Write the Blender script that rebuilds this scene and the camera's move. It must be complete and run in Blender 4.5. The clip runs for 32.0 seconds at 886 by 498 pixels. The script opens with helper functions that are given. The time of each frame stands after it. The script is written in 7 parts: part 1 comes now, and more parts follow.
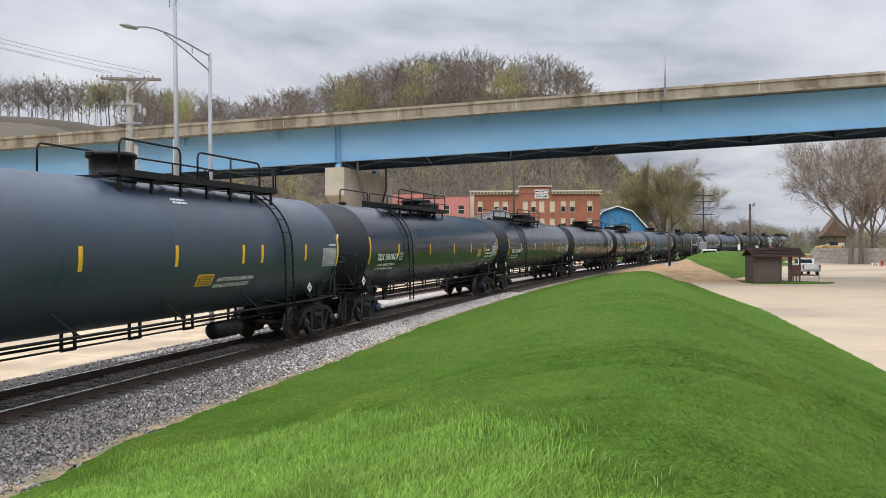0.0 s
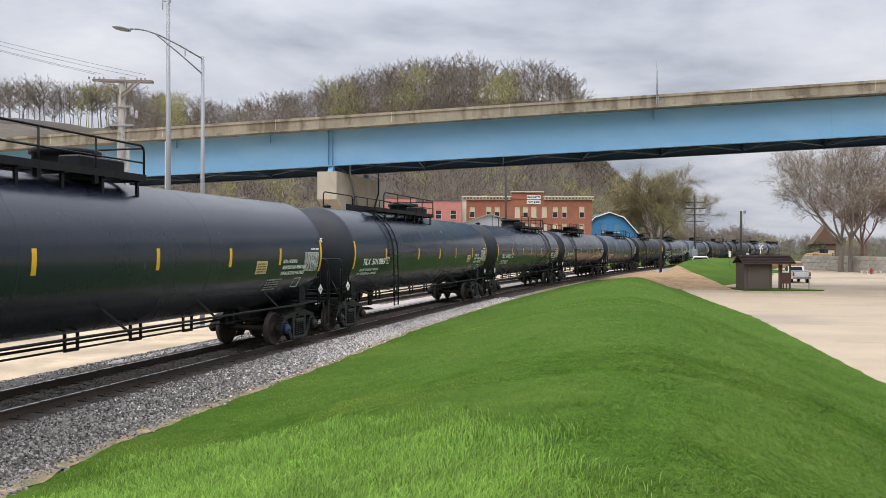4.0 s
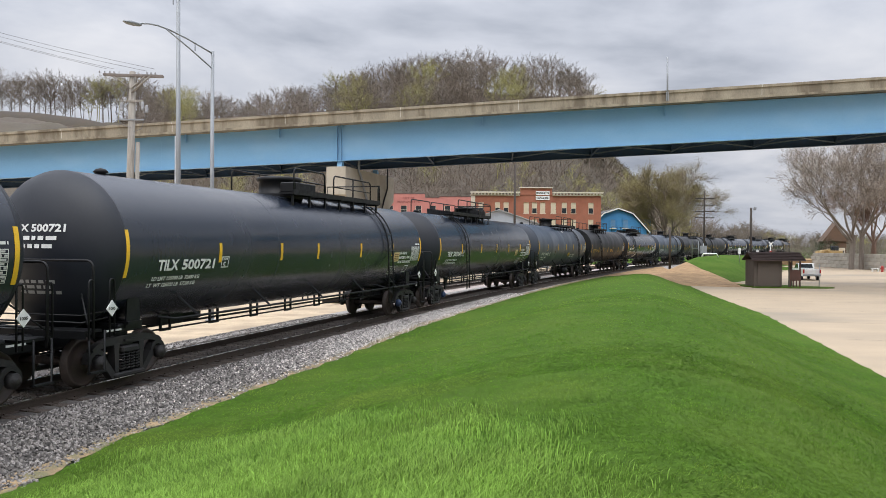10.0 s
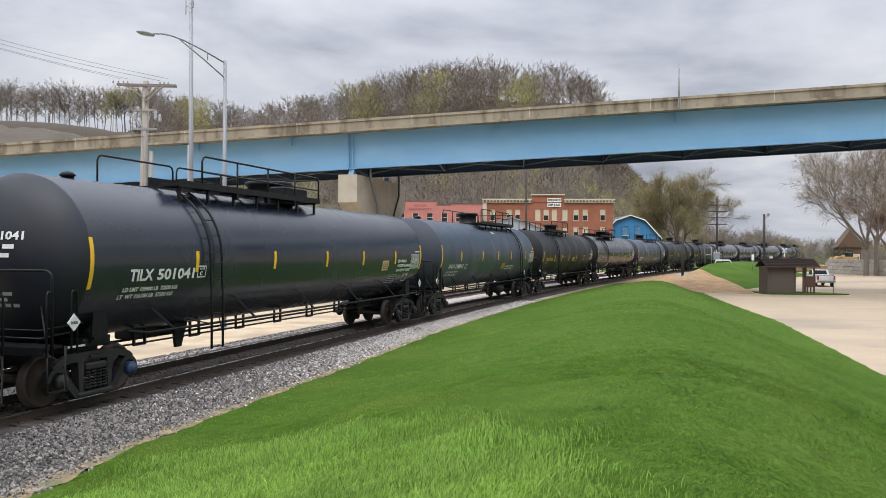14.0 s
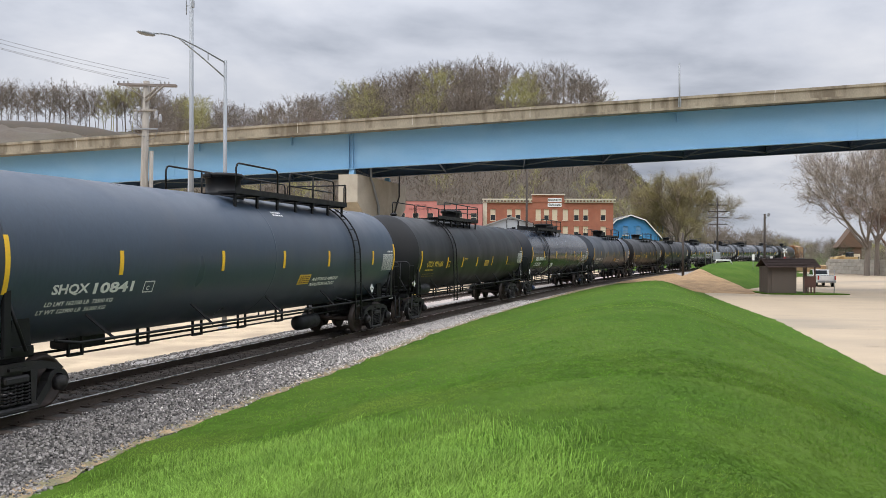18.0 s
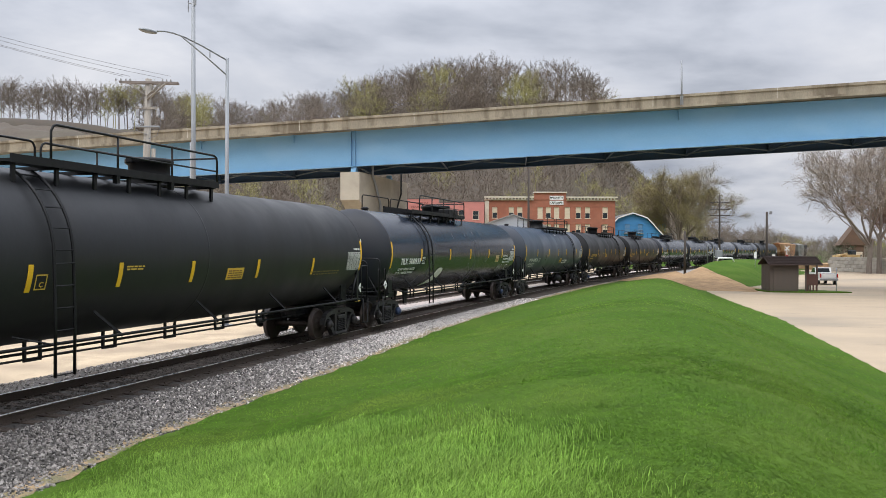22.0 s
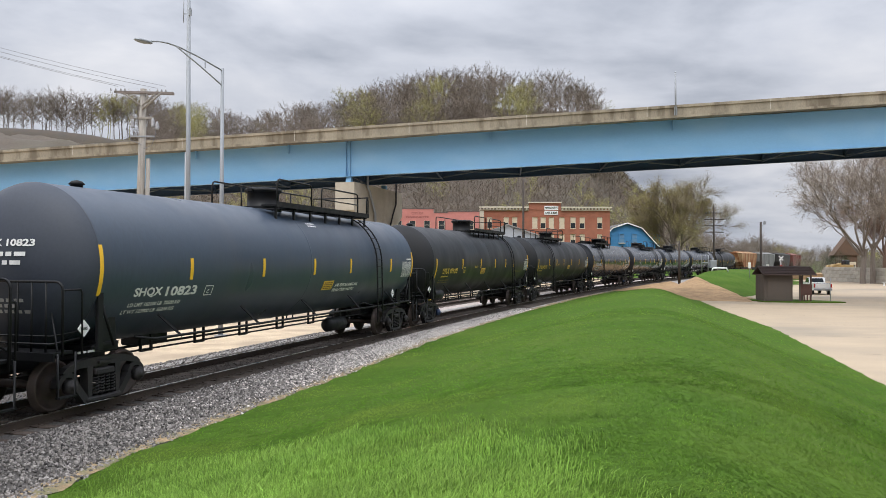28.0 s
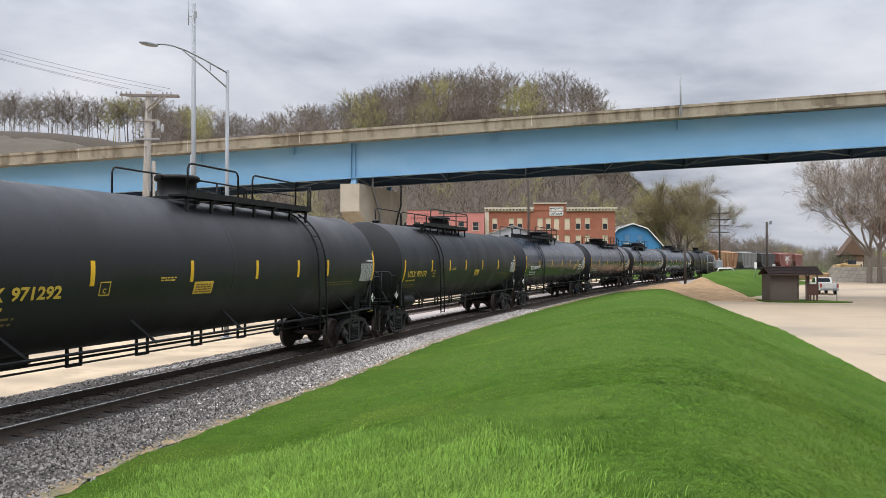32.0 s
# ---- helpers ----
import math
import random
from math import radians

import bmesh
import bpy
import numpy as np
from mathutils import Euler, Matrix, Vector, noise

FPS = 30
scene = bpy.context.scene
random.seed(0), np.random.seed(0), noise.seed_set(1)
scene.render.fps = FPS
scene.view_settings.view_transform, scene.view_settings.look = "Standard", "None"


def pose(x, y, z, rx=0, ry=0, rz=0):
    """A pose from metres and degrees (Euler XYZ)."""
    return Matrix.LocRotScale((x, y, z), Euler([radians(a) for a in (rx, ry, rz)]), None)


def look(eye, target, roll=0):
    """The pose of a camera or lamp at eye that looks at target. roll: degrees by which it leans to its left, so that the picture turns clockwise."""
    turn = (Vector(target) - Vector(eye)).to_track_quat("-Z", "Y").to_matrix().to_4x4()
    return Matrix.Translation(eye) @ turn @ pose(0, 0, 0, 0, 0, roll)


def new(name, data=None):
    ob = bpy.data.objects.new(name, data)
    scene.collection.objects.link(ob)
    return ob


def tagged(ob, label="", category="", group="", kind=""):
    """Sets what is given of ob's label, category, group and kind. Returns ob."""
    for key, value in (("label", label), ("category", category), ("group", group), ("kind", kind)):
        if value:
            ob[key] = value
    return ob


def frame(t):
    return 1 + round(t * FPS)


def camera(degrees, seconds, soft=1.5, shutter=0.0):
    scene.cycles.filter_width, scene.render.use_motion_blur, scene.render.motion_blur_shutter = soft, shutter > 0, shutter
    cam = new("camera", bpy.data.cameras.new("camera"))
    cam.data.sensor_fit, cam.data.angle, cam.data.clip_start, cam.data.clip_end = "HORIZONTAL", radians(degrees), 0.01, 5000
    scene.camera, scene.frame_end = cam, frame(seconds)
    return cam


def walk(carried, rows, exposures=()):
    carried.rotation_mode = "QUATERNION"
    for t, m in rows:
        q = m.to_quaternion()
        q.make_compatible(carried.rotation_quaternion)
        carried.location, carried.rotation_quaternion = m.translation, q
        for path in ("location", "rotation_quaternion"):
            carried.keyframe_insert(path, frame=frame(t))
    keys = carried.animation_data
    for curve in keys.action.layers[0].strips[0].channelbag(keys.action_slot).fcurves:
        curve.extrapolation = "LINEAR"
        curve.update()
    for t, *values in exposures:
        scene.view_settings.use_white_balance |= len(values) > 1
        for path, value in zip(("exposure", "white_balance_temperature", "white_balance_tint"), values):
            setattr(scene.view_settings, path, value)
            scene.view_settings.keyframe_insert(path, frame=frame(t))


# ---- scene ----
cam = camera(57.85, 32.0, soft=0.55)
EYE = (0.0, 0.0, 2.717)

def eye(yaw, pitch, roll):
    return pose(*EYE, 90 + pitch, 0, yaw) @ pose(0, 0, 0, 0, 0, roll)

walk(cam, [
    (0, eye(0.132, -0.416, -0.326)), (0.5, eye(0.153, -0.419, -0.181)), (1, eye(0.198, -0.455, -0.184)),
    (1.5, eye(0.178, -0.453, -0.125)), (2, eye(0.059, -0.435, -0.099)), (2.5, eye(-0.076, -0.355, -0.155)),
    (3, eye(-0.203, -0.249, -0.119)), (3.5, eye(-0.329, -0.122, -0.061)), (5.5, eye(-0.688, -0.026, 0.556)),
    (6, eye(-0.676, -0.031, 0.389)), (6.5, eye(-0.632, 0.040, 0.253)), (7, eye(-0.456, 0.080, 0.097)),
    (7.5, eye(-0.280, 0.116, 0.209)), (8, eye(-0.122, 0.100, 0.222)), (8.5, eye(-0.041, -0.014, 0.310)),
    (9, eye(-0.004, -0.151, 0.400)), (9.5, eye(0.059, -0.314, 0.424)), (10, eye(0.164, -0.394, 0.369)),
    (10.5, eye(0.314, -0.418, 0.234)), (11, eye(0.484, -0.376, 0.251)), (11.5, eye(0.668, -0.312, 0.253)),
    (12, eye(0.843, -0.187, 0.318)), (12.5, eye(0.963, -0.075, 0.337)), (13, eye(1.028, 0.038, 0.314)),
    (13.5, eye(1.029, 0.093, 0.298)), (14, eye(0.997, 0.135, 0.176)), (14.5, eye(0.976, 0.195, 0.176)),
    (16.5, eye(1.552, 0.109, 0.410)), (17, eye(1.404, 0.100, 0.333)), (17.5, eye(1.191, 0.118, 0.244)),
    (18, eye(1.023, 0.126, 0.190)), (18.5, eye(0.943, 0.127, 0.187)), (19, eye(0.957, 0.121, 0.160)),
    (19.5, eye(1.011, 0.096, 0.142)), (20, eye(1.075, 0.064, 0.195)), (20.5, eye(1.131, 0.051, 0.151)),
    (21, eye(1.168, 0.014, 0.143)), (21.5, eye(1.186, -0.016, 0.136)), (22, eye(1.152, -0.036, 0.214)),
    (22.5, eye(1.087, 0.029, 0.295)), (23, eye(1.023, 0.120, 0.342)), (23.5, eye(1.015, 0.229, 0.364)),
    (24, eye(1.007, 0.338, 0.426)), (24.5, eye(1.004, 0.435, 0.391)), (25, eye(0.995, 0.502, 0.413)),
    (25.5, eye(0.968, 0.516, 0.464)), (27.5, eye(0.781, 0.597, 0.306)), (28, eye(0.790, 0.682, 0.218)),
    (28.5, eye(0.850, 0.731, 0.188)), (29, eye(0.930, 0.710, 0.122)), (29.5, eye(1.006, 0.653, 0.151)),
    (30, eye(1.049, 0.611, 0.171)), (30.5, eye(1.057, 0.593, 0.151)), (31, eye(1.097, 0.634, 0.095)),
    (31.5, eye(1.120, 0.701, 0.017)), (32, eye(1.163, 0.768, 0.006)),
])

# ---- sky and sun ----
SUN_EL, SUN_AZ = 58.0, 210.0
world = bpy.data.worlds.new("overcast_sky")
scene.world = world
world.use_nodes = True
wn, wl = world.node_tree.nodes, world.node_tree.links
wn.clear()


def wnode(kind, **kw):
    n = wn.new(kind)
    for k, v in kw.items():
        n.inputs[k].default_value = v
    return n


def build_sky():
    """A Nishita sky behind a broken layer of stratus."""
    out, bg = wn.new("ShaderNodeOutputWorld"), wn.new("ShaderNodeBackground")
    sky = wn.new("ShaderNodeTexSky")
    sky.sky_type, sky.sun_disc = "NISHITA", False
    sky.sun_elevation, sky.sun_rotation = radians(SUN_EL), radians(SUN_AZ)
    skyb = wn.new("ShaderNodeVectorMath")
    skyb.operation = "SCALE"
    skyb.inputs["Scale"].default_value = 0.09
    wl.new(sky.outputs[0], skyb.inputs[0])
    co, sep = wn.new("ShaderNodeTexCoord"), wn.new("ShaderNodeSeparateXYZ")
    wl.new(co.outputs["Generated"], sep.inputs[0])

    def m(op, a, b):
        n = wn.new("ShaderNodeMath")
        n.operation = op
        for i, v in enumerate((a, b)):
            if isinstance(v, (int, float)):
                n.inputs[i].default_value = v
            else:
                wl.new(v, n.inputs[i])
        return n.outputs[0]

    up = m("ADD", m("MAXIMUM", sep.outputs["Z"], 0.0), 0.16)
    comb = wn.new("ShaderNodeCombineXYZ")
    wl.new(m("DIVIDE", sep.outputs["X"], up), comb.inputs[0])
    wl.new(m("DIVIDE", sep.outputs["Y"], up), comb.inputs[1])
    big = wnode("ShaderNodeTexNoise", Scale=1.0, Detail=7.0, Roughness=0.52, Distortion=0.25)
    wl.new(comb.outputs[0], big.inputs["Vector"])
    ramp = wn.new("ShaderNodeValToRGB")
    els = ramp.color_ramp.elements
    els[0].position, els[0].color = 0.36, (0.292, 0.32, 0.38, 1)
    els[1].position, els[1].color = 0.66, (0.62, 0.63, 0.67, 1)
    e = els.new(0.50)
    e.color = (0.465, 0.49, 0.553, 1)
    wl.new(big.outputs[0], ramp.inputs[0])
    thin = wnode("ShaderNodeTexNoise", Scale=0.6, Detail=3.0)
    wl.new(comb.outputs[0], thin.inputs["Vector"])
    cover = wn.new("ShaderNodeMapRange")
    for k, v in (("From Min", 0.25), ("From Max", 0.40), ("To Min", 0.86), ("To Max", 1.0)):
        cover.inputs[k].default_value = v
    wl.new(thin.outputs[0], cover.inputs[0])
    mix = wn.new("ShaderNodeMix")
    mix.data_type = "RGBA"
    wl.new(cover.outputs[0], mix.inputs["Factor"])
    wl.new(skyb.outputs[0], mix.inputs["A"])
    wl.new(ramp.outputs[0], mix.inputs["B"])
    # an overcast sky grows brighter towards the zenith
    rise = m("MAXIMUM", sep.outputs["Z"], 0.0)
    lift = m("ADD", m("MULTIPLY", rise, m("ADD", m("MULTIPLY", rise, m("ADD", m("MULTIPLY", rise, 2.8), 1.5)), 0.42)), 0.90)
    scaled = wn.new("ShaderNodeVectorMath")
    scaled.operation = "SCALE"
    wl.new(mix.outputs["Result"], scaled.inputs[0])
    wl.new(lift, scaled.inputs["Scale"])
    wl.new(scaled.outputs[0], bg.inputs[0])
    bg.inputs[1].default_value = 1.0
    wl.new(bg.outputs[0], out.inputs[0])


build_sky()
sun_data = bpy.data.lights.new("sun", "SUN")
sun_data.energy, sun_data.angle, sun_data.color = 1.6, radians(45), (1.0, 0.97, 0.93)
sun = new("sun", sun_data)
sun.matrix_world = look((0, 0, 60), (-60 * math.sin(radians(SUN_AZ)) / math.tan(radians(SUN_EL)), -60 * math.cos(radians(SUN_AZ)) / math.tan(radians(SUN_EL)), 0))
scene.view_settings.exposure = 0.27

# ---- materials ----
def material(name, base, rough=0.7, metal=0.0, spread=0.15, scale=6.0, fine=60.0, bump=0.15, stain=None, stain_scale=0.8,
             stain_amount=0.4, spec=0.5, per_object=0.0, coat=0.0, stretch=(1, 1, 1), stain_from=0.5, stain_to=0.7, rough_spread=0.12):
    """A surface with grain, blotches of a second colour and fine relief, in metres of its object's space."""
    m = bpy.data.materials.new(name)
    m.use_nodes = True
    nt = m.node_tree
    b = nt.nodes["Principled BSDF"]
    co, mp = nt.nodes.new("ShaderNodeTexCoord"), nt.nodes.new("ShaderNodeMapping")
    mp.inputs["Scale"].default_value = stretch
    nt.links.new(co.outputs["Object"], mp.inputs["Vector"])

    def noise_at(s, detail=4.0):
        n = nt.nodes.new("ShaderNodeTexNoise")
        n.inputs["Scale"].default_value, n.inputs["Detail"].default_value = s, detail
        nt.links.new(mp.outputs[0], n.inputs["Vector"])
        return n

    def mixed(kind, fac, a, bb):
        n = nt.nodes.new("ShaderNodeMix")
        n.data_type, n.blend_type = "RGBA", kind
        for key, v in (("Factor", fac), ("A", a), ("B", bb)):
            if isinstance(v, (tuple, list)):
                n.inputs[key].default_value = (*v[:3], 1)
            elif isinstance(v, (int, float)):
                n.inputs[key].default_value = v
            else:
                nt.links.new(v, n.inputs[key])
        return n.outputs["Result"]

    def ranged(v, a, bb, c, d):
        n = nt.nodes.new("ShaderNodeMapRange")
        for k, q in (("From Min", a), ("From Max", bb), ("To Min", c), ("To Max", d)):
            n.inputs[k].default_value = q
        nt.links.new(v, n.inputs[0])
        return n.outputs[0]

    grain, speck = noise_at(scale), noise_at(fine, 2.0)
    value = nt.nodes.new("ShaderNodeMath")
    value.operation = "MULTIPLY"
    nt.links.new(ranged(grain.outputs[0], 0.3, 0.7, 1 - spread, 1 + spread), value.inputs[0])
    nt.links.new(ranged(speck.outputs[0], 0.3, 0.7, 1 - spread * 0.7, 1 + spread * 0.7), value.inputs[1])
    last = value.outputs[0]
    if per_object:
        info, extra = nt.nodes.new("ShaderNodeObjectInfo"), nt.nodes.new("ShaderNodeMath")
        extra.operation = "MULTIPLY"
        nt.links.new(last, extra.inputs[0])
        nt.links.new(ranged(info.outputs["Random"], 0, 1, 1 - per_object, 1 + per_object), extra.inputs[1])
        last = extra.outputs[0]
    col = mixed("MULTIPLY", 1.0, base, last)
    if stain:
        st = noise_at(stain_scale, 6.0)
        col = mixed("MIX", ranged(st.outputs[0], stain_from, stain_to, 0.0, stain_amount), col, stain)
    nt.links.new(col, b.inputs["Base Color"])
    b.inputs["Metallic"].default_value = metal
    b.inputs["Specular IOR Level"].default_value = spec
    b.inputs["Coat Weight"].default_value = coat
    b.inputs["Coat Roughness"].default_value = min(rough, 0.3)
    nt.links.new(ranged(grain.outputs[0], 0.3, 0.7, max(rough - rough_spread, 0.03), min(rough + rough_spread, 1)), b.inputs["Roughness"])
    if bump:
        bp = nt.nodes.new("ShaderNodeBump")
        bp.inputs["Strength"].default_value, bp.inputs["Distance"].default_value = bump, 0.02
        nt.links.new(speck.outputs[0], bp.inputs["Height"])
        nt.links.new(bp.outputs[0], b.inputs["Normal"])
    return m


def island_tint(m, amount):
    """Varies the base colour of a joined mesh from island to island."""
    nt = m.node_tree
    b = nt.nodes["Principled BSDF"]
    src = b.inputs["Base Color"].links[0].from_socket
    geo, rng, mix = nt.nodes.new("ShaderNodeNewGeometry"), nt.nodes.new("ShaderNodeMapRange"), nt.nodes.new("ShaderNodeMix")
    rng.inputs["To Min"].default_value, rng.inputs["To Max"].default_value = 1 - amount, 1 + amount
    mix.data_type, mix.blend_type = "RGBA", "MULTIPLY"
    mix.inputs["Factor"].default_value = 1.0
    nt.links.new(geo.outputs["Random Per Island"], rng.inputs[0])
    nt.links.new(src, mix.inputs["A"])
    nt.links.new(rng.outputs[0], mix.inputs["B"])
    nt.links.new(mix.outputs["Result"], b.inputs["Base Color"])
    return m


def see_through(m, amount):
    """Lets thin leaves pass light from one face to the other."""
    nt = m.node_tree
    b, out = nt.nodes["Principled BSDF"], nt.nodes["Material Output"]
    leaf, mix = nt.nodes.new("ShaderNodeBsdfTranslucent"), nt.nodes.new("ShaderNodeMixShader")
    mix.inputs[0].default_value = amount
    nt.links.new(b.inputs["Base Color"].links[0].from_socket, leaf.inputs["Color"])
    nt.links.new(b.outputs[0], mix.inputs[1])
    nt.links.new(leaf.outputs[0], mix.inputs[2])
    nt.links.new(mix.outputs[0], out.inputs["Surface"])
    return m


GRASS = material("lawn_grass", (0.049, 0.098, 0.0105), 0.95, 0, 0.22, 5.5, 28, 0.25, (0.075, 0.120, 0.018), 0.30, 0.7, 0.08, stain_from=0.44, stain_to=0.62)
BLADE = see_through(island_tint(material("grass_blade", (0.205, 0.335, 0.062), 0.7, 0, 0.22, 0.9, 30, 0.0, (0.140, 0.260, 0.042), 0.7, 0.7, 0.10), 0.45), 0.4)
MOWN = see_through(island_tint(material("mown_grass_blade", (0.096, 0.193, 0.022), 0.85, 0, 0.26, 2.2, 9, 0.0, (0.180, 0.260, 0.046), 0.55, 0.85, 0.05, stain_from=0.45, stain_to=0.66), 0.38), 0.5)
# darker blades for the slope past the crest, its shade put into the colour
SLOPE_SHADE = see_through(island_tint(material("shaded_slope_blade", (0.071, 0.143, 0.0155), 0.85, 0, 0.30, 2.2, 9, 0.0, (0.120, 0.192, 0.028), 0.45, 0.8, 0.05, stain_from=0.48, stain_to=0.68), 0.38), 0.5)
EARTH = material("dry_earth", (0.33, 0.215, 0.115), 0.95, 0, 0.22, 1.5, 30, 0.5, (0.19, 0.125, 0.07), 0.5, 0.6, 0.2)
GRAVEL = material("beige_gravel", (0.47, 0.37, 0.255), 0.95, 0, 0.20, 1.2, 40, 0.5, (0.28, 0.22, 0.16), 0.6, 0.7, 0.2, stain_from=0.46, stain_to=0.62)
LOT = material("worn_pale_concrete", (0.36, 0.285, 0.20), 0.88, 0, 0.09, 0.8, 50, 0.25, (0.235, 0.20, 0.155), 0.13, 0.75, 0.3, stretch=(0.5, 1, 1), stain_from=0.48, stain_to=0.64)
BALLAST_BED = material("ballast_bed", (0.085, 0.078, 0.072), 0.95, 0, 0.35, 14, 45, 0.9, (0.11, 0.10, 0.10), 0.5, 0.5, 0.2)
STONE = island_tint(material("ballast_stone", (0.175, 0.160, 0.148), 0.9, 0, 0.15, 12, 90, 0.3), 0.85)
RAIL = material("rusty_rail", (0.058, 0.042, 0.033), 0.75, 0.3, 0.25, 5, 60, 0.3)
RAIL_TOP = material("polished_rail_head", (0.55, 0.53, 0.50), 0.28, 1.0, 0.06, 4, 60, 0.0)
TIE = material("creosoted_tie", (0.075, 0.055, 0.042), 0.9, 0, 0.3, 3, 40, 0.5, per_object=0.3, stretch=(1, 6, 6))
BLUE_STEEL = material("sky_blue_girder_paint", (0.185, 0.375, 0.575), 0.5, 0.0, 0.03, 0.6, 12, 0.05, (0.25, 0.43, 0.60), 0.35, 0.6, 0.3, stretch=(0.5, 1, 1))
# girder blue darkened to stand in for the shade under the deck
BLUE_SHADED = material("shaded_blue_steel", (0.018, 0.046, 0.095), 0.7, 0.0, 0.2, 2, 20, 0.1)
CONCRETE = material("weathered_bridge_concrete", (0.30, 0.262, 0.198), 0.9, 0, 0.18, 0.9, 25, 0.4, (0.12, 0.095, 0.066), 1.0, 0.75, 0.32, stretch=(1, 1, 0.22), stain_from=0.50, stain_to=0.64)
PIER = material("pale_pier_concrete", (0.42, 0.38, 0.31), 0.9, 0, 0.10, 0.8, 25, 0.3, (0.27, 0.23, 0.18), 0.6, 0.5, 0.3)
ASPHALT = material("bridge_asphalt", (0.06, 0.06, 0.06), 0.9, 0, 0.2, 3, 60, 0.3)
GALV = material("galvanised_steel", (0.27, 0.285, 0.30), 0.6, 0.2, 0.08, 3, 40, 0.05)
WOODPOLE = material("weathered_pole_wood", (0.30, 0.275, 0.24), 0.9, 0, 0.2, 4, 60, 0.4, (0.15, 0.13, 0.11), 1.5, 0.6, stretch=(6, 6, 0.4))
DARKPOLE = material("dark_pole_wood", (0.055, 0.044, 0.037), 0.9, 0, 0.25, 4, 60, 0.4, stretch=(6, 6, 0.4))
ARMWOOD = material("grey_crossarm_wood", (0.20, 0.175, 0.16), 0.9, 0, 0.2, 4, 60, 0.3, stretch=(0.5, 6, 6))
BLACK = material("black_rubber_and_iron", (0.018, 0.018, 0.020), 0.6, 0.2, 0.2, 6, 50, 0.1)

# ---- mesh tools ----
class Mk:
    """Collects plain geometry and turns it into one mesh."""

    def __init__(self):
        self.v, self.f, self.s = [], [], []

    def add(self, verts, faces, smooth=False, m=None):
        k = len(self.v)
        self.v += [tuple(m @ Vector(p)) for p in verts] if m else [tuple(p) for p in verts]
        self.f += [tuple(k + i for i in q) for q in faces]
        self.s += [smooth] * len(faces)
        return self

    def box(self, c, d, m=None, bevel=0.0):
        (x, y, z), (a, b, h) = c, (d[0] / 2, d[1] / 2, d[2] / 2)
        if not bevel:
            vs = [(x + i * a, y + j * b, z + k * h) for k in (-1, 1) for j in (-1, 1) for i in (-1, 1)]
            fs = [(0, 2, 3, 1), (4, 5, 7, 6), (0, 1, 5, 4), (2, 6, 7, 3), (0, 4, 6, 2), (1, 3, 7, 5)]
            return self.add(vs, fs, False, m)
        vs, key = [], {}
        for k in (-1, 1):
            for j in (-1, 1):
                for i in (-1, 1):
                    for ax in range(3):
                        q = [i * (a - bevel), j * (b - bevel), k * (h - bevel)]
                        q[ax] = (i * a, j * b, k * h)[ax]
                        key[i, j, k, ax] = len(vs)
                        vs.append((x + q[0], y + q[1], z + q[2]))
        fs = []
        for ax in range(3):
            o = [n for n in range(3) if n != ax]
            for sgn in (-1, 1):
                ring = []
                for p, q in ((-1, -1), (1, -1), (1, 1), (-1, 1)):
                    t = [0, 0, 0]
                    t[ax], t[o[0]], t[o[1]] = sgn, p, q
                    ring.append(key[(*t, ax)])
                flip = (sgn < 0) ^ (ax == 1)
                fs.append(tuple(reversed(ring)) if flip else tuple(ring))
        for ax in range(3):
            o = [n for n in range(3) if n != ax]
            for p in (-1, 1):
                for q in (-1, 1):
                    t0, t1 = [0, 0, 0], [0, 0, 0]
                    t0[ax], t1[ax] = -1, 1
                    t0[o[0]] = t1[o[0]] = p
                    t0[o[1]] = t1[o[1]] = q
                    ring = [key[(*t0, o[0])], key[(*t1, o[0])], key[(*t1, o[1])], key[(*t0, o[1])]]
                    fs.append(tuple(ring) if (p * q > 0) ^ (ax == 1) else tuple(reversed(ring)))
        for i in (-1, 1):
            for j in (-1, 1):
                for k in (-1, 1):
                    ring = [key[i, j, k, n] for n in range(3)]
                    fs.append(tuple(ring) if i * j * k > 0 else tuple(reversed(ring)))
        return self.add(vs, fs, False, m)

    def tube(self, pts, r, seg=8, caps=True, r_end=None):
        pts = [Vector(p) for p in pts]
        n, vs, fs = len(pts), [], []
        side = None
        for i, p in enumerate(pts):
            d = (pts[min(i + 1, n - 1)] - pts[max(i - 1, 0)]).normalized()
            if side is None:
                side = d.orthogonal().normalized()
            side = (side - d * side.dot(d)).normalized()
            up = d.cross(side)
            rr = r if r_end is None else r + (r_end - r) * i / max(n - 1, 1)
            for k in range(seg):
                a = 2 * math.pi * k / seg
                vs.append(p + side * (rr * math.cos(a)) + up * (rr * math.sin(a)))
        for i in range(n - 1):
            for k in range(seg):
                k2 = (k + 1) % seg
                fs.append((i * seg + k, i * seg + k2, (i + 1) * seg + k2, (i + 1) * seg + k))
        self.add(vs, fs, seg > 5)
        if caps:
            k0 = len(self.v) - n * seg
            self.f += [tuple(k0 + k for k in reversed(range(seg))), tuple(k0 + (n - 1) * seg + k for k in range(seg))]
            self.s += [False, False]
        return self

    def lathe(self, profile, seg=24, m=None, smooth=True):
        """Turns a profile of (radius, height) about z."""
        vs = [(r * math.cos(2 * math.pi * k / seg), r * math.sin(2 * math.pi * k / seg), h) for r, h in profile for k in range(seg)]
        fs = [(i * seg + k, i * seg + (k + 1) % seg, (i + 1) * seg + (k + 1) % seg, (i + 1) * seg + k) for i in range(len(profile) - 1) for k in range(seg)]
        self.add(vs, fs, smooth, m)
        k0 = len(self.v) - len(vs)
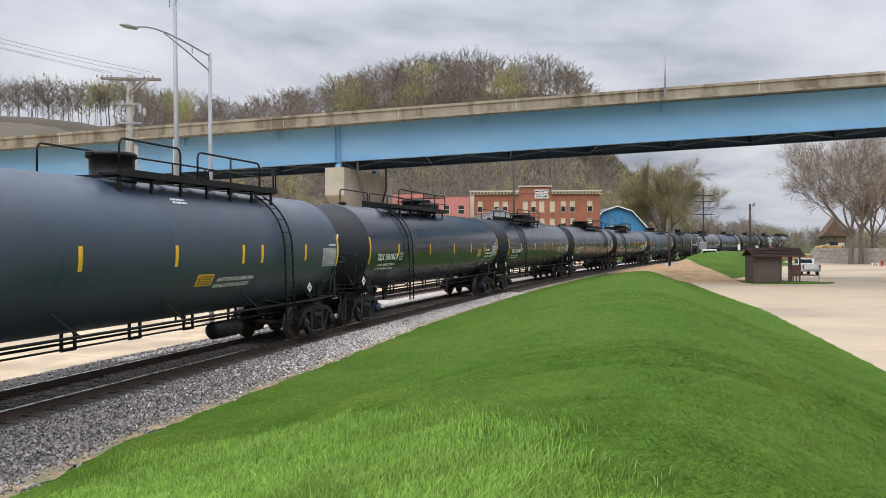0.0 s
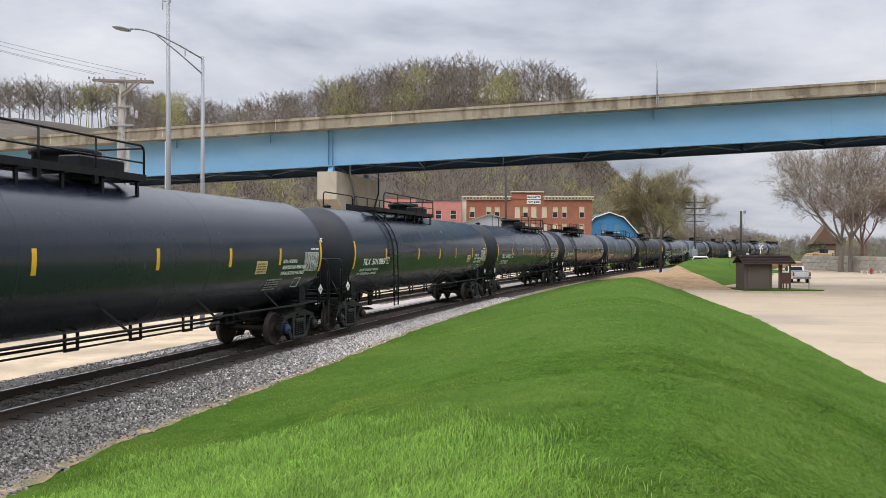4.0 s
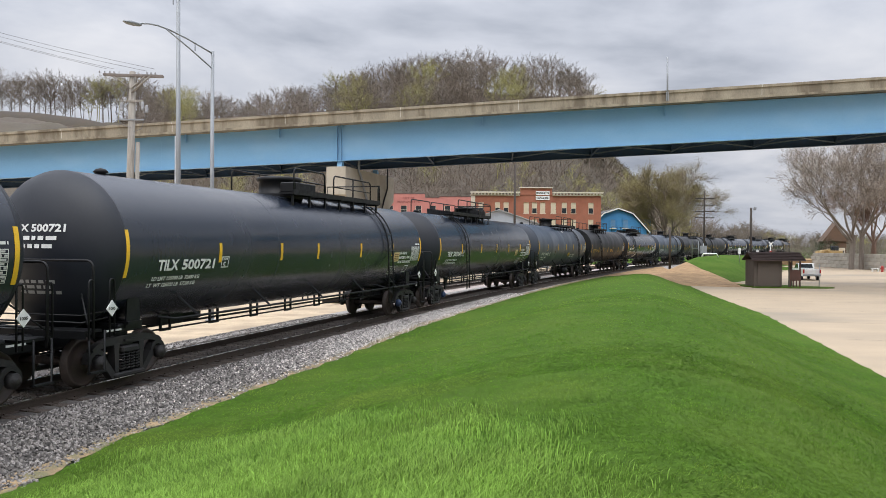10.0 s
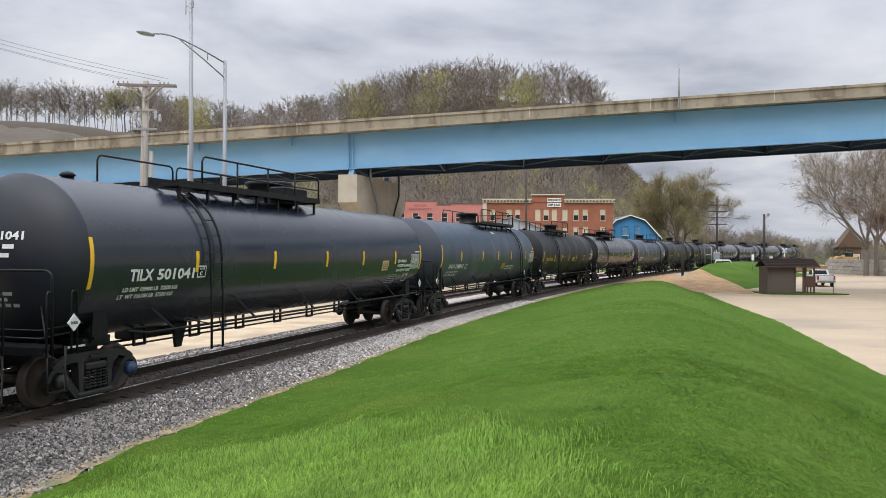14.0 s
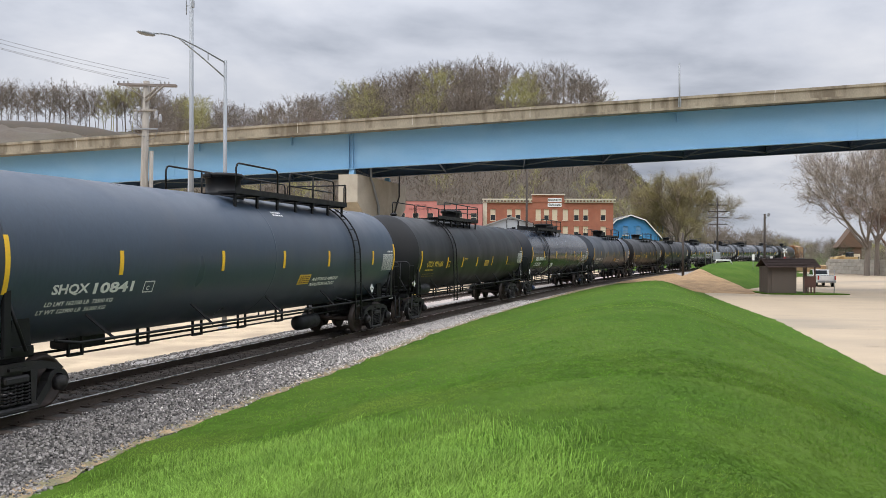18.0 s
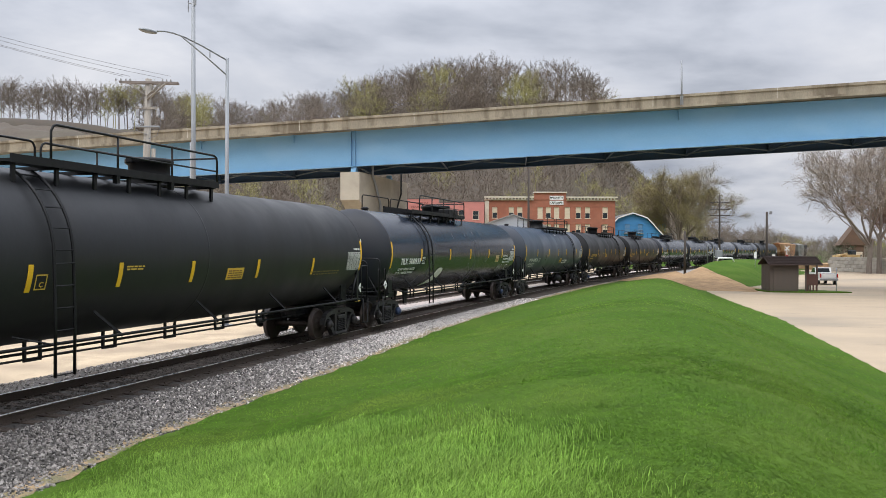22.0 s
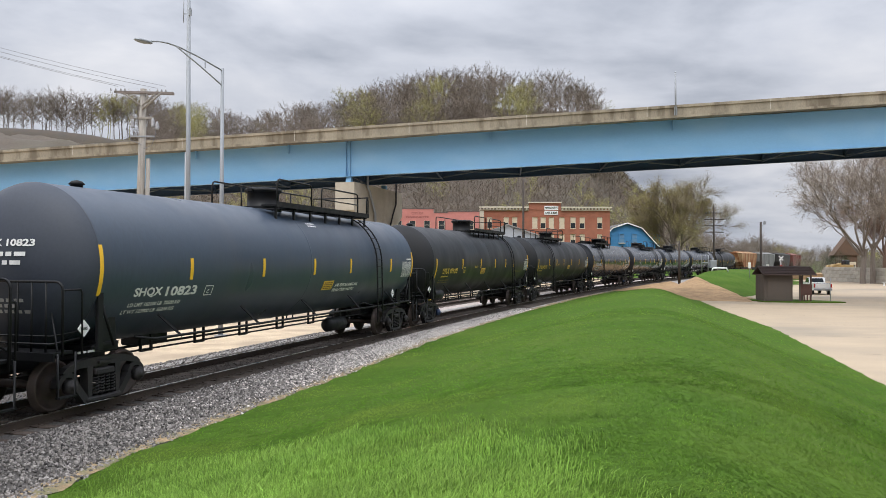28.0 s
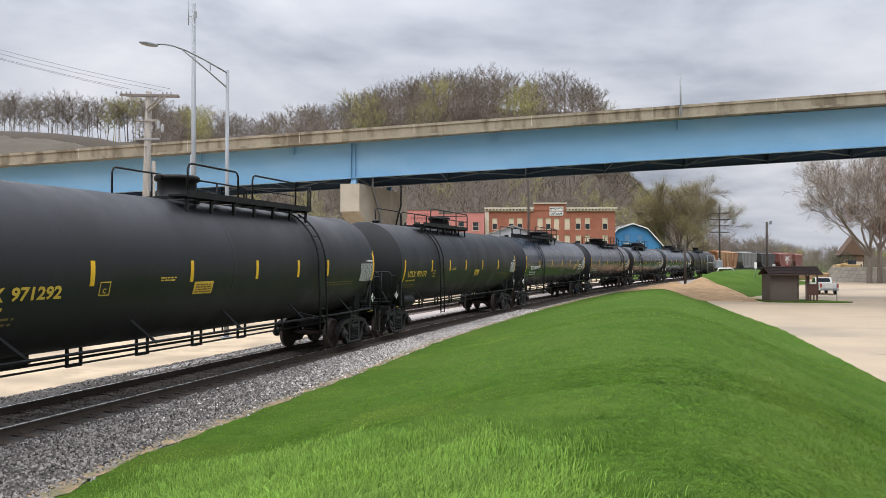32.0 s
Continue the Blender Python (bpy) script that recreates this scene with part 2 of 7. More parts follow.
        self.f += [tuple(k0 + k for k in reversed(range(seg))), tuple(k0 + len(vs) - seg + k for k in range(seg))]
        self.s += [False, False]
        return self

    def prism(self, outline, y0, y1, m=None):
        """An outline of (x, z), counter-clockwise seen from -y, drawn out from y0 to y1."""
        n = len(outline)
        vs = [(x, y0, z) for x, z in outline] + [(x, y1, z) for x, z in outline]
        fs = [tuple(range(n)), tuple(reversed(range(n, 2 * n)))]
        fs += [(i, i + n, (i + 1) % n + n, (i + 1) % n) for i in range(n)]
        return self.add(vs, fs, False, m)

    def sweep(self, frames, profile, closed=True, smooth=False):
        """A profile of (right, up) carried along frames of (origin, right, up)."""
        n, vs, fs = len(profile), [], []
        for o, r, u in frames:
            vs += [o + r * a + u * b for a, b in profile]
        for i in range(len(frames) - 1):
            for k in range(n if closed else n - 1):
                k2 = (k + 1) % n
                fs.append((i * n + k, (i + 1) * n + k, (i + 1) * n + k2, i * n + k2))
        self.add(vs, fs, smooth)
        if closed:
            k0 = len(self.v) - len(vs)
            self.f += [tuple(k0 + k for k in range(n)), tuple(k0 + len(vs) - n + k for k in reversed(range(n)))]
            self.s += [False, False]
        return self

    def mesh(self, name, mat, smooth=None):
        me = bpy.data.meshes.new(name)
        me.from_pydata(self.v, [], self.f)
        me.polygons.foreach_set("use_smooth", self.s if smooth is None else [smooth] * len(self.f))
        for m in mat if isinstance(mat, (list, tuple)) else [mat]:
            me.materials.append(m)
        me.update()
        return me


def part(name, geo, mat, parent, label="", at=None):
    """One mesh object under a thing or a part; geo is an Mk or a mesh that several pieces share."""
    ob = new(name, geo.mesh(name, mat) if isinstance(geo, Mk) else geo)
    ob.parent = parent
    if at is not None:
        ob.matrix_basis = at
    return tagged(ob, label)


def thing(name, label, category, m=None, group="", kind="", geo=None, mat=None):
    ob = new(name, geo.mesh(name, mat) if isinstance(geo, Mk) else geo)
    if m is not None:
        ob.matrix_basis = m
    return tagged(ob, label, category, group, kind)


def setting(name, geo, mat, label, category):
    return tagged(new(name, geo.mesh(name, mat)), label, category, "", "structure")


# ---- the railway's line: straight, then a long right-hand curve ----
OFF, HEAD, BEND, CURV = 11.361, radians(15.935), 14.1, 0.001701
TURN, TURN_END, CURV2 = 206.0, 262.0, -0.0040
START = Vector((-OFF * math.cos(HEAD), OFF * math.sin(HEAD), 0))


def heading(s):
    return HEAD + CURV * max(0.0, min(s, TURN) - BEND) + CURV2 * max(0.0, min(s, TURN_END) - TURN)


def line_table():
    p, q = {0: START.copy()}, START.copy()
    for k in range(1, 901):
        h = heading((k - 0.5) * 0.5)
        q = q + Vector((math.sin(h), math.cos(h), 0)) * 0.5
        p[k] = q.copy()
    return p


LINE = line_table()


def line(s, n=0.0, z=0.0):
    """The point s metres along the track, n metres to its right and z above the rail heads."""
    h = heading(s)
    if s < 0:
        p = START + Vector((math.sin(HEAD), math.cos(HEAD), 0)) * s
    else:
        k = min(int(s * 2), 899)
        p = LINE[k].lerp(LINE[k + 1], s * 2 - k)
    return p + Vector((math.cos(h) * n, -math.sin(h) * n, z))


def along(s0, s1, step, n=0.0, z=0.0):
    k = max(1, int(round((s1 - s0) / step)))
    for i in range(k + 1):
        s = s0 + (s1 - s0) * i / k
        h = heading(s)
        yield line(s, n, z), Vector((math.cos(h), -math.sin(h), 0)), Vector((0, 0, 1))


def to_line(xs, ys):
    """s and n of many places at once."""
    xs, ys = np.asarray(xs, float), np.asarray(ys, float)
    ss = np.linspace(-80, 420, 501)
    pts = np.array([line(float(s))[:2] for s in ss])
    hs = np.array([heading(float(s)) for s in ss])
    out_s, out_n = np.zeros(len(xs)), np.zeros(len(xs))
    for a in range(0, len(xs), 4000):
        x, y = xs[a:a + 4000], ys[a:a + 4000]
        k = np.argmin((pts[None, :, 0] - x[:, None]) ** 2 + (pts[None, :, 1] - y[:, None]) ** 2, 1)
        dx, dy = x - pts[k, 0], y - pts[k, 1]
        out_s[a:a + 4000] = ss[k] + dx * np.sin(hs[k]) + dy * np.cos(hs[k])
        out_n[a:a + 4000] = dx * np.cos(hs[k]) - dy * np.sin(hs[k])
    return out_s, out_n


def mesh_from(name, verts, faces, mats, smooth=False, normals=None):
    """A mesh from arrays, quick for many small pieces; faces: an array of equal rows."""
    me = bpy.data.meshes.new(name)
    verts, faces = np.asarray(verts, np.float32), np.asarray(faces, np.int32)
    n, k = faces.shape
    me.vertices.add(len(verts))
    me.vertices.foreach_set("co", verts.ravel())
    me.loops.add(n * k)
    me.loops.foreach_set("vertex_index", faces.ravel())
    me.polygons.add(n)
    me.polygons.foreach_set("loop_start", np.arange(0, n * k, k, dtype=np.int32))
    me.polygons.foreach_set("use_smooth", np.full(n, smooth))
    for m in mats:
        me.materials.append(m)
    me.update(calc_edges=True)
    if normals is not None:
        me.polygons.foreach_set("use_smooth", np.ones(n, bool))
        me.normals_split_custom_set_from_vertices(normals)
    return me

# ---- ground ----
LOT_Z, YARD_Z = -0.90, -0.42
LEFT_EDGE = ((-60, 3.6), (8, 3.42), (9.7, 3.18), (11.3, 3.07), (14.1, 2.98), (19.5, 2.86), (28, 2.45), (42, 2.2), (60, 2.05), (77, 2.1), (130, 2.6), (200, 3))
CREST = ((-60, 11.4), (0, 11.3), (20, 10.6), (40, 9.0), (60, 7.2), (77, 5.6), (90, 5.0))
CREST_Z = ((-60, 1.1), (0, 1.12), (20, 1.1), (40, 0.95), (60, 0.55), (72, 0.22), (80, -0.1), (90, -0.3))
RIGHT_EDGE = ((-60, 17.6), (15, 17.3), (24.7, 16.9), (33, 16.3), (46, 15.1), (53, 13.8), (63.5, 11.8), (75, 9.6), (85, 12.6), (95, 14.6), (105, 15.2), (125, 14.6), (150, 13))


def curve_of(table, s):
    return np.interp(s, [a for a, _ in table], [b for _, b in table])


def ease(t):
    t = np.clip(t, 0, 1)
    return t * t * (3 - 2 * t)


def bed_height(n):
    return np.interp(n, [-4.3, -2.3, -1.5, 1.5, 2.2, 3.9], [-0.55, -0.20, -0.165, -0.165, -0.20, -0.46])


def height(xs, ys):
    s, n = to_line(xs, ys)
    nl, nc, nr, zc = (curve_of(c, s) for c in (LEFT_EDGE, CREST, RIGHT_EDGE, CREST_Z))
    zl = bed_height(nl) + 0.012
    up = ease((n - nl) / np.maximum(nc - nl, 0.5))
    down = ease((n - nc) / np.maximum(nr - nc, 0.5))
    base = YARD_Z + (LOT_Z - 0.06 - YARD_Z) * ease((n - nl) / np.maximum(nr - nl, 0.5))
    z = np.where(n < nc, zl + (zc - zl) * up, zc + (LOT_Z + 0.015 - zc) * down)
    past = ease((s - 74) / 8)
    z = z * (1 - past) + base * past
    # the second mound, past the dirt crossing
    z = np.maximum(z, base + 2.0 * np.exp(-((n - 9.0) / 4.2) ** 4) * ease((n - 2.6) / 5.5) * ease((s - 78) / 26) * ease((150 - s) / 14))
    z = np.where((n > nr) | (s > 190), np.maximum(LOT_Z + 0.015 - 0.25 * (n - nr), LOT_Z - 0.06), z)
    return np.where(n < nl, np.maximum(zl - 0.45 * (nl - n), YARD_Z - 0.05), z)


def ground_lines(lo, hi, a, b, step, grow=1.35):
    """Grid lines: even from a to b, then ever wider out to lo and hi."""
    mid = list(np.arange(a, b + step / 2, step))
    w, left, right = step, [], []
    p = a
    while p > lo:
        w *= grow
        p -= w
        left.append(max(p, lo))
    w, p = step, b
    while p < hi:
        w *= grow
        p += w
        right.append(min(p, hi))
    return np.array(left[::-1] + mid + right)


GX, GY = ground_lines(-2600, 2600, -8, 38, 0.5), ground_lines(-800, 3500, -4, 112, 0.75)


def sheet_height(x, y):
    """Height of the ground sheet between its grid lines."""
    i, j = np.clip(np.searchsorted(GX, x) - 1, 0, len(GX) - 2), np.clip(np.searchsorted(GY, y) - 1, 0, len(GY) - 2)
    p, q = (x - GX[i]) / (GX[i + 1] - GX[i]), (y - GY[j]) / (GY[j + 1] - GY[j])
    a, b, c, d = height(GX[i], GY[j]), height(GX[i + 1], GY[j]), height(GX[i], GY[j + 1]), height(GX[i + 1], GY[j + 1])
    return (a * (1 - p) + b * p) * (1 - q) + (c * (1 - p) + d * p) * q


def build_ground():
    gx, gy = GX, GY
    xx, yy = np.meshgrid(gx, gy)
    zz = height(xx.ravel(), yy.ravel())
    w = len(gx)
    g = Mk()
    g.v = list(zip(xx.ravel().tolist(), yy.ravel().tolist(), zz.tolist()))
    g.f = [(j * w + i, j * w + i + 1, (j + 1) * w + i + 1, (j + 1) * w + i) for j in range(len(gy) - 1) for i in range(w - 1)]
    g.s = [True] * len(g.f)
    setting("ground", g, GRASS, "mown green grass bank beside the railway", "ground")
    # the lot, a pale slab sheet bounded by the bank's foot
    lot = Mk()
    ss = list(np.arange(-60, 190.1, 2.5))
    inner = [line(s, float(curve_of(RIGHT_EDGE, s)), LOT_Z) for s in ss]
    outer = [line(s, float(curve_of(RIGHT_EDGE, s)) + 110, LOT_Z) for s in ss]
    lot.add(inner + outer, [(i, i + len(ss), i + len(ss) + 1, i + 1) for i in range(len(ss) - 1)])
    setting("pavement", lot, LOT, "pale worn concrete parking lot with cracks", "parking lot")
    # gravel yard over the tracks
    yard = Mk()
    ss = list(np.arange(-80, 130.1, 5))
    rows = [[line(s, n, YARD_Z) for s in ss] for n in (3.3, -2, -12, -40, -90)]
    k = len(ss)
    yard.add(sum(rows, []), [(r * k + i, r * k + i + 1, (r + 1) * k + i + 1, (r + 1) * k + i) for r in range(4) for i in range(k - 1)])
    setting("yard", yard, GRAVEL, "beige gravel yard behind the tracks", "gravel yard")
    # dirt crossing between the two mounds
    dirt, sv, nv, pts = Mk(), np.linspace(0, 1, 30), np.linspace(0, 1, 26), []
    for v in sv:
        for q in nv:
            n = 1.5 + 12.6 * q
            far = float(np.interp(n, [1.5, 5, 8, 11, 14.1], [112, 104, 93.5, 88, 81.5])) + 0.7 * noise.noise((n * 0.7, 3.0, 1.0))
            pts.append(line(75 + (far - 75) * v, n))
    zs = sheet_height(np.array([p.x for p in pts]), np.array([p.y for p in pts]))
    k = len(nv)
    for i, (p, z) in enumerate(zip(pts, zs)):
        rim = min(i // k, len(sv) - 1 - i // k, i % k, k - 1 - i % k)
        n = 1.5 + 12.6 * (i % k) / (k - 1)
        bed = float(bed_height(n)) if n < 4.2 else LOT_Z
        p.z = max(z, LOT_Z, bed) + (-0.05 if rim == 0 else 0.05 + 0.05 * noise.noise((p.x * 0.5, p.y * 0.5, 0)))
    dirt.add(pts, [(i * k + j, (i + 1) * k + j, (i + 1) * k + j + 1, i * k + j + 1) for i in range(len(sv) - 1) for j in range(k - 1)], True)
    setting("dirt_ramp", dirt, EARTH, "bare tan dirt ramp between two grass mounds", "dirt")


build_ground()


PALE_BED = material("pale_ballast_bed", (0.31, 0.292, 0.275), 0.95, 0, 0.4, 14, 45, 0.9, (0.20, 0.185, 0.17), 0.5, 0.5, 0.2)
GRIMY_BED = material("oily_ballast_bed", (0.075, 0.062, 0.052), 0.95, 0, 0.4, 14, 45, 0.9, (0.12, 0.10, 0.085), 0.8, 0.6, 0.2)
PINK_BED = material("pale_pinkish_ballast", (0.42, 0.36, 0.33), 0.95, 0, 0.25, 9, 40, 0.8)


def build_track():
    bed = Mk()
    prof = [(-4.3, -0.55), (-2.3, -0.20), (-1.5, -0.165), (1.5, -0.165), (2.2, -0.20), (3.9, -0.46)]
    bed.sweep(list(along(-60, 17, 5)), prof[::-1], closed=False)
    ballast = setting("ballast_bed", bed, BALLAST_BED, "grey crushed stone ballast bed", "ballast")
    setting("ballast_bed", Mk().sweep(list(along(17, 420, 5)), prof[::-1], closed=False), PALE_BED, "pale grey crushed stone ballast bed", "ballast")
    setting("track_bed", Mk().sweep(list(along(15, 420, 5)), [(1.75, -0.168), (1.35, -0.152), (-1.35, -0.152), (-1.75, -0.168)], closed=False), GRIMY_BED, "dark oily ballast round the ties", "ballast")
    rp = [(-0.07, -0.175), (0.07, -0.175), (0.07, -0.16), (0.012, -0.145), (0.012, -0.04), (0.036, -0.03), (0.036, -0.004), (-0.036, -0.004), (-0.036, -0.03), (-0.012, -0.04), (-0.012, -0.145), (-0.07, -0.16)]

    def rail(s0, s1, n, z=0.0):
        r = tagged(new("rail", Mk().sweep(list(along(s0, s1, 4, n, z)), rp[::-1]).mesh("rail", RAIL)), "rusty steel rail with a polished head", "rail", "rails of the line", "structure")
        part("rail_head", Mk().sweep(list(along(s0, s1, 4, n, z)), [(-0.034, -0.003), (-0.034, 0), (0.034, 0), (0.034, -0.003)]), RAIL_TOP, r, "polished running surface")

    for side in (0.753, -0.753):
        rail(-60, 420, side)
    tie = Mk().box((0, 0, -0.24), (2.6, 0.23, 0.18), None, 0.012).mesh("tie", TIE)
    rnd, s = random.Random(4), -4.0
    while s < 150:
        p = line(s, rnd.uniform(-0.05, 0.05), rnd.uniform(-0.004, 0.006))
        part("tie", tie, None, ballast, "", Matrix.Translation(p) @ Matrix.Rotation(-heading(s) + rnd.uniform(-0.015, 0.015), 4, "Z"))
        s += 0.54
    # tie plates and clips beside the rail foot, near the bank
    plate = Mk().box((0, 0, -0.148), (0.36, 0.18, 0.02)).box((0.10, 0.05, -0.13), (0.03, 0.03, 0.04)).box((-0.10, -0.05, -0.13), (0.03, 0.03, 0.04)).mesh("tie_plate", RAIL)
    s = 4.06
    while s < 45:
        part("tie_plate", plate, None, ballast, "", Matrix.Translation(line(s, 0.753)) @ Matrix.Rotation(-heading(s), 4, "Z"))
        part("tie_plate", plate, None, ballast, "", Matrix.Translation(line(s, -0.753)) @ Matrix.Rotation(-heading(s), 4, "Z"))
        s += 0.54
    # the siding behind, half buried at its end
    side_bed = Mk().sweep(list(along(38, 150, 5, -4.9)), [(1.7, -0.40), (1.3, -0.27), (-1.3, -0.27), (-1.7, -0.40)], closed=False)
    bed2 = setting("siding_bed", side_bed, PINK_BED, "pale pinkish ballast of the siding", "ballast")
    for n in (-4.15, -5.65):
        rail(36, 150, n, -0.08)
    s = 40
    while s < 100:
        part("tie", tie, None, bed2, "", Matrix.Translation(line(s, -4.9, -0.10)) @ Matrix.Rotation(-heading(s), 4, "Z"))
        s += 0.56


build_track()


def scatter_stones():
    """Crushed stone, each with its own broken shape."""
    rs = np.random.RandomState(7)
    base = np.array([(1, 0, 0), (-1, 0, 0), (0, 1, 0), (0, -1, 0), (0, 0, 1), (0, 0, -1)], float)
    tri = np.array([(0, 2, 4), (2, 1, 4), (1, 3, 4), (3, 0, 4), (2, 0, 5), (1, 2, 5), (3, 1, 5), (0, 3, 5)])
    for name, s0, s1, n0, n1, count, mat in (("ballast_stones", 5.0, 24.0, 1.25, 3.75, 30000, STONE), ("ballast_stones", 11.0, 46.0, 1.25, 3.5, 24000, PALE_STONE),
                                       ("ballast_stones", 6.0, 30.0, -3.6, -1.2, 4200, STONE), ("ballast_stones", 6.0, 34.0, -0.68, 0.68, 4200, DARK_STONE)):
        s = s0 + (s1 - s0) * rs.rand(count) ** (1.0 if s0 < 13 else 1.25)
        n = n0 + (n1 - n0) * rs.rand(count)
        keep = n < curve_of(LEFT_EDGE, s) + 0.30 * rs.rand(count) ** 2 - 0.06
        if n0 > 0:
            keep &= rs.rand(count) < ((24 - s) / 10 if mat is STONE else (s - 11) / 10)
        s, n = s[keep], n[keep]
        count = len(s)
        size = 0.014 + 0.018 * rs.rand(count) + 0.014 * (rs.rand(count) > 0.95)
        z = np.interp(n, [-4.3, -2.3, -1.5, 1.5, 2.2, 3.9], [-0.55, -0.20, -0.165, -0.165, -0.20, -0.46])
        out = np.zeros((count, 6, 3))
        for i in range(count):
            p = line(float(s[i]), float(n[i]), float(z[i]) + 0.012)
            q = np.linalg.qr(rs.randn(3, 3))[0]
            out[i] = (base * (0.65 + 0.7 * rs.rand(6, 1)) * size[i] * (1.15, 1.0, 0.75)) @ q + p
        faces = (np.arange(count)[:, None, None] * 6 + tri[None]).reshape(-1, 3)
        tagged(new(name, mesh_from(name, out.reshape(-1, 3), faces, [mat])), "loose crushed grey ballast stones", "ballast", "", "stuff")


PALE_STONE = island_tint(material("pale_ballast_stone", (0.46, 0.425, 0.40), 0.9, 0, 0.12, 12, 90, 0.3), 0.75)
DARK_STONE = island_tint(material("grimy_ballast_stone", (0.085, 0.072, 0.062), 0.9, 0, 0.2, 12, 90, 0.3), 0.45)
scatter_stones()


THATCH = material("dry_thatch", (0.27, 0.19, 0.105), 0.95, 0, 0.3, 5, 40, 0.8, (0.12, 0.12, 0.06), 3.0, 0.8, stain_from=0.42, stain_to=0.6)


def edge_strip():
    """The strip of dry thatch and dirt between ballast and lawn."""
    g, vs, k = Mk(), [], 0
    rnd = random.Random(3)
    ss = np.arange(3, 76, 0.22)
    for s in ss:
        e = float(curve_of(LEFT_EDGE, s))
        wide = 0.10 + 0.28 * max(0.0, noise.noise((s * 0.45, 1.0, 0)) + 0.35) + rnd.uniform(0, 0.07)
        for dn in (-wide, -wide * 0.4, 0.12 + 0.22 * noise.noise((s * 2.1, 4.0, 0))):
            p = line(float(s), e + dn)
            p.z = max(float(bed_height(e + dn)), float(height(np.array([p.x]), np.array([p.y]))[0])) + (-0.004 if dn < -wide * 0.9 else (0.010 if dn < 0 else -0.012)) + rnd.uniform(0, 0.008)
            vs.append(p)
    n = len(ss)
    g.add(vs, [(i * 3 + j, i * 3 + j + 1, i * 3 + j + 4, i * 3 + j + 3) for i in range(n - 1) for j in range(2)], True)
    setting("dry_edge", g, THATCH, "strip of dry thatch and dirt along the lawn", "dirt")


edge_strip()


def grow_grass():
    """Blades of the lawn, fine near the eye and in broader tufts farther off."""
    rs = np.random.RandomState(11)

    def field(name, count, y0, y1, length, width, mat, label, tall_zone, power=1.15, droop=0.55, slope=0):
        y = y0 + (y1 - y0) * rs.rand(count) ** power
        x = (rs.rand(count) * 1.24 - 0.61) * (y + 0.8)
        s, n = to_line(x, y)
        rag = np.array([noise.noise((a * 0.5, b * 0.5, 8.0)) for a, b in zip(x, y)])
        fine = np.array([noise.noise((a * 2.1, b * 2.1, 5.0)) for a, b in zip(x, y)])
        off = n - curve_of(LEFT_EDGE, s)
        keep = (off > -0.04 + 0.36 * fine) & (n < curve_of(RIGHT_EDGE, s) - 0.02) & (s < 79)
        unmown = np.minimum(8.9 - 1.75 * x, 12.2 + 0.6 * rag) + 1.5 * rag + 0.6 * fine - y
        grown = np.clip(unmown * 0.45, 0, 1) * np.clip((off - 0.35) / 0.6, 0, 1)
        keep &= (grown > rs.rand(count)) if tall_zone else (grown < 0.9)
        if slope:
            # past the crest the blades take the darker colour that imitates slope shade
            far_slope = n - curve_of(CREST, s) - 0.3 + 2.4 * rag + 0.8 * fine + 0.8 * rs.randn(count) > 0
            keep &= far_slope if slope > 0 else ~far_slope
        x, y, s, n, rag, fine = x[keep], y[keep], s[keep], n[keep], rag[keep], fine[keep]
        z = sheet_height(x, y)
        c = len(x)
        ln = length * (0.55 + 0.7 * rs.rand(c)) * (0.85 + 0.5 * np.clip(fine + 0.3, 0, 1)) * (0.45 + 0.55 * grown[keep] if tall_zone else 1.0)
        ang = np.where(rs.rand(c) < 0.5, rs.rand(c) * 6.283, 1.2 + 0.9 * rag * 3 + 0.5 * rs.randn(c))
        lean = (0.2 + droop * rs.rand(c)) * ln
        if not tall_zone:
            lean, ln = ln * (0.8 + 0.8 * rs.rand(c)), ln * (0.28 + 0.25 * rs.rand(c))
        dx, dy = np.cos(ang), np.sin(ang)
        w = width * (0.7 + 0.6 * rs.rand(c))
        v = np.zeros((c, 5, 3))
        for k, (h, o, ww) in enumerate(((-0.05, 0, 1), (-0.05, 0, -1), (0.6, 0.3, 0.8), (0.6, 0.3, -0.8), (1.0, 1.0, 0))):
            v[:, k, 0] = x + dx * lean * o - dy * w * ww
            v[:, k, 1] = y + dy * lean * o + dx * w * ww
            v[:, k, 2] = z + ln * h * (1 - 0.2 * o)
        tri = np.array([(0, 1, 3), (0, 3, 2), (2, 3, 4)])
        f = (np.arange(c)[:, None, None] * 5 + tri[None]).reshape(-1, 3)
        turn = np.stack([dx, dy, np.zeros(c)], 1) * (0.25 + 0.55 * rs.rand(c, 1)) + (0, 0, 1)
        turn = turn / np.linalg.norm(turn, axis=1)[:, None]
        tagged(new(name, mesh_from(name, v.reshape(-1, 3), f, [mat], False, None if tall_zone else np.repeat(turn, 5, 0))), label, "grass", "", "stuff")

    field("grass", 160000, 3.4, 11.5, 0.150, 0.0034, BLADE, "unmown fresh green grass in long blades", True, 1.3, 0.75)
    field("grass", 150000, 3.6, 13.0, 0.042, 0.0032, MOWN, "short mown green lawn grass", False, slope=-1)
    field("grass", 150000, 3.6, 13.0, 0.048, 0.0032, SLOPE_SHADE, "short mown lawn grass coloured dark for the slope's shade", False, slope=1)
    field("grass", 110000, 10.5, 28.0, 0.042, 0.0070, MOWN, "short mown green lawn grass", False, slope=-1)
    field("grass", 110000, 10.5, 28.0, 0.046, 0.0070, SLOPE_SHADE, "short mown lawn grass coloured dark for the slope's shade", False, slope=1)
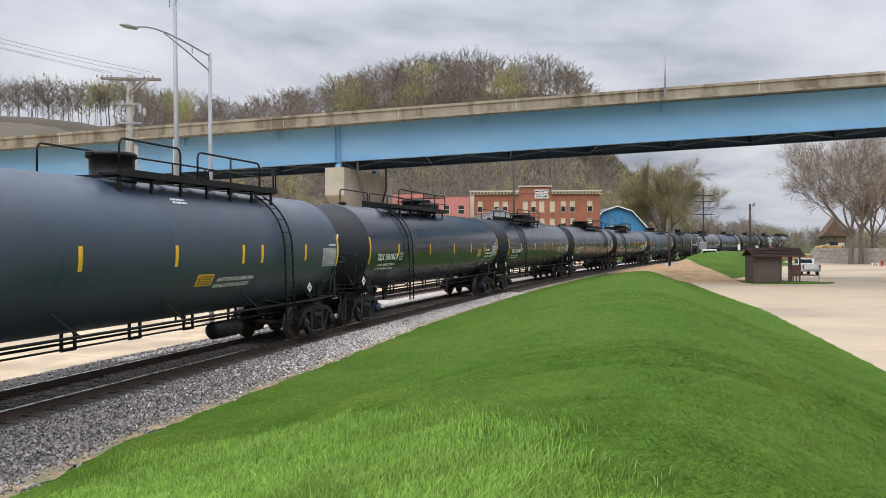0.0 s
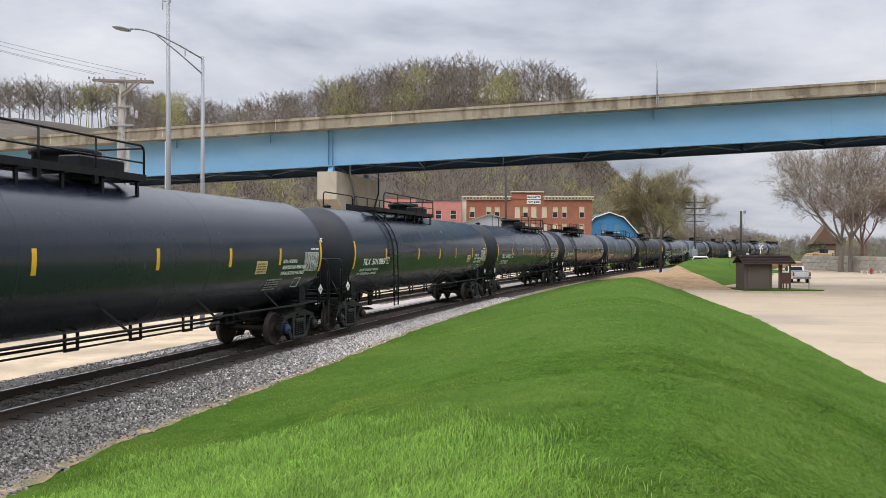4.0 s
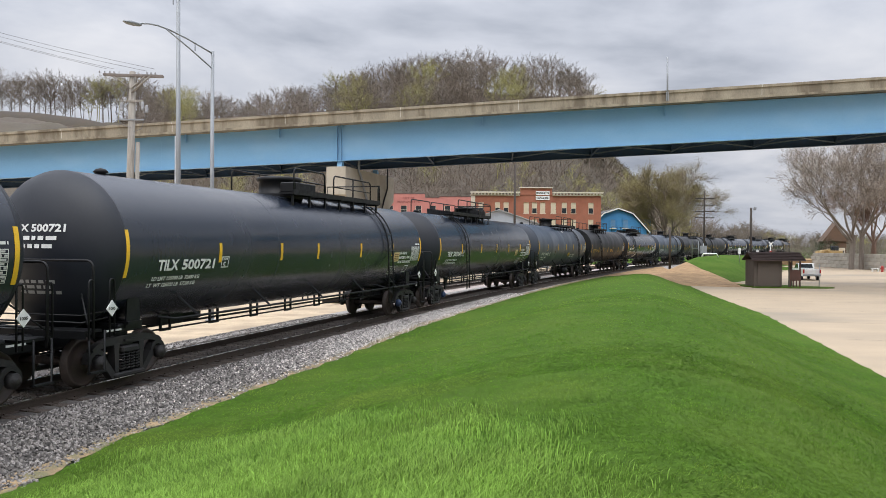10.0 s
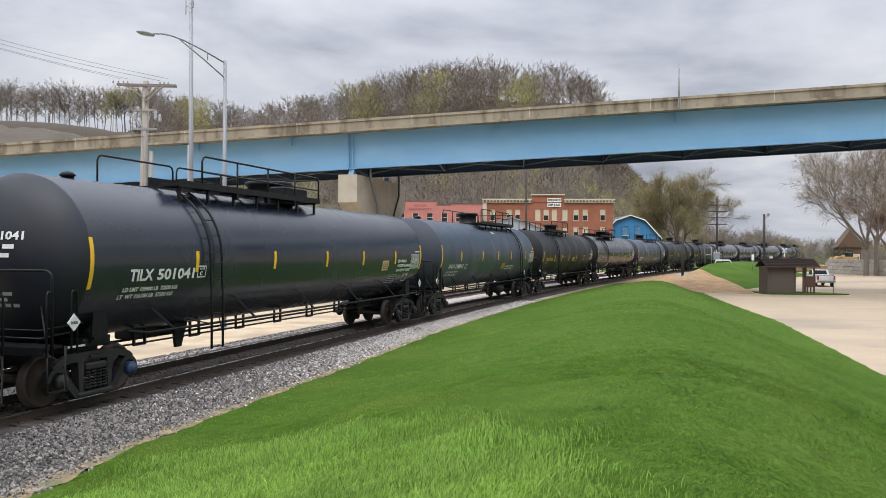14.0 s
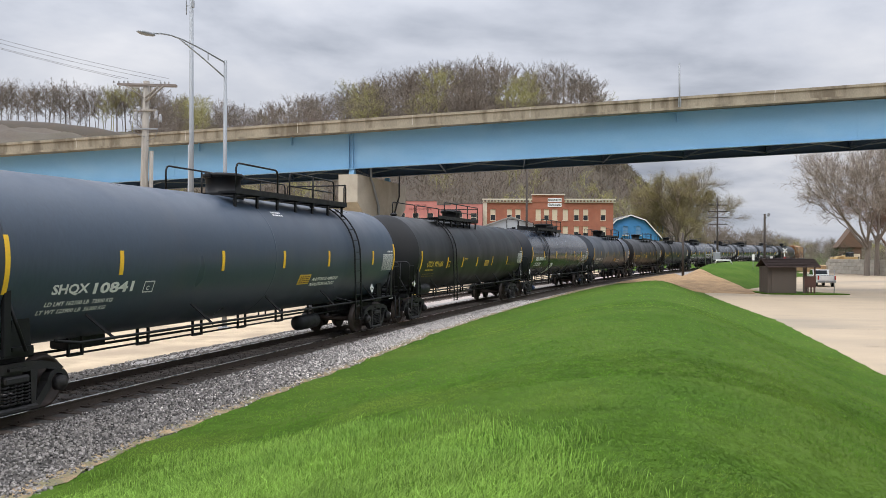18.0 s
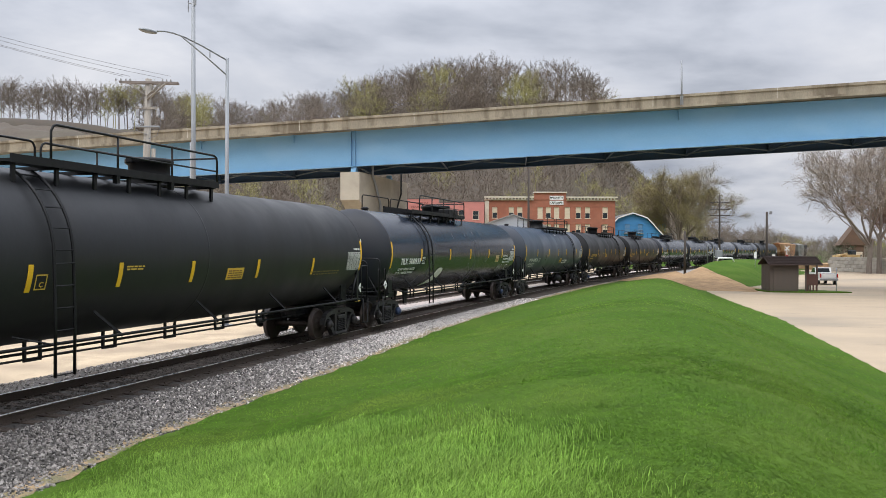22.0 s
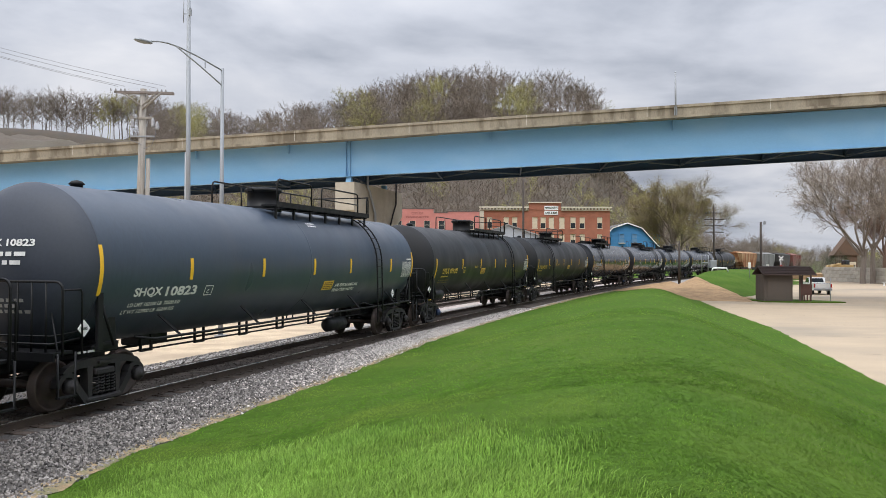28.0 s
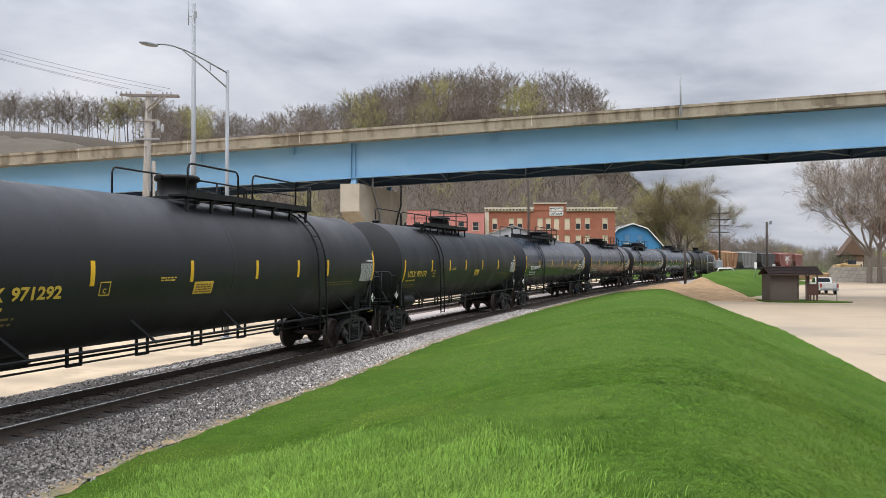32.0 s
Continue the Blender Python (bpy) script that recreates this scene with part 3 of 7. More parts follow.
    field("grass", 60000, 24.0, 74.0, 0.05, 0.014, MOWN, "short mown green lawn grass", False)


grow_grass()


def lot_details():
    """Slab joints and cracks in the lot, cut as fine dark seams, and a grass island."""
    rnd = random.Random(12)
    seam = material("dark_joint_filler", (0.13, 0.11, 0.09), 0.9, 0, 0.2, 6, 50, 0.2)
    for k in range(9):
        y0 = 16 + k * 7.5
        a, b = Vector((13.5 + k * 1.2, y0 + 8, LOT_Z + 0.004)), Vector((60 + k * 2, y0 - 9, LOT_Z + 0.004))
        d = (b - a).normalized()
        side = Vector((-d.y, d.x, 0)) * 0.022
        a = a + d * max(0, 2 - k)
        s, n = to_line([a.x], [a.y])
        while n[0] < curve_of(RIGHT_EDGE, s[0]) + 0.2:
            a = a + d
            s, n = to_line([a.x], [a.y])
        tagged(new("slab_joint", Mk().add([a - side, b - side, b + side, a + side], [(0, 1, 2, 3)]).mesh("slab_joint", seam)), "dark filled joint in the concrete", "joint", "", "structure")
    for k in range(26):
        p = Vector((rnd.uniform(16, 60), rnd.uniform(22, 75), LOT_Z + 0.005))
        s, n = to_line([p.x], [p.y])
        if n[0] < curve_of(RIGHT_EDGE, s[0]) + 2.5:
            continue
        g, h = Mk(), rnd.uniform(-0.6, 0.6)
        pts = []
        for i in range(9):
            pts.append(p.copy())
            h += rnd.uniform(-0.5, 0.5)
            p = p + Vector((math.cos(h), math.sin(h), 0)) * rnd.uniform(0.25, 0.7)
        vs = []
        for i, q in enumerate(pts):
            w = 0.028 * math.sin(math.pi * (i + 0.4) / 9) + 0.004
            vs += [q + Vector((0, w, 0)), q - Vector((0, w, 0))]
        g.add(vs, [(2 * i, 2 * i + 1, 2 * i + 3, 2 * i + 2) for i in range(8)])
        tagged(new("crack", g.mesh("crack", seam)), "dark crack in the concrete", "crack", "", "structure")
    isl = Mk()
    pts = [(26.2, 70.6), (26.4, 68.6), (29.5, 67.9), (32.3, 67.9), (33.2, 68.4), (32.6, 69.6), (30.2, 72.5), (26.6, 73.2)]
    isl.add([(x, y, LOT_Z + 0.09) for x, y in pts] + [(x, y, LOT_Z - 0.05) for x, y in pts], [tuple(range(8))] + [(i, i + 8, (i + 1) % 8 + 8, (i + 1) % 8) for i in range(8)])
    setting("grass_island", isl, GRASS, "small grass island round the shelter", "grass")


lot_details()

# ---- the road bridge ----
B0, B1 = Vector((-37.63, 68.0, 0)), Vector((34.72, 63.0, 0))
BDIR = (B1 - B0).normalized()
BACK = Vector((-BDIR.y, BDIR.x, 0))
if BACK.y < 0:
    BACK = -BACK
BLEN = (B1 - B0).length


def grade(u, z0, z1):
    return z0 + (z1 - z0) * u / BLEN


def on_bridge(u, back, z):
    return B0 + BDIR * u + BACK * back + Vector((0, 0, z))


def bridge_frames(u0, u1, step, z0, z1, back):
    k = max(1, int(round((u1 - u0) / step)))
    for i in range(k + 1):
        u = u0 + (u1 - u0) * i / k
        yield on_bridge(u, back, grade(u, z0, z1)), BACK, Vector((0, 0, 1))


TRIM_GROUT = material("pale_joint_sealant", (0.55, 0.52, 0.45), 0.9, 0, 0.1, 3, 30, 0.1)
U0, U1 = -110.0, 190.0


def build_bridge():
    br = thing("road_bridge", "sky blue steel girder road bridge with weathered concrete parapets", "bridge")
    top = (11.91, 16.02)
    # deck slab and parapets
    part("deck", Mk().sweep(list(bridge_frames(U0, U1, 30, *top, 0)), [(-0.22, -1.04), (10.95, -1.04), (10.95, -0.86), (-0.22, -0.86)][::-1]), CONCRETE, br, "concrete deck slab")
    part("road_surface", Mk().sweep(list(bridge_frames(U0, U1, 30, *top, 0)), [(0.4, -0.858), (10.4, -0.858), (10.4, -0.80), (0.4, -0.80)][::-1]), ASPHALT, br, "asphalt roadway")
    for back, flip in ((0, 1), (10.45, -1)):
        u = U0
        while u < U1 - 1:
            e = min(u + 9.6, U1)
            o = 0.2 if flip > 0 else 0.2
            prof = [(0.0, -0.86), (0.42, -0.86), (0.36, -0.55), (0.31, -0.1), (0.31, 0.0), (-0.09, 0.0), (-0.09, -0.20), (0.0, -0.24)]
            part("parapet", Mk().sweep(list(bridge_frames(u, e - 0.03, 30, *top, back)), prof[::-1]), CONCRETE, br)
            part("joint_seal", Mk().sweep(list(bridge_frames(e - 0.035, e + 0.005, 30, *top, back)), [(-0.006, -0.86), (0.40, -0.86), (0.30, -0.02), (-0.095, -0.02), (-0.095, -0.205), (-0.006, -0.245)][::-1]), TRIM_GROUT, br, "pale joint sealant")
            u = e
    gt, gb = (11.05, 14.85), (8.10, 11.78)
    for back in (0.95, 9.0):
        web = Mk()
        ends = [U0, U1]
        fr = [(on_bridge(u, back, 0), grade(u, *gt), grade(u, *gb)) for u in ends]
        vs = []
        for p, a, b in fr:
            vs += [p + Vector((0, 0, b)) - BACK * 0.01, p + Vector((0, 0, a)) - BACK * 0.01, p + Vector((0, 0, a)) + BACK * 0.01, p + Vector((0, 0, b)) + BACK * 0.01]
        web.add(vs, [(0, 4, 5, 1), (1, 5, 6, 2), (2, 6, 7, 3), (3, 7, 4, 0)])
        # far girder coloured dark, imitating the shade below the deck
        paint = BLUE_STEEL if back < 5 else BLUE_SHADED
        girder = part("girder", web, paint, br, "sky blue plate girder" if back < 5 else "blue plate girder coloured dark for the deck's shade")
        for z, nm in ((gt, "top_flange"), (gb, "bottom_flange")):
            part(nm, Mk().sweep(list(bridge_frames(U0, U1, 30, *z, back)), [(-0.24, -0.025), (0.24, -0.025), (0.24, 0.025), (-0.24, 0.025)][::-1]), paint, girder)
    return br, gt, gb


BRIDGE, GIRDER_TOP, GIRDER_FOOT = build_bridge()

# ---- the train ----
TANK_R, TANK_Z = 1.528, 2.553
LEN = {"T": 17.367, "S": 16.428, "U": 16.428}
GAP, WHEEL_R, INSET = 2.6256, 0.457, 0.60
TANK = {"T": material("glossy_black_tank_paint", (0.0165, 0.0220, 0.0340), 0.23, 0, 0.10, 0.9, 18, 0.02, (0.026, 0.029, 0.037), 0.5, 0.6, 0.50, stretch=(1, 1, 0.25), coat=0.0, rough_spread=0.06),
        "S": material("satin_slate_tank_paint", (0.0392, 0.0554, 0.0810), 0.38, 0, 0.10, 0.9, 18, 0.03, (0.050, 0.057, 0.071), 0.5, 0.5, 0.40, stretch=(1, 1, 0.25)),
        "U": material("matt_black_tank_paint", (0.0180, 0.0190, 0.0215), 0.46, 0, 0.12, 0.9, 18, 0.03, (0.020, 0.019, 0.018), 0.5, 0.5, 0.30, stretch=(1, 1, 0.25), coat=0.0)}
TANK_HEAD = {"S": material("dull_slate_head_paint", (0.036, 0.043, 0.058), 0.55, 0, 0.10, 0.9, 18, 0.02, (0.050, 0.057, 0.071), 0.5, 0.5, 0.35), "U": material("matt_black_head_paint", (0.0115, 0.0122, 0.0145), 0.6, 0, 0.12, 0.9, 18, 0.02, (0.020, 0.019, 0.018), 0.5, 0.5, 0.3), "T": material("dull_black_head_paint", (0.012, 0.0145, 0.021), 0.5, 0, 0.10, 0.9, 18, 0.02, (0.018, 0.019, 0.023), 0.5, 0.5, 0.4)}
IRON = material("grimy_cast_iron", (0.018, 0.017, 0.0175), 0.62, 0.0, 0.3, 5, 50, 0.25, (0.040, 0.032, 0.027), 2.5, 0.6, spec=0.35)
WHEEL = material("wheel_steel", (0.050, 0.036, 0.031), 0.6, 0.3, 0.25, 6, 60, 0.1, (0.085, 0.052, 0.040), 4, 0.5)
TREAD = material("bright_wheel_tread", (0.50, 0.49, 0.47), 0.3, 1.0, 0.1, 8, 60, 0.0)
FITTING = material("black_fitting_paint", (0.0055, 0.0058, 0.0068), 0.55, 0.0, 0.2, 6, 40, 0.05, spec=0.28)
YELLOW = material("reflective_yellow_tape", (0.78, 0.46, 0.02), 0.5, 0, 0.08, 4, 40, 0.0, (0.5, 0.30, 0.03), 3, 0.5)
YELLOW_INK = material("yellow_stencil_paint", (0.62, 0.42, 0.06), 0.6, 0, 0.12, 6, 40, 0.0, (0.25, 0.18, 0.05), 6, 0.5)
WHITE_INK = material("white_stencil_paint", (0.72, 0.72, 0.70), 0.6, 0, 0.08, 6, 40, 0.0, (0.35, 0.35, 0.34), 5, 0.4)
CREAM = material("cream_notice_panel", (0.62, 0.48, 0.24), 0.6, 0, 0.1, 6, 40, 0.0)
GOLD = material("yellow_notice_panel", (0.66, 0.42, 0.05), 0.6, 0, 0.1, 6, 40, 0.0)
DIM_INK = material("worn_yellow_stencil", (0.20, 0.15, 0.05), 0.7, 0, 0.15, 6, 40, 0.0)
PALE_INK = material("pale_grey_stencil", (0.46, 0.46, 0.45), 0.7, 0, 0.1, 6, 40, 0.0)
GREY_INK = material("faded_grey_print", (0.30, 0.30, 0.29), 0.7, 0, 0.1, 6, 40, 0.0)
BROWN_INK = material("brown_print", (0.20, 0.10, 0.03), 0.7, 0, 0.1, 6, 40, 0.0)
CAP_BLUE = material("blue_bearing_cap", (0.024, 0.045, 0.105), 0.55, 0.1, 0.2, 6, 40, 0.05)
KEPT = {}


def once(key, make):
    """Meshes that alike pieces share."""
    if key not in KEPT:
        KEPT[key] = make()
    return KEPT[key]


def side_y(z, out=0.010):
    """Where the tank's flank stands at height z (towards the lot)."""
    r = TANK_R + out
    return -math.sqrt(max(r * r - (z - TANK_Z) ** 2, 0.01))


def wrapped(x0, x1, z0, z1, out=0.010, rows=4):
    """A curved plate on the flank."""
    vs = []
    for i in range(rows + 1):
        z = z0 + (z1 - z0) * i / rows
        vs += [(x0, side_y(z, out), z), (x1, side_y(z, out), z), (x0, side_y(z, 0.0), z), (x1, side_y(z, 0.0), z)]
    fs = []
    for i in range(rows):
        k = i * 4
        fs += [(k, k + 1, k + 5, k + 4), (k, k + 4, k + 6, k + 2), (k + 1, k + 3, k + 7, k + 5)]
    fs += [(0, 2, 3, 1), (rows * 4, rows * 4 + 1, rows * 4 + 3, rows * 4 + 2)]
    return Mk().add(vs, fs)


def lettering(text, width, height_, mat, shear=0.0):
    """Letters fitted into width x height, as a mesh in the x-z plane that starts at the origin."""
    cu = bpy.data.curves.new("lettering", "FONT")
    cu.body, cu.size, cu.resolution_u, cu.offset = text, 1.0, 2, 0.034
    ob = bpy.data.objects.new("lettering", cu)
    scene.collection.objects.link(ob)
    bpy.context.view_layer.update()
    me = bpy.data.meshes.new_from_object(ob.evaluated_get(bpy.context.evaluated_depsgraph_get()))
    bpy.data.objects.remove(ob)
    co = np.zeros(len(me.vertices) * 3)
    me.vertices.foreach_get("co", co)
    co = co.reshape(-1, 3)
    lo, hi = co.min(0), co.max(0)
    sx, sz = width / (hi[0] - lo[0]), height_ / (hi[1] - lo[1])
    flat = np.c_[(co[:, 0] - lo[0]) * sx + (co[:, 1] - lo[1]) * sz * shear, np.zeros(len(co)), (co[:, 1] - lo[1]) * sz]
    faces = [tuple(p.vertices) for p in me.polygons]
    return flat, faces


def tank_text(text, x, z, width, h, mat, parent, label):
    flat, faces = once(("text", text, width, h), lambda: lettering(text, width, h, mat))
    g = Mk()
    g.add([(px + x, side_y(pz + z, 0.014), pz + z) for px, _, pz in flat], faces)
    return part("lettering", g, mat, parent, label)


def print_rows(x0, x1, z0, z1, rows, mat, parent, label, seed=1, broken=True, fill=0.55, gap=0.025):
    """Small print that cannot be read, as plain bars."""
    rnd, g = random.Random(seed), Mk()
    step = (z1 - z0) / rows
    for i in range(rows):
        z, x = z0 + i * step, x0
        end = x1 - (rnd.random() * 0.25 * (x1 - x0) if broken else 0)
        while x < end - 0.02:
            w = min(rnd.uniform(0.06, 0.2), end - x)
            h = step * fill
            g.add([(x, side_y(z, 0.013), z), (x + w, side_y(z, 0.013), z), (x + w, side_y(z + h, 0.013), z + h), (x, side_y(z + h, 0.013), z + h)], [(0, 1, 2, 3)])
            x += w + gap
    return part("small_print", g, mat, parent, label)


def box_outline(x0, x1, z0, z1, w, mat, parent, label):
    g = Mk()
    for a, b, c, d in ((x0, x1, z0, z0 + w), (x0, x1, z1 - w, z1), (x0, x0 + w, z0, z1), (x1 - w, x1, z0, z1)):
        g.add([(a, side_y(c, 0.012), c), (b, side_y(c, 0.012), c), (b, side_y(d, 0.012), d), (a, side_y(d, 0.012), d)], [(0, 1, 2, 3)])
    return part("stencil_box", g, mat, parent, label)


def tank_mesh(kind):
    half = LEN[kind] / 2
    n, m = 80, pose(0, 0, TANK_Z, 0, 90, 0)
    vs = [(TANK_R * math.cos(2 * math.pi * k / n), TANK_R * math.sin(2 * math.pi * k / n), h) for h in (-half, half) for k in range(n)]
    return Mk().add(vs, [(k, (k + 1) % n, n + (k + 1) % n, n + k) for k in range(n)], True, m).mesh("tank", TANK[kind])


def head_mesh(kind):
    """A dished end behind a welded rim."""
    prof = [(TANK_R, 0.0), (TANK_R + 0.004, 0.03), (TANK_R - 0.03, 0.12), (TANK_R - 0.11, 0.23), (TANK_R - 0.25, 0.35), (TANK_R - 0.45, 0.46), (TANK_R - 0.75, 0.57), (TANK_R - 1.05, 0.64), (TANK_R - 1.35, 0.68), (0.01, 0.69)]
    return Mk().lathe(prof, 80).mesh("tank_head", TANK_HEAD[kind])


def seam_mesh(kind):
    n = 80
    p = [(TANK_R - 0.001, -0.03), (TANK_R + 0.004, -0.018), (TANK_R + 0.004, 0.018), (TANK_R - 0.001, 0.03)]
    vs = [(r * math.cos(2 * math.pi * k / n), r * math.sin(2 * math.pi * k / n), h) for r, h in p for k in range(n)]
    return Mk().add(vs, [(i * n + k, i * n + (k + 1) % n, (i + 1) * n + (k + 1) % n, (i + 1) * n + k) for i in range(3) for k in range(n)], True).mesh("weld_seam", TANK[kind])


def wheelset_mesh():
    g = Mk()
    m = pose(0, 0, 0, 90, 0, 0)
    for side in (1, -1):
        p = [(0.10, 0.62), (0.14, 0.63), (0.36, 0.665), (0.40, 0.655), (WHEEL_R - 0.004, 0.66), (WHEEL_R + 0.024, 0.675), (WHEEL_R + 0.024, 0.70), (WHEEL_R, 0.715), (WHEEL_R - 0.01, 0.80), (0.40, 0.805), (0.385, 0.77), (0.16, 0.745), (0.14, 0.80), (0.10, 0.80)]
        prof = [(r, h * side) for r, h in p]
        g.lathe(prof if side > 0 else prof[::-1], 32, m)
    g.lathe([(0.085, -0.62), (0.078, -0.3), (0.078, 0.3), (0.085, 0.62)], 16, m)
    return g.mesh("wheelset", WHEEL)


def tread_mesh():
    g, m = Mk(), pose(0, 0, 0, 90, 0, 0)
    for side in (1, -1):
        p = [(WHEEL_R + 0.0015, 0.718 * side), (WHEEL_R - 0.007, 0.798 * side)]
        p = p if side > 0 else p[::-1]
        n = 32
        vs = [(r * math.cos(2 * math.pi * k / n), r * math.sin(2 * math.pi * k / n), h) for r, h in p for k in range(n)]
        g.add(vs, [(k, (k + 1) % n, n + (k + 1) % n, n + k) for k in range(n)], True, m)
    return g.mesh("tread", TREAD)


def side_frame_mesh():
    """An open cast frame: arched top chord, sloping tension members, columns, and pedestals round the axle boxes."""
    g, w = Mk(), 0.075
    top = [(-0.95, 0.66), (-0.62, 0.735), (0.62, 0.735), (0.95, 0.66), (1.02, 0.70), (0.92, 0.78), (0.60, 0.865), (0.30, 0.895), (-0.30, 0.895), (-0.60, 0.865), (-0.92, 0.78), (-1.02, 0.70)]
    g.prism(top, -w, w)
    for sg in (1, -1):
        dia = [(-0.78 * sg, 0.44), (-0.47 * sg, 0.09), (-0.36 * sg, 0.09), (-0.36 * sg, 0.20), (-0.42 * sg, 0.23), (-0.66 * sg, 0.52), (-0.72 * sg, 0.52)]
        g.prism(dia if sg > 0 else dia[::-1], -w, w)
        col = [(-0.40 * sg, 0.20), (-0.31 * sg, 0.20), (-0.29 * sg, 0.75), (-0.44 * sg, 0.75)]
        g.prism(col if sg > 0 else col[::-1], -w - 0.01, w + 0.01)
        out, inn = [], []
        for k in range(9):
            a = math.pi * (-0.10 + 1.12 * k / 8)
            out.append((-0.889 * sg + 0.245 * math.cos(a), 0.47 + 0.235 * math.sin(a)))
            inn.append((-0.889 * sg + 0.165 * math.cos(a), 0.47 + 0.150 * math.sin(a)))
        for k in range(8):
            g.prism([inn[k], out[k], out[k + 1], inn[k + 1]], -w - 0.005, w + 0.005)
    g.box((0, 0, 0.145), (0.88, 0.24, 0.10), None, 0.03)
    g.box((0, 0, 0.625), (0.50, 0.26, 0.13), None, 0.03)
    g.box((0, -0.10, 0.80), (0.34, 0.05, 0.05))
    return g.mesh("side_frame", IRON)


def coil_mesh():
    g = Mk()
    pts = [(0.062 * math.cos(a), 0.062 * math.sin(a), 0.33 * a / (2 * math.pi * 6)) for a in [i * 2 * math.pi / 8 for i in range(49)]]
    g.tube(pts, 0.016, 5)
    return g.mesh("spring", IRON)


def bogie(x, car, number, blue):
    bol = Mk().box((0, 0, 0.66), (0.42, 2.1, 0.24), None, 0.04).box((0, 0, 0.84), (0.5, 0.6, 0.14), None, 0.03)
    bol.box((0, 0.55, 0.42), (1.3, 0.10, 0.12)).box((0, -0.55, 0.42), (1.3, 0.10, 0.12))
    bg = part("bogie", once("bogie", lambda: bol.mesh("bogie", IRON)), None, car, "two-axle cast steel freight bogie", pose(x, 0, 0))
    sf, co = once("side_frame", side_frame_mesh), once("coil", coil_mesh)
    cap = once("cap", lambda: Mk().lathe([(0.135, 0.0), (0.135, 0.10), (0.115, 0.13), (0.07, 0.14), (0.065, 0.17), (0.02, 0.175)], 16, pose(0, 0, 0, 90, 0, 0)).mesh("bearing_cap", IRON))
    cap_b = once("cap_blue", lambda: Mk().lathe([(0.135, 0.0), (0.135, 0.10), (0.115, 0.13), (0.07, 0.14), (0.065, 0.17), (0.02, 0.175)], 16, pose(0, 0, 0, 90, 0, 0)).mesh("bearing_cap", CAP_BLUE))
    for y in (-1.03, 1.03):
        part("side_frame", sf, None, bg, "", pose(0, y, 0))
        for k in (-0.21, -0.07, 0.07, 0.21):
            part("spring", co, None, bg, "", pose(k, y - 0.06 if y < 0 else y + 0.06, 0.22))
        for ax in (-0.89, 0.89):
            turn = pose(ax, y + (-0.06 if y < 0 else 0.06), WHEEL_R, 0, 0, 0 if y < 0 else 180)
            part("bearing_cap", cap_b if blue and y < 0 and ax * blue > 0 else cap, None, bg, "", turn)
    sets = []
    for ax in (-0.89, 0.89):
        w = part("wheelset", once("wheelset", wheelset_mesh), None, bg, "", pose(ax, 0, WHEEL_R))
        sets.append((w, ax))
    return bg, sets


SPEC = {
    "T": dict(stripes=(3.10, 6.35, 9.3, 11.9, 14.7), ladder=3.63, x0=1.02, x1=3.02, z=2.13, h=0.225, box=(3.13, 3.43, 2.14, 2.39), ink=WHITE_INK),
    "S": dict(stripes=(2.70, 5.65, 8.4, 11.05, 14.35), ladder=13.02, x0=0.98, x1=2.98, z=1.94, h=0.20, box=(3.28, 3.58, 1.90, 2.12), ink=WHITE_INK),
    "U": dict(stripes=(3.12, 5.32, 7.52, 10.12, 12.92), ladder=3.95, x0=0.62, x1=2.52, z=2.07, h=0.225, box=(3.32, 3.56, 2.05, 2.30), ink=YELLOW_INK),
}


def ladder_mesh(foot):
    """Rails that lean over the tank's shoulder and drop past the running board."""
    g = Mk()
    pts = []
    for k in range(9):
        a = math.radians(62 - k * 62 / 8)
        pts.append((-(TANK_R + 0.10) * math.cos(a), TANK_Z + (TANK_R + 0.10) * math.sin(a)))
    pts += [(-1.66, 1.6), (-1.66, foot)]
    for dx in (-0.21, 0.21):
        g.tube([(dx, y, z) for y, z in pts], 0.027, 6)
    a = 56
    while a > 0:
        r = math.radians(a)
        g.tube([(-0.21, -(TANK_R + 0.10) * math.cos(r), TANK_Z + (TANK_R + 0.10) * math.sin(r)), (0.21, -(TANK_R + 0.10) * math.cos(r), TANK_Z + (TANK_R + 0.10) * math.sin(r))], 0.013, 5)
        a -= 13
    z = TANK_Z - 0.1
    while z > foot:
        g.tube([(-0.21, -1.655, z), (0.21, -1.655, z)], 0.013, 5)
        z -= 0.36
    g.tube([(-0.21, -1.66, 1.15), (-0.62, -1.2, 1.30)], 0.016, 5).tube([(0.21, -1.66, 0.9), (0.6, -1.3, 1.25)], 0.016, 5)
    return g.mesh("ladder", FITTING)


def handrail(x0, x1, y, bars=2, top=4.80, low=4.10, loop=0.12):
    g = Mk()
    pts = [(x0, y, low), (x0, y, top - loop), (x0 + loop * 0.4, y, top - 0.03), (x0 + loop, y, top), (x1 - loop, y, top), (x1 - loop * 0.4, y, top - 0.03), (x1, y, top - loop), (x1, y, low)]
    g.tube(pts, 0.024, 6)
    n = max(1, int((x1 - x0) / 1.35))
    for i in range(1, n):
        x = x0 + (x1 - x0) * i / n
        g.tube([(x, y, low - 0.12), (x, y, top)], 0.024, 6)
        g.box((x, y * 0.97, low - 0.09), (0.09, 0.10, 0.18))
    if bars > 1:
        g.tube([(x0, y, low + (top - low) * 0.5), (x1, y, low + (top - low) * 0.5)], 0.018, 6)
    return g


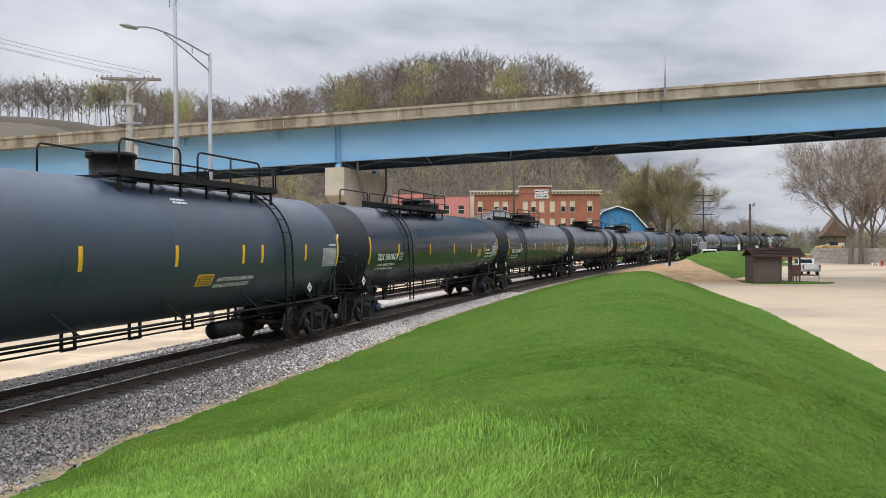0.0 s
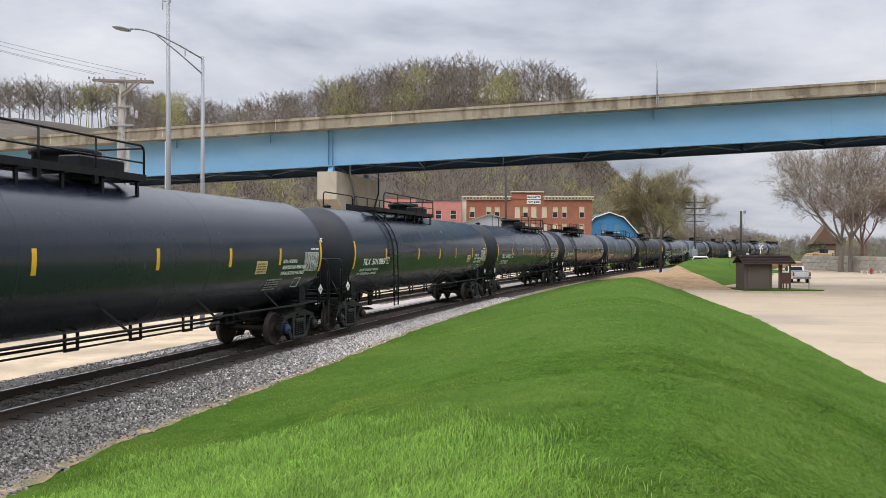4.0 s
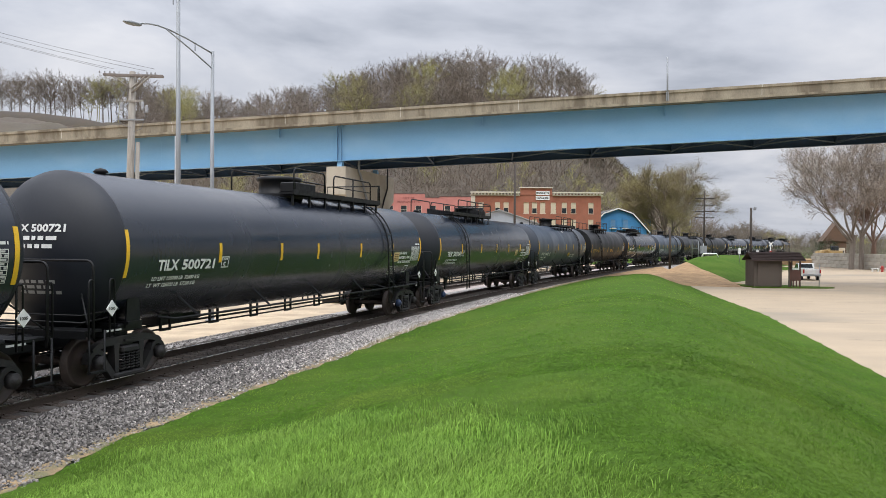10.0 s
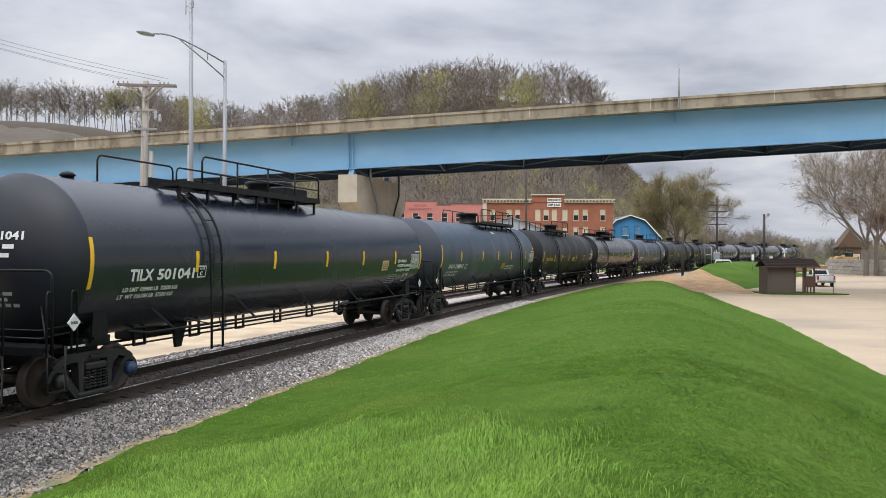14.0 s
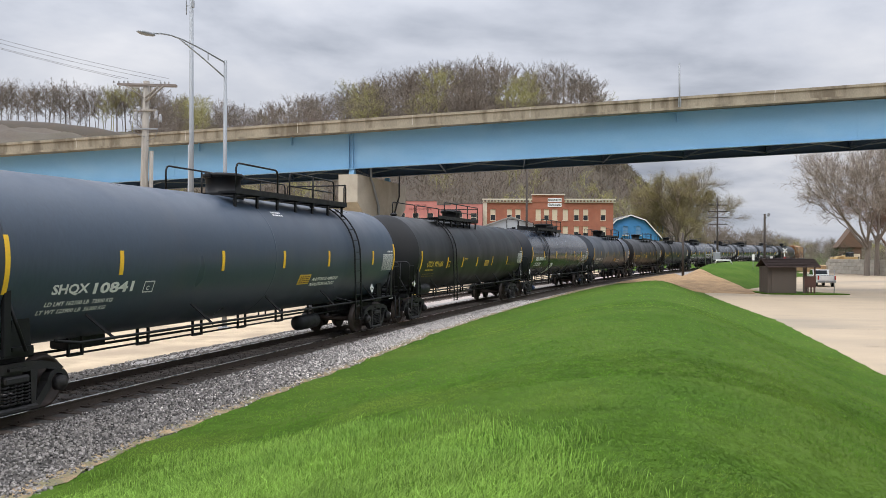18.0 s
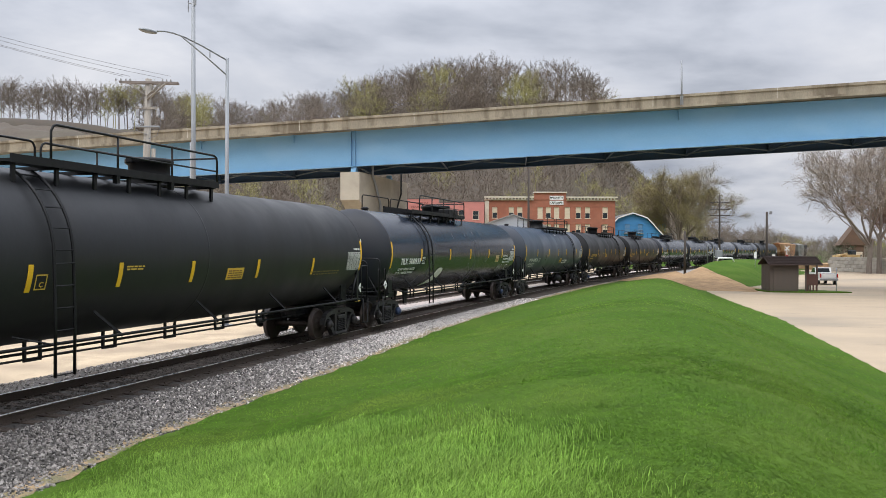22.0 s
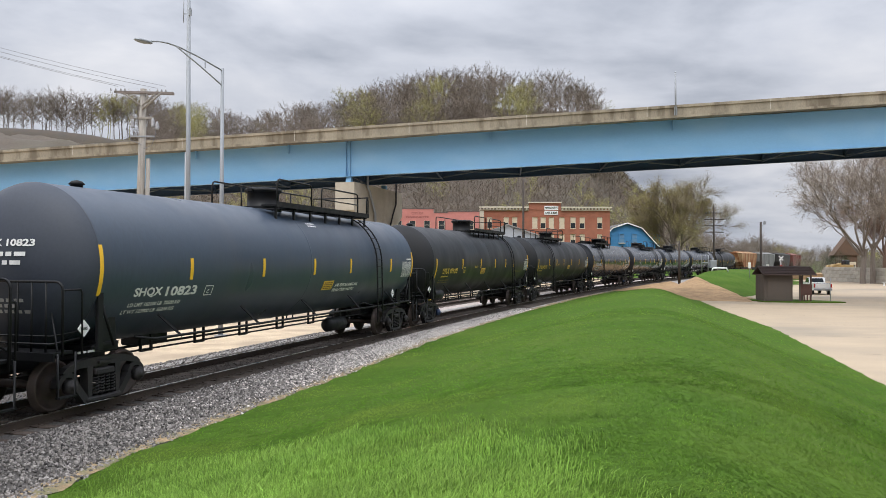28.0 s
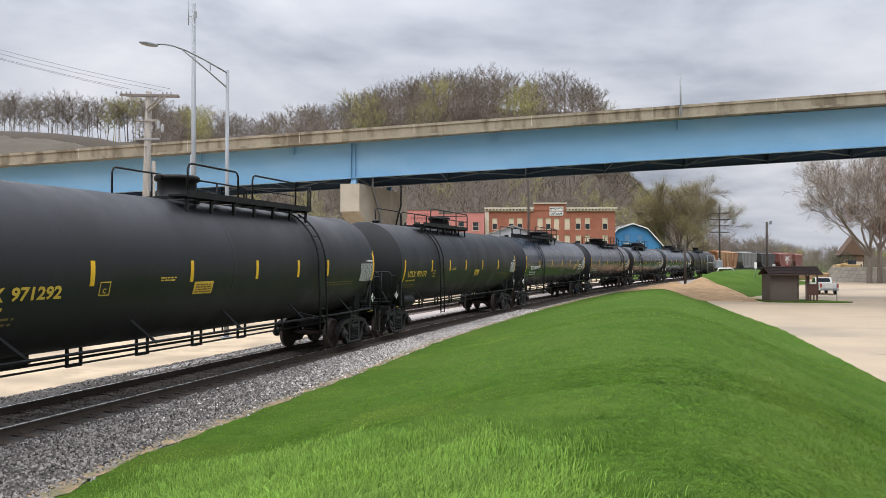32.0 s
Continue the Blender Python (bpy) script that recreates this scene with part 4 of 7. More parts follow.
def tank_car(kind, text, flip=False, blue=0, index=0, own=None):
    spec, full, half = {**SPEC[kind], **(own or {})}, LEN[kind], LEN[kind] / 2
    looks = {"T": "glossy black anhydrous ammonia tank car with white lettering", "S": "satin slate-grey ammonia tank car with white lettering", "U": "matt black tank car with yellow lettering"}
    car = thing("tank_car", looks[kind], "tank car", None, "tank cars of the train")
    x_of = lambda d: d - half
    part("tank", once(("tank", kind), lambda: tank_mesh(kind)), None, car)
    for sg in (1, -1):
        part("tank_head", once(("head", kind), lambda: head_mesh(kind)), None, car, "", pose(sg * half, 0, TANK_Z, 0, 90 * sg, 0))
    for q in (0.34, 0.66) if kind == "T" else (0.5,):
        part("weld_seam", once(("seam", kind), lambda: seam_mesh(kind)), None, car, "", pose(-half + full * q, 0, TANK_Z, 0, 90, 0))
    # conspicuity tape
    stripes = spec["stripes"]
    for d in stripes:
        part("tape", once(("tape", kind, d), lambda: wrapped(x_of(d) - 0.05, x_of(d) + 0.05, 2.26 - spec.get("drop", 0), 2.70 - spec.get("drop", 0)).mesh("tape", YELLOW)), None, car, "yellow reflective tape")
    for d in (0.28 if kind == "U" else 0.02, full - 0.02):
        low_end, high_end = (1.80, 2.70) if kind == "U" and d < 1 else (2.03, 2.94)
        part("tape", once(("endtape", kind, d), lambda: wrapped(x_of(d) - 0.045, x_of(d) + 0.045, low_end, high_end, rows=8).mesh("tape", YELLOW)), None, car, "long yellow reflective tape")
    # lettering
    ink = spec["ink"]
    if text:
        mark, num = text.split()
        split = spec["x0"] + (spec["x1"] - spec["x0"]) * (0.40 if kind == "T" else 0.48)
        tank_text(mark, x_of(spec["x0"]), spec["z"], (split - 0.12) - spec["x0"], spec["h"], ink, car, "reporting mark")
        tank_text(num, x_of(split), spec["z"], spec["x1"] - split, spec["h"], ink, car, "car number")
    z = spec["z"]
    if kind == "T":
        ld_text, lt_text = spec.get("weights", ("160000 LB  72500 KG", "126000 LB  57200 KG"))
        lead = spec.get("lead", -0.10)
        tank_text("LD LMT " + ld_text, x_of(spec["x0"] + lead), z - 0.20, 1.62, 0.085, ink, car, "stencilled load limit")
        tank_text("LT  WT " + lt_text, x_of(spec["x0"] + lead - 0.08), z - 0.33, 1.62, 0.085, ink, car, "stencilled light weight")
    elif "weights" in spec:
        tank_text("LD LMT " + spec["weights"][0], x_of(spec["x0"] - 0.05), z - 0.17, 1.60, 0.080, ink, car, "stencilled load limit")
        tank_text("LT WT " + spec["weights"][1], x_of(spec["x0"] - 0.15), z - 0.30, 1.60, 0.080, ink, car, "stencilled light weight")
    elif kind == "U":
        print_rows(x_of(spec["x0"] - 0.06), x_of(spec["x0"] + 0.85), z - 0.14, z - 0.07, 1, ink, car, "small yellow print", 11, False, 0.75, 0.03)
        print_rows(x_of(spec["x0"] - 0.16), x_of(spec["x0"] + 1.15), z - 0.38, z - 0.20, 2, DIM_INK, car, "worn stencilled weights", index, False, 0.42, 0.05)
    else:
        print_rows(x_of(spec["x0"] - 0.1), x_of(spec["x0"] + 1.5), z - 0.36, z - 0.10, 2, ink, car, "stencilled weights", index, False)
    bx = spec["box"]
    box_outline(x_of(bx[0]), x_of(bx[1]), bx[2], bx[3], 0.022, ink, car, "stencilled clearance box")
    tank_text("C", x_of(bx[0]) + 0.08, bx[2] + 0.04, 0.09, 0.09, ink, car, "stencilled letter")
    if kind == "T":
        tank_text("PLATE", x_of(bx[0]) + 0.06, bx[2] + 0.165, 0.18, 0.045, ink, car, "stencilled word")
        nt = spec.get("note", 13.55)
        part("notice", once("noticeT", lambda: wrapped(-0.275, 0.275, 2.05, 2.38, 0.008).mesh("notice", CREAM)), None, car, "cream notice panel", pose(x_of(nt + 0.275), 0, 0))
        print_rows(x_of(nt + 0.05), x_of(nt + 0.5), 2.09, 2.35, 4, BROWN_INK, car, "small print", 5, False)
        tank_text("SR-9292", x_of(14.95), 2.30, 0.85, 0.10, ink, car, "stencilled permit")
        tank_text("ANHYDROUS AMMONIA", x_of(14.95), 2.14, 1.45, 0.10, ink, car, "hazard lettering")
        tank_text("INHALATION HAZARD", x_of(14.95), 1.98, 1.40, 0.10, ink, car, "hazard lettering")
        print_rows(x_of(14.3), x_of(15.2), 1.60, 1.92, 5, GREY_INK, car, "small print", 6)
        box_outline(x_of(15.9), x_of(16.3), 1.62, 1.88, 0.02, ink, car, "stencilled box")
        tx = 16.25
    elif kind == "S":
        nt = spec.get("note", 9.15)
        part("notice", once("noticeS", lambda: wrapped(-0.325, 0.325, 1.80, 2.06, 0.008).mesh("notice", GOLD)), None, car, "yellow notice panel", pose(x_of(nt + 0.325), 0, 0))
        print_rows(x_of(nt + 0.05), x_of(nt + 0.6), 1.83, 2.04, 4, BROWN_INK, car, "small print", 7, False)
        tank_text("ANHYDROUS AMMONIA", x_of(nt + 0.80), 1.87, 1.65, 0.095, ink, car, "hazard lettering")
        tank_text("INHALATION HAZARD", x_of(nt + 0.75), 1.73, 1.55, 0.095, ink, car, "hazard lettering")
        print_rows(x_of(8.75), x_of(9.25), 3.60, 3.74, 2, ink, car, "white stencil marks", 8, False)
        tx = 15.35
    else:
        nd = spec.get("note", 6.75 if index == 9 else 8.95)
        print_rows(x_of(5.6), x_of(6.1), 2.30, 2.40, 2, ink, car, "small yellow print", 13, False)
        part("notice", wrapped(x_of(nd), x_of(nd + 0.68), 2.0, 2.26, 0.008), GOLD, car, "yellow notice panel")
        print_rows(x_of(nd + 0.05), x_of(nd + 0.63), 2.03, 2.23, 4, BROWN_INK, car, "small print", 9, False)
        print_rows(x_of(13.1), x_of(14.9), 1.98, 2.12, 2, DIM_INK, car, "small yellow print", 10, False, 0.4, 0.05)
        tx = 15.4
    # test table: white rules with dark cells
    rules = Mk()
    for i in range(9):
        zz = 2.06 + i * 0.065
        rules.add([(x_of(tx), side_y(zz, 0.013), zz), (x_of(tx + 0.92), side_y(zz, 0.013), zz), (x_of(tx + 0.92), side_y(zz + 0.011, 0.013), zz + 0.011), (x_of(tx), side_y(zz + 0.011, 0.013), zz + 0.011)], [(0, 1, 2, 3)])
    for i in range(6):
        xx = x_of(tx) + (0.92 - 0.012) * (i + 0.9 * (i > 0)) / 5.9
        for j in range(4):
            za, zb = 2.06 + 0.1328 * j, 2.06 + 0.1328 * (j + 1)
            rules.add([(xx, side_y(za, 0.013), za), (xx + 0.012, side_y(za, 0.013), za), (xx + 0.012, side_y(zb, 0.013), zb), (xx, side_y(zb, 0.013), zb)], [(0, 1, 2, 3)])
    part("test_table", rules, WHITE_INK, car, "white stencilled test table")
    print_rows(x_of(tx + 0.42), x_of(tx + 0.92), 2.66, 2.73, 1, WHITE_INK, car, "small print", 14, False, 0.7, 0.03)
    print_rows(x_of(tx + 0.04), x_of(tx + 0.9), 2.082, 2.602, 8, PALE_INK, car, "small print", 12, False, 0.5, 0.045)
    # the number again on the dished end
    if text:
        flat, faces = once(("text", text, 1.30, 0.15), lambda: lettering(text, 1.30, 0.15, ink))

        def on_head(a, z):
            r = math.hypot(a, z)
            return (-half - float(np.interp(r, [0.01, 0.178, 0.478, 0.778, 1.078, 1.278, 1.418], [0.69, 0.68, 0.64, 0.57, 0.46, 0.35, 0.23])) - 0.014, a, TANK_Z + z)

        part("lettering", Mk().add([on_head(0.65 - px, pz + 0.33) for px, _, pz in flat], faces), ink, car, "car number on the end")
        for k, (wd, zz, hh) in enumerate(((0.95, 0.18, 0.075), (0.60, 0.03, 0.075), (0.9, -0.62, 0.06), (0.7, -0.72, 0.06), (0.8, -0.82, 0.06))):
            rnd, words, a = random.Random(40 + k), Mk(), wd / 2
            while a > -wd / 2:
                e = a - rnd.uniform(0.08, 0.22)
                words.add([on_head(a, zz), on_head(e, zz), on_head(e, zz + hh), on_head(a, zz + hh)], [(0, 1, 2, 3)])
                a = e - 0.05
            part("end_print", words, GREY_INK if k > 1 else ink, car, "row of small print")
    # dome, deck, rails, ladder
    ld = full - spec["ladder"] if flip else spec["ladder"]
    lo, hi = (ld - 0.5, half + 1.1) if ld < half else (half - 1.1, ld + 0.5)
    dw = 1.0 if kind == "T" else 0.73
    dome = part("valve_housing", once(("dome", kind), lambda: Mk().lathe([(w * dw, z) for w, z in ((0.70, 4.0), (0.70, 4.10), (0.60, 4.12), (0.60, 4.50), (0.66, 4.52), (0.66, 4.60), (0.60, 4.63), (0.2, 4.66), (0.02, 4.66))], 28).mesh("valve_housing", FITTING)), None, car)
    if kind != "T":
        part("lid", once("lid", lambda: Mk().lathe([(0.51, 4.54), (0.51, 4.62), (0.47, 4.65), (0.02, 4.67)], 28).box((0.50, 0, 4.60), (0.14, 0.2, 0.16), None, 0.02).box((-0.51, 0.1, 4.58), (0.12, 0.16, 0.12), None, 0.02).mesh("lid", FITTING)), None, dome)
    deck = Mk()
    for y in (-0.80, 0.80):
        deck.box((x_of((lo + hi) / 2), y, 4.11), (hi - lo, 0.46, 0.05))
        deck.box((x_of((lo + hi) / 2), y * 1.29, 4.14), (hi - lo, 0.02, 0.14))
    for xx in np.linspace(x_of(lo) + 0.15, x_of(hi) - 0.15, 7):
        deck.box((float(xx), 0, 4.075), (0.08, 2.05, 0.06))
        for y in (-0.93, 0.93):
            deck.box((float(xx), y, 3.93), (0.07, 0.05, 0.34))
    part("platform", deck, FITTING, car, "walkway grating over the tank")
    if kind == "T":
        part("kick_plate", Mk().box((x_of((lo + hi) / 2) + 0.4, 0.66, 4.28), (hi - lo - 1.6, 0.03, 0.26)).box((x_of(half), -0.62, 4.30), (1.3, 0.5, 0.3), None, 0.03), FITTING, car)
    a, b = x_of(lo) + 0.05, x_of(hi) - 0.05
    lx = x_of(ld)
    if ld < half:
        part("handrail", handrail(lx + 0.36, b, -1.02), FITTING, car)
        part("handrail", handrail(a - 0.1, lx + 2.1, 1.02, 1), FITTING, car)
        part("handrail", handrail(lx + 2.25, b + 0.1, 1.02, 1), FITTING, car)
    else:
        part("handrail", handrail(a, x_of(half) + 0.95, -1.02, 1), FITTING, car)
        part("handrail", handrail(x_of(half) + 1.6, lx - 0.42, -1.02), FITTING, car)
        part("handrail", handrail(a + 0.1, lx + 0.3, 1.02, 1), FITTING, car)
        part("handrail", handrail(lx + 0.32, b, -1.02, 1, 4.75), FITTING, car)
    end = Mk().tube([(b, -1.02, 4.1), (b, -1.02, 4.75), (b, 1.02, 4.75), (b, 1.02, 4.1)], 0.022, 6)
    part("end_rail", end, FITTING, car)
    part("ladder", once("ladder", lambda: ladder_mesh(0.62)), None, car, "", pose(lx, 0, 0))
    part("ladder", once("ladder", lambda: ladder_mesh(0.62)), None, car, "", pose(-lx if abs(lx) > 99 else lx, 0, 0, 0, 0, 180))
    part("pressure_vent", Mk().lathe([(0.12, 3.98), (0.12, 4.12), (0.16, 4.14), (0.10, 4.2), (0.02, 4.22)], 12, pose(-half + 1.1, 0, 0)), FITTING, car)
    # underframe
    for sg, nm in ((-1, 0), (1, 1)):
        xb = sg * (half - INSET)
        sill = Mk().box((sg * (half + 0.05), 0, 0.86), (3.6, 0.36, 0.34), None, 0.03)
        sill.box((xb, 0, 1.05), (0.7, 2.3, 0.16), None, 0.03)
        part("stub_sill", sill, FITTING, car)
        for y in (-1, 1):
            sad = Mk()
            sad.prism([(xb - 0.22, 1.05), (xb + 0.22, 1.05), (xb + 0.16, 1.75), (xb - 0.16, 1.75)], y * 1.18 - 0.02, y * 1.18 + 0.02)
            sad.box((xb, y * 0.9, 1.14), (0.42, 0.7, 0.06))
            part("saddle", sad, FITTING, car)
        coup = Mk().box((sg * (half + 1.02), 0, 0.86), (0.56, 0.14, 0.18), None, 0.03).box((sg * (half + 1.22), 0.06, 0.86), (0.20, 0.30, 0.30), None, 0.05)
        part("coupler", coup, IRON, car)
        plat = Mk().box((sg * (half + 0.62), 0, 1.08), (0.55, 2.5, 0.05))
        plat.box((sg * (half + 0.88), 0, 1.04), (0.04, 2.7, 0.14))
        plat.tube([(sg * (half + 0.45), -1.40, 1.1), (sg * (half + 0.45), -1.40, 0.35), (sg * (half + 0.85), -1.40, 0.35), (sg * (half + 0.85), -1.40, 1.1)], 0.02, 6)
        plat.box((sg * (half + 0.65), -1.40, 0.36), (0.4, 0.10, 0.03))
        part("end_platform", plat, FITTING, car)
        x0, x1 = sg * (half + 0.75), sg * (half + 0.86)
        top = 2.37 if kind == "T" else 2.30
        bend = [(0.14 * math.sin(q * math.pi / 8), 0.14 * (1 - math.cos(q * math.pi / 8))) for q in range(5)]
        pts = [(x0, -1.40, 1.05)] + [(x0, -1.40 + c, top - 0.14 + q) for q, c in bend] + [(x0, 1.40 - c, top - 0.14 + q) for q, c in bend[::-1]] + [(x0, 1.40, 1.05)]
        part("end_handrail", Mk().tube(pts, 0.024, 8), FITTING, car)
        if kind == "T":
            for xa, ya in ((x1, -1.40), (sg * (half + 0.27), -1.36), (x1, 1.40)):
                part("grab_iron", Mk().tube([(xa, ya, 0.95), (xa, ya, 1.97), (xa - sg * 0.03, ya, 2.02), (xa - sg * 0.10, ya, 2.02), (xa - sg * 0.13, ya, 1.97), (xa - sg * 0.13, ya, 0.95)], 0.020, 6), FITTING, car)
        else:
            for yy in (-1.05, -0.75, -0.45):
                part("upright", Mk().tube([(x0, yy, 1.05), (x0, yy, top)], 0.020, 6), FITTING, car)
            part("side_rail", Mk().tube([(sg * (half + 0.30), -1.40, 1.05), (sg * (half + 0.30), -1.40, 2.10), (sg * (half + 0.34), -1.40, 2.16), (x0, -1.40, 2.16)], 0.020, 6), FITTING, car)
        hose = [(sg * (half + 0.95), 0.3, 0.80), (sg * (half + 1.05), 0.32, 0.55), (sg * (half + 1.2), 0.3, 0.38), (sg * (half + 1.3), 0.2, 0.42)]
        part("air_hose", Mk().tube(hose, 0.03, 8), BLACK, car)
        part("pipe_run", Mk().tube([(sg * (half + 0.2), -1.25, 1.30), (sg * (half + 0.85), -1.25, 1.26), (sg * (half + 0.9), 1.2, 1.26)], 0.016, 6).tube([(sg * (half - 0.3), -1.1, 1.42), (sg * (half + 0.6), -1.0, 1.36), (sg * (half + 0.7), 1.0, 1.36)], 0.016, 6), FITTING, car)
        part("step_stencil", Mk().box((sg * (half + 0.02), -1.35, 1.06), (0.16, 0.012, 0.035)).box((sg * (half + 0.24), -1.35, 1.06), (0.20, 0.012, 0.035)), PALE_INK if kind != "U" else YELLOW_INK, car, "row of small stencil print")
        part("end_brace", Mk().tube([(x1, -1.4, 1.15), (sg * (half + 0.2), -0.6, 2.0)], 0.018, 6), FITTING, car)
        if kind != "T":
            post = Mk().box((sg * (half - 0.1), -1.42, 1.62), (0.14, 0.07, 1.1), None, 0.01).tube([(sg * (half - 0.5), -1.40, 1.12), (sg * (half - 0.15), -1.42, 1.9)], 0.03, 6)
            part("corner_post", post, FITTING, car)
        sign = Mk()
        d = 0.15
        cx, cz = sg * (half - 1.7) if sg > 0 and kind == "S" else sg * (half + 0.25), 1.48
        sign.add([(cx - d, -1.40, cz), (cx, -1.40, cz - d), (cx + d, -1.40, cz), (cx, -1.40, cz + d), (cx - d, -1.385, cz), (cx, -1.385, cz - d), (cx + d, -1.385, cz), (cx, -1.385, cz + d)], [(0, 1, 2, 3), (7, 6, 5, 4), (0, 4, 5, 1), (1, 5, 6, 2), (2, 6, 7, 3), (3, 7, 4, 0)])
        sg_ob = part("hazard_diamond", sign, WHITE_INK, car, "white diamond hazard placard")
        if sg > 0 or kind != "U":
            flat, faces = once(("text", "1005", 0.16, 0.055), lambda: lettering("1005", 0.16, 0.055, FITTING))
            part("placard_number", Mk().add([(px + cx - 0.08, -1.404, pz + cz - 0.03) for px, _, pz in flat], faces), FITTING, sg_ob, "black hazard number")
    # side pipe, brake line, brackets and struts
    part("side_pipe", Mk().tube([(-half + 1.2, -1.30, 1.20), (-half + 1.6, -1.45, 1.13), (half - 1.6, -1.45, 1.13), (half - 0.2, -1.45, 1.16)], 0.028, 8), FITTING, car)
    part("brake_line", Mk().tube([(-half + 1.9, -0.55, 0.80), (half - 1.9, -0.55, 0.80)], 0.022, 6), FITTING, car)
    x = -half + 2.5
    while x < half - 2.6:
        part("bracket", once("bracket", lambda: Mk().box((-0.17, -0.55, 0.93), (0.045, 0.05, 0.34)).box((0.17, -0.55, 0.93), (0.045, 0.05, 0.34)).box((0, -0.55, 0.77), (0.38, 0.05, 0.03)).mesh("bracket", FITTING)), None, car, "", pose(x, 0, 0))
        x += 1.9
    x = -half + 2.0
    while x < half - 1.4:
        part("strut", once("strut", lambda: Mk().box((0, 0, 0), (0.05, 0.02, 0.72), pose(0.25, -1.33, 1.34, -18, -46, 0)).mesh("strut", FITTING)), None, car, "", pose(x, 0, 0))
        x += 3.1
    gear = Mk().box((-half + 3.3, 0.1, 0.95), (1.0, 0.5, 0.28), None, 0.04).tube([(-half + 2.0, 0.2, 0.78), (half - 2.0, 0.2, 0.78)], 0.03, 6)
    if kind == "T" and not flip:
        gear.prism([(-half + 3.9, 0.55), (-half + 4.1, 0.55), (-half + 4.35, 1.15), (-half + 3.8, 1.15)], -0.42, -0.36)
    part("brake_gear", gear, FITTING, car)
    ax = half - 5.1 if kind == "S" else (-half + 0.95 if kind == "U" else -half + 4.9)
    az, ay = (0.66, -0.75) if kind == "S" else ((1.22, -1.22) if kind == "U" else (0.9, 0.7))
    part("air_reservoir", Mk().lathe([(0.02, -0.62), (0.14, -0.60), (0.21, -0.52), (0.21, 0.52), (0.14, 0.60), (0.02, 0.62)], 20, pose(ax, ay, az, 0, 90, 0)), FITTING, car)
    sets = []
    for sg in (-1, 1):
        bg, ws = bogie(sg * (half - INSET), car, sg, blue if sg == -1 else (-1 if index % 2 and kind == "T" else 0))
        sets += ws
    return car, sets


def train_shift(t):
    """How far the train has come, in metres."""
    return 5.1144 * t + 0.0099 * t * t + 0.000021 * t ** 3 - float(np.interp(t, [0.5 * k for k in range(len(SURGE))], SURGE)) / 100


# slack running in and out along the train, in centimetres every half second
SURGE = (0, 4, 6, 4, 0, -18, -13, -8, 2, 9, 15, 17, 11, 5, -14, -16, 0, 4, 3, -16, -12, -16, -24, -12, 2, 8, 8, 6, 2, 4, 8, 12, 16, 20,
         0, 6, 0, -8, -28, -12, 4, 8, -4, 2, 12, 20, 11, 9, -14, -6, -9, -4, 3, 6, 8, 8, 8, 8, 9, 6, 5, 3, -16, -4, -5)


def car_pose(mid, reach):
    a, b = line(mid - reach), line(mid + reach)
    d = b - a
    return Matrix.Translation((a + b) / 2) @ Matrix.Rotation(math.atan2(d.y, d.x), 4, "Z")


HOPPER_PAINT = [("tan", material("faded_tan_hopper_paint", (0.46, 0.30, 0.17), 0.8, 0, 0.15, 1, 20, 0.1, (0.24, 0.085, 0.032), 0.9, 0.9, 0.3, stretch=(1.2, 1, 0.25), stain_from=0.46, stain_to=0.58)),
                ("grey", material("faded_grey_hopper_paint", (0.22, 0.22, 0.21), 0.75, 0, 0.12, 1, 20, 0.1, (0.12, 0.10, 0.09), 0.9, 0.6, stretch=(1, 1, 0.3))),
                ("dark grey", material("dark_hopper_paint", (0.07, 0.065, 0.065), 0.75, 0, 0.15, 1, 20, 0.1)),
                ("red-brown", material("red_brown_hopper_paint", (0.24, 0.085, 0.07), 0.75, 0, 0.15, 1, 20, 0.1, (0.36, 0.20, 0.17), 0.8, 0.5)),
                ("red-brown", None)]
HOPPER = 16.0


def hopper_car(colour, paint, index):
    car = thing("covered_hopper", f"{colour} ribbed covered hopper car with rust streaks", "hopper car", None, "hopper cars of the train")
    h = HOPPER / 2
    body = Mk().prism([(-h + 3.2, 1.0), (h - 3.2, 1.0), (h - 1.7, 2.3), (h - 1.0, 3.98), (-h + 1.0, 3.98), (-h + 1.7, 2.3)], -1.5, 1.5)
    part("body", body, paint, car)
    part("roof", Mk().add([(-h + 0.9, -1.55, 4.0), (h - 0.9, -1.55, 4.0), (h - 0.9, 0, 4.3), (-h + 0.9, 0, 4.3), (h - 0.9, 1.55, 4.0), (-h + 0.9, 1.55, 4.0)], [(0, 1, 2, 3), (3, 2, 4, 5), (0, 3, 5), (1, 4, 2)]), paint, car)
    rib = Mk().box((0, 0, 0), (0.10, 0.08, 2.4)).mesh("rib", paint)
    x = -h + 2.0
    while x < h - 1.7:
        part("rib", rib, None, car, "", pose(x, -1.53, 2.75))
        x += 1.25
    part("hatch", Mk().box((0, 0, 4.34), (HOPPER - 3, 0.6, 0.12), None, 0.03), paint, car)
    part("side_sill", Mk().box((0, -1.45, 1.05), (HOPPER, 0.12, 0.25)).box((0, 1.45, 1.05), (HOPPER, 0.12, 0.25)).box((0, 0, 0.9), (HOPPER + 1.4, 0.4, 0.3)), FITTING, car)
    for k in (-3.4, 0, 3.4):
        part("discharge_gate", Mk().prism([(k - 0.4, 0.35), (k + 0.4, 0.35), (k + 1.3, 1.0), (k - 1.3, 1.0)], -1.0, 1.0), paint, car)
    sets = []
    for sg in (-1, 1):
        sets += bogie(sg * (h - 1.4), car, sg, 0)[1]
    return car, sets


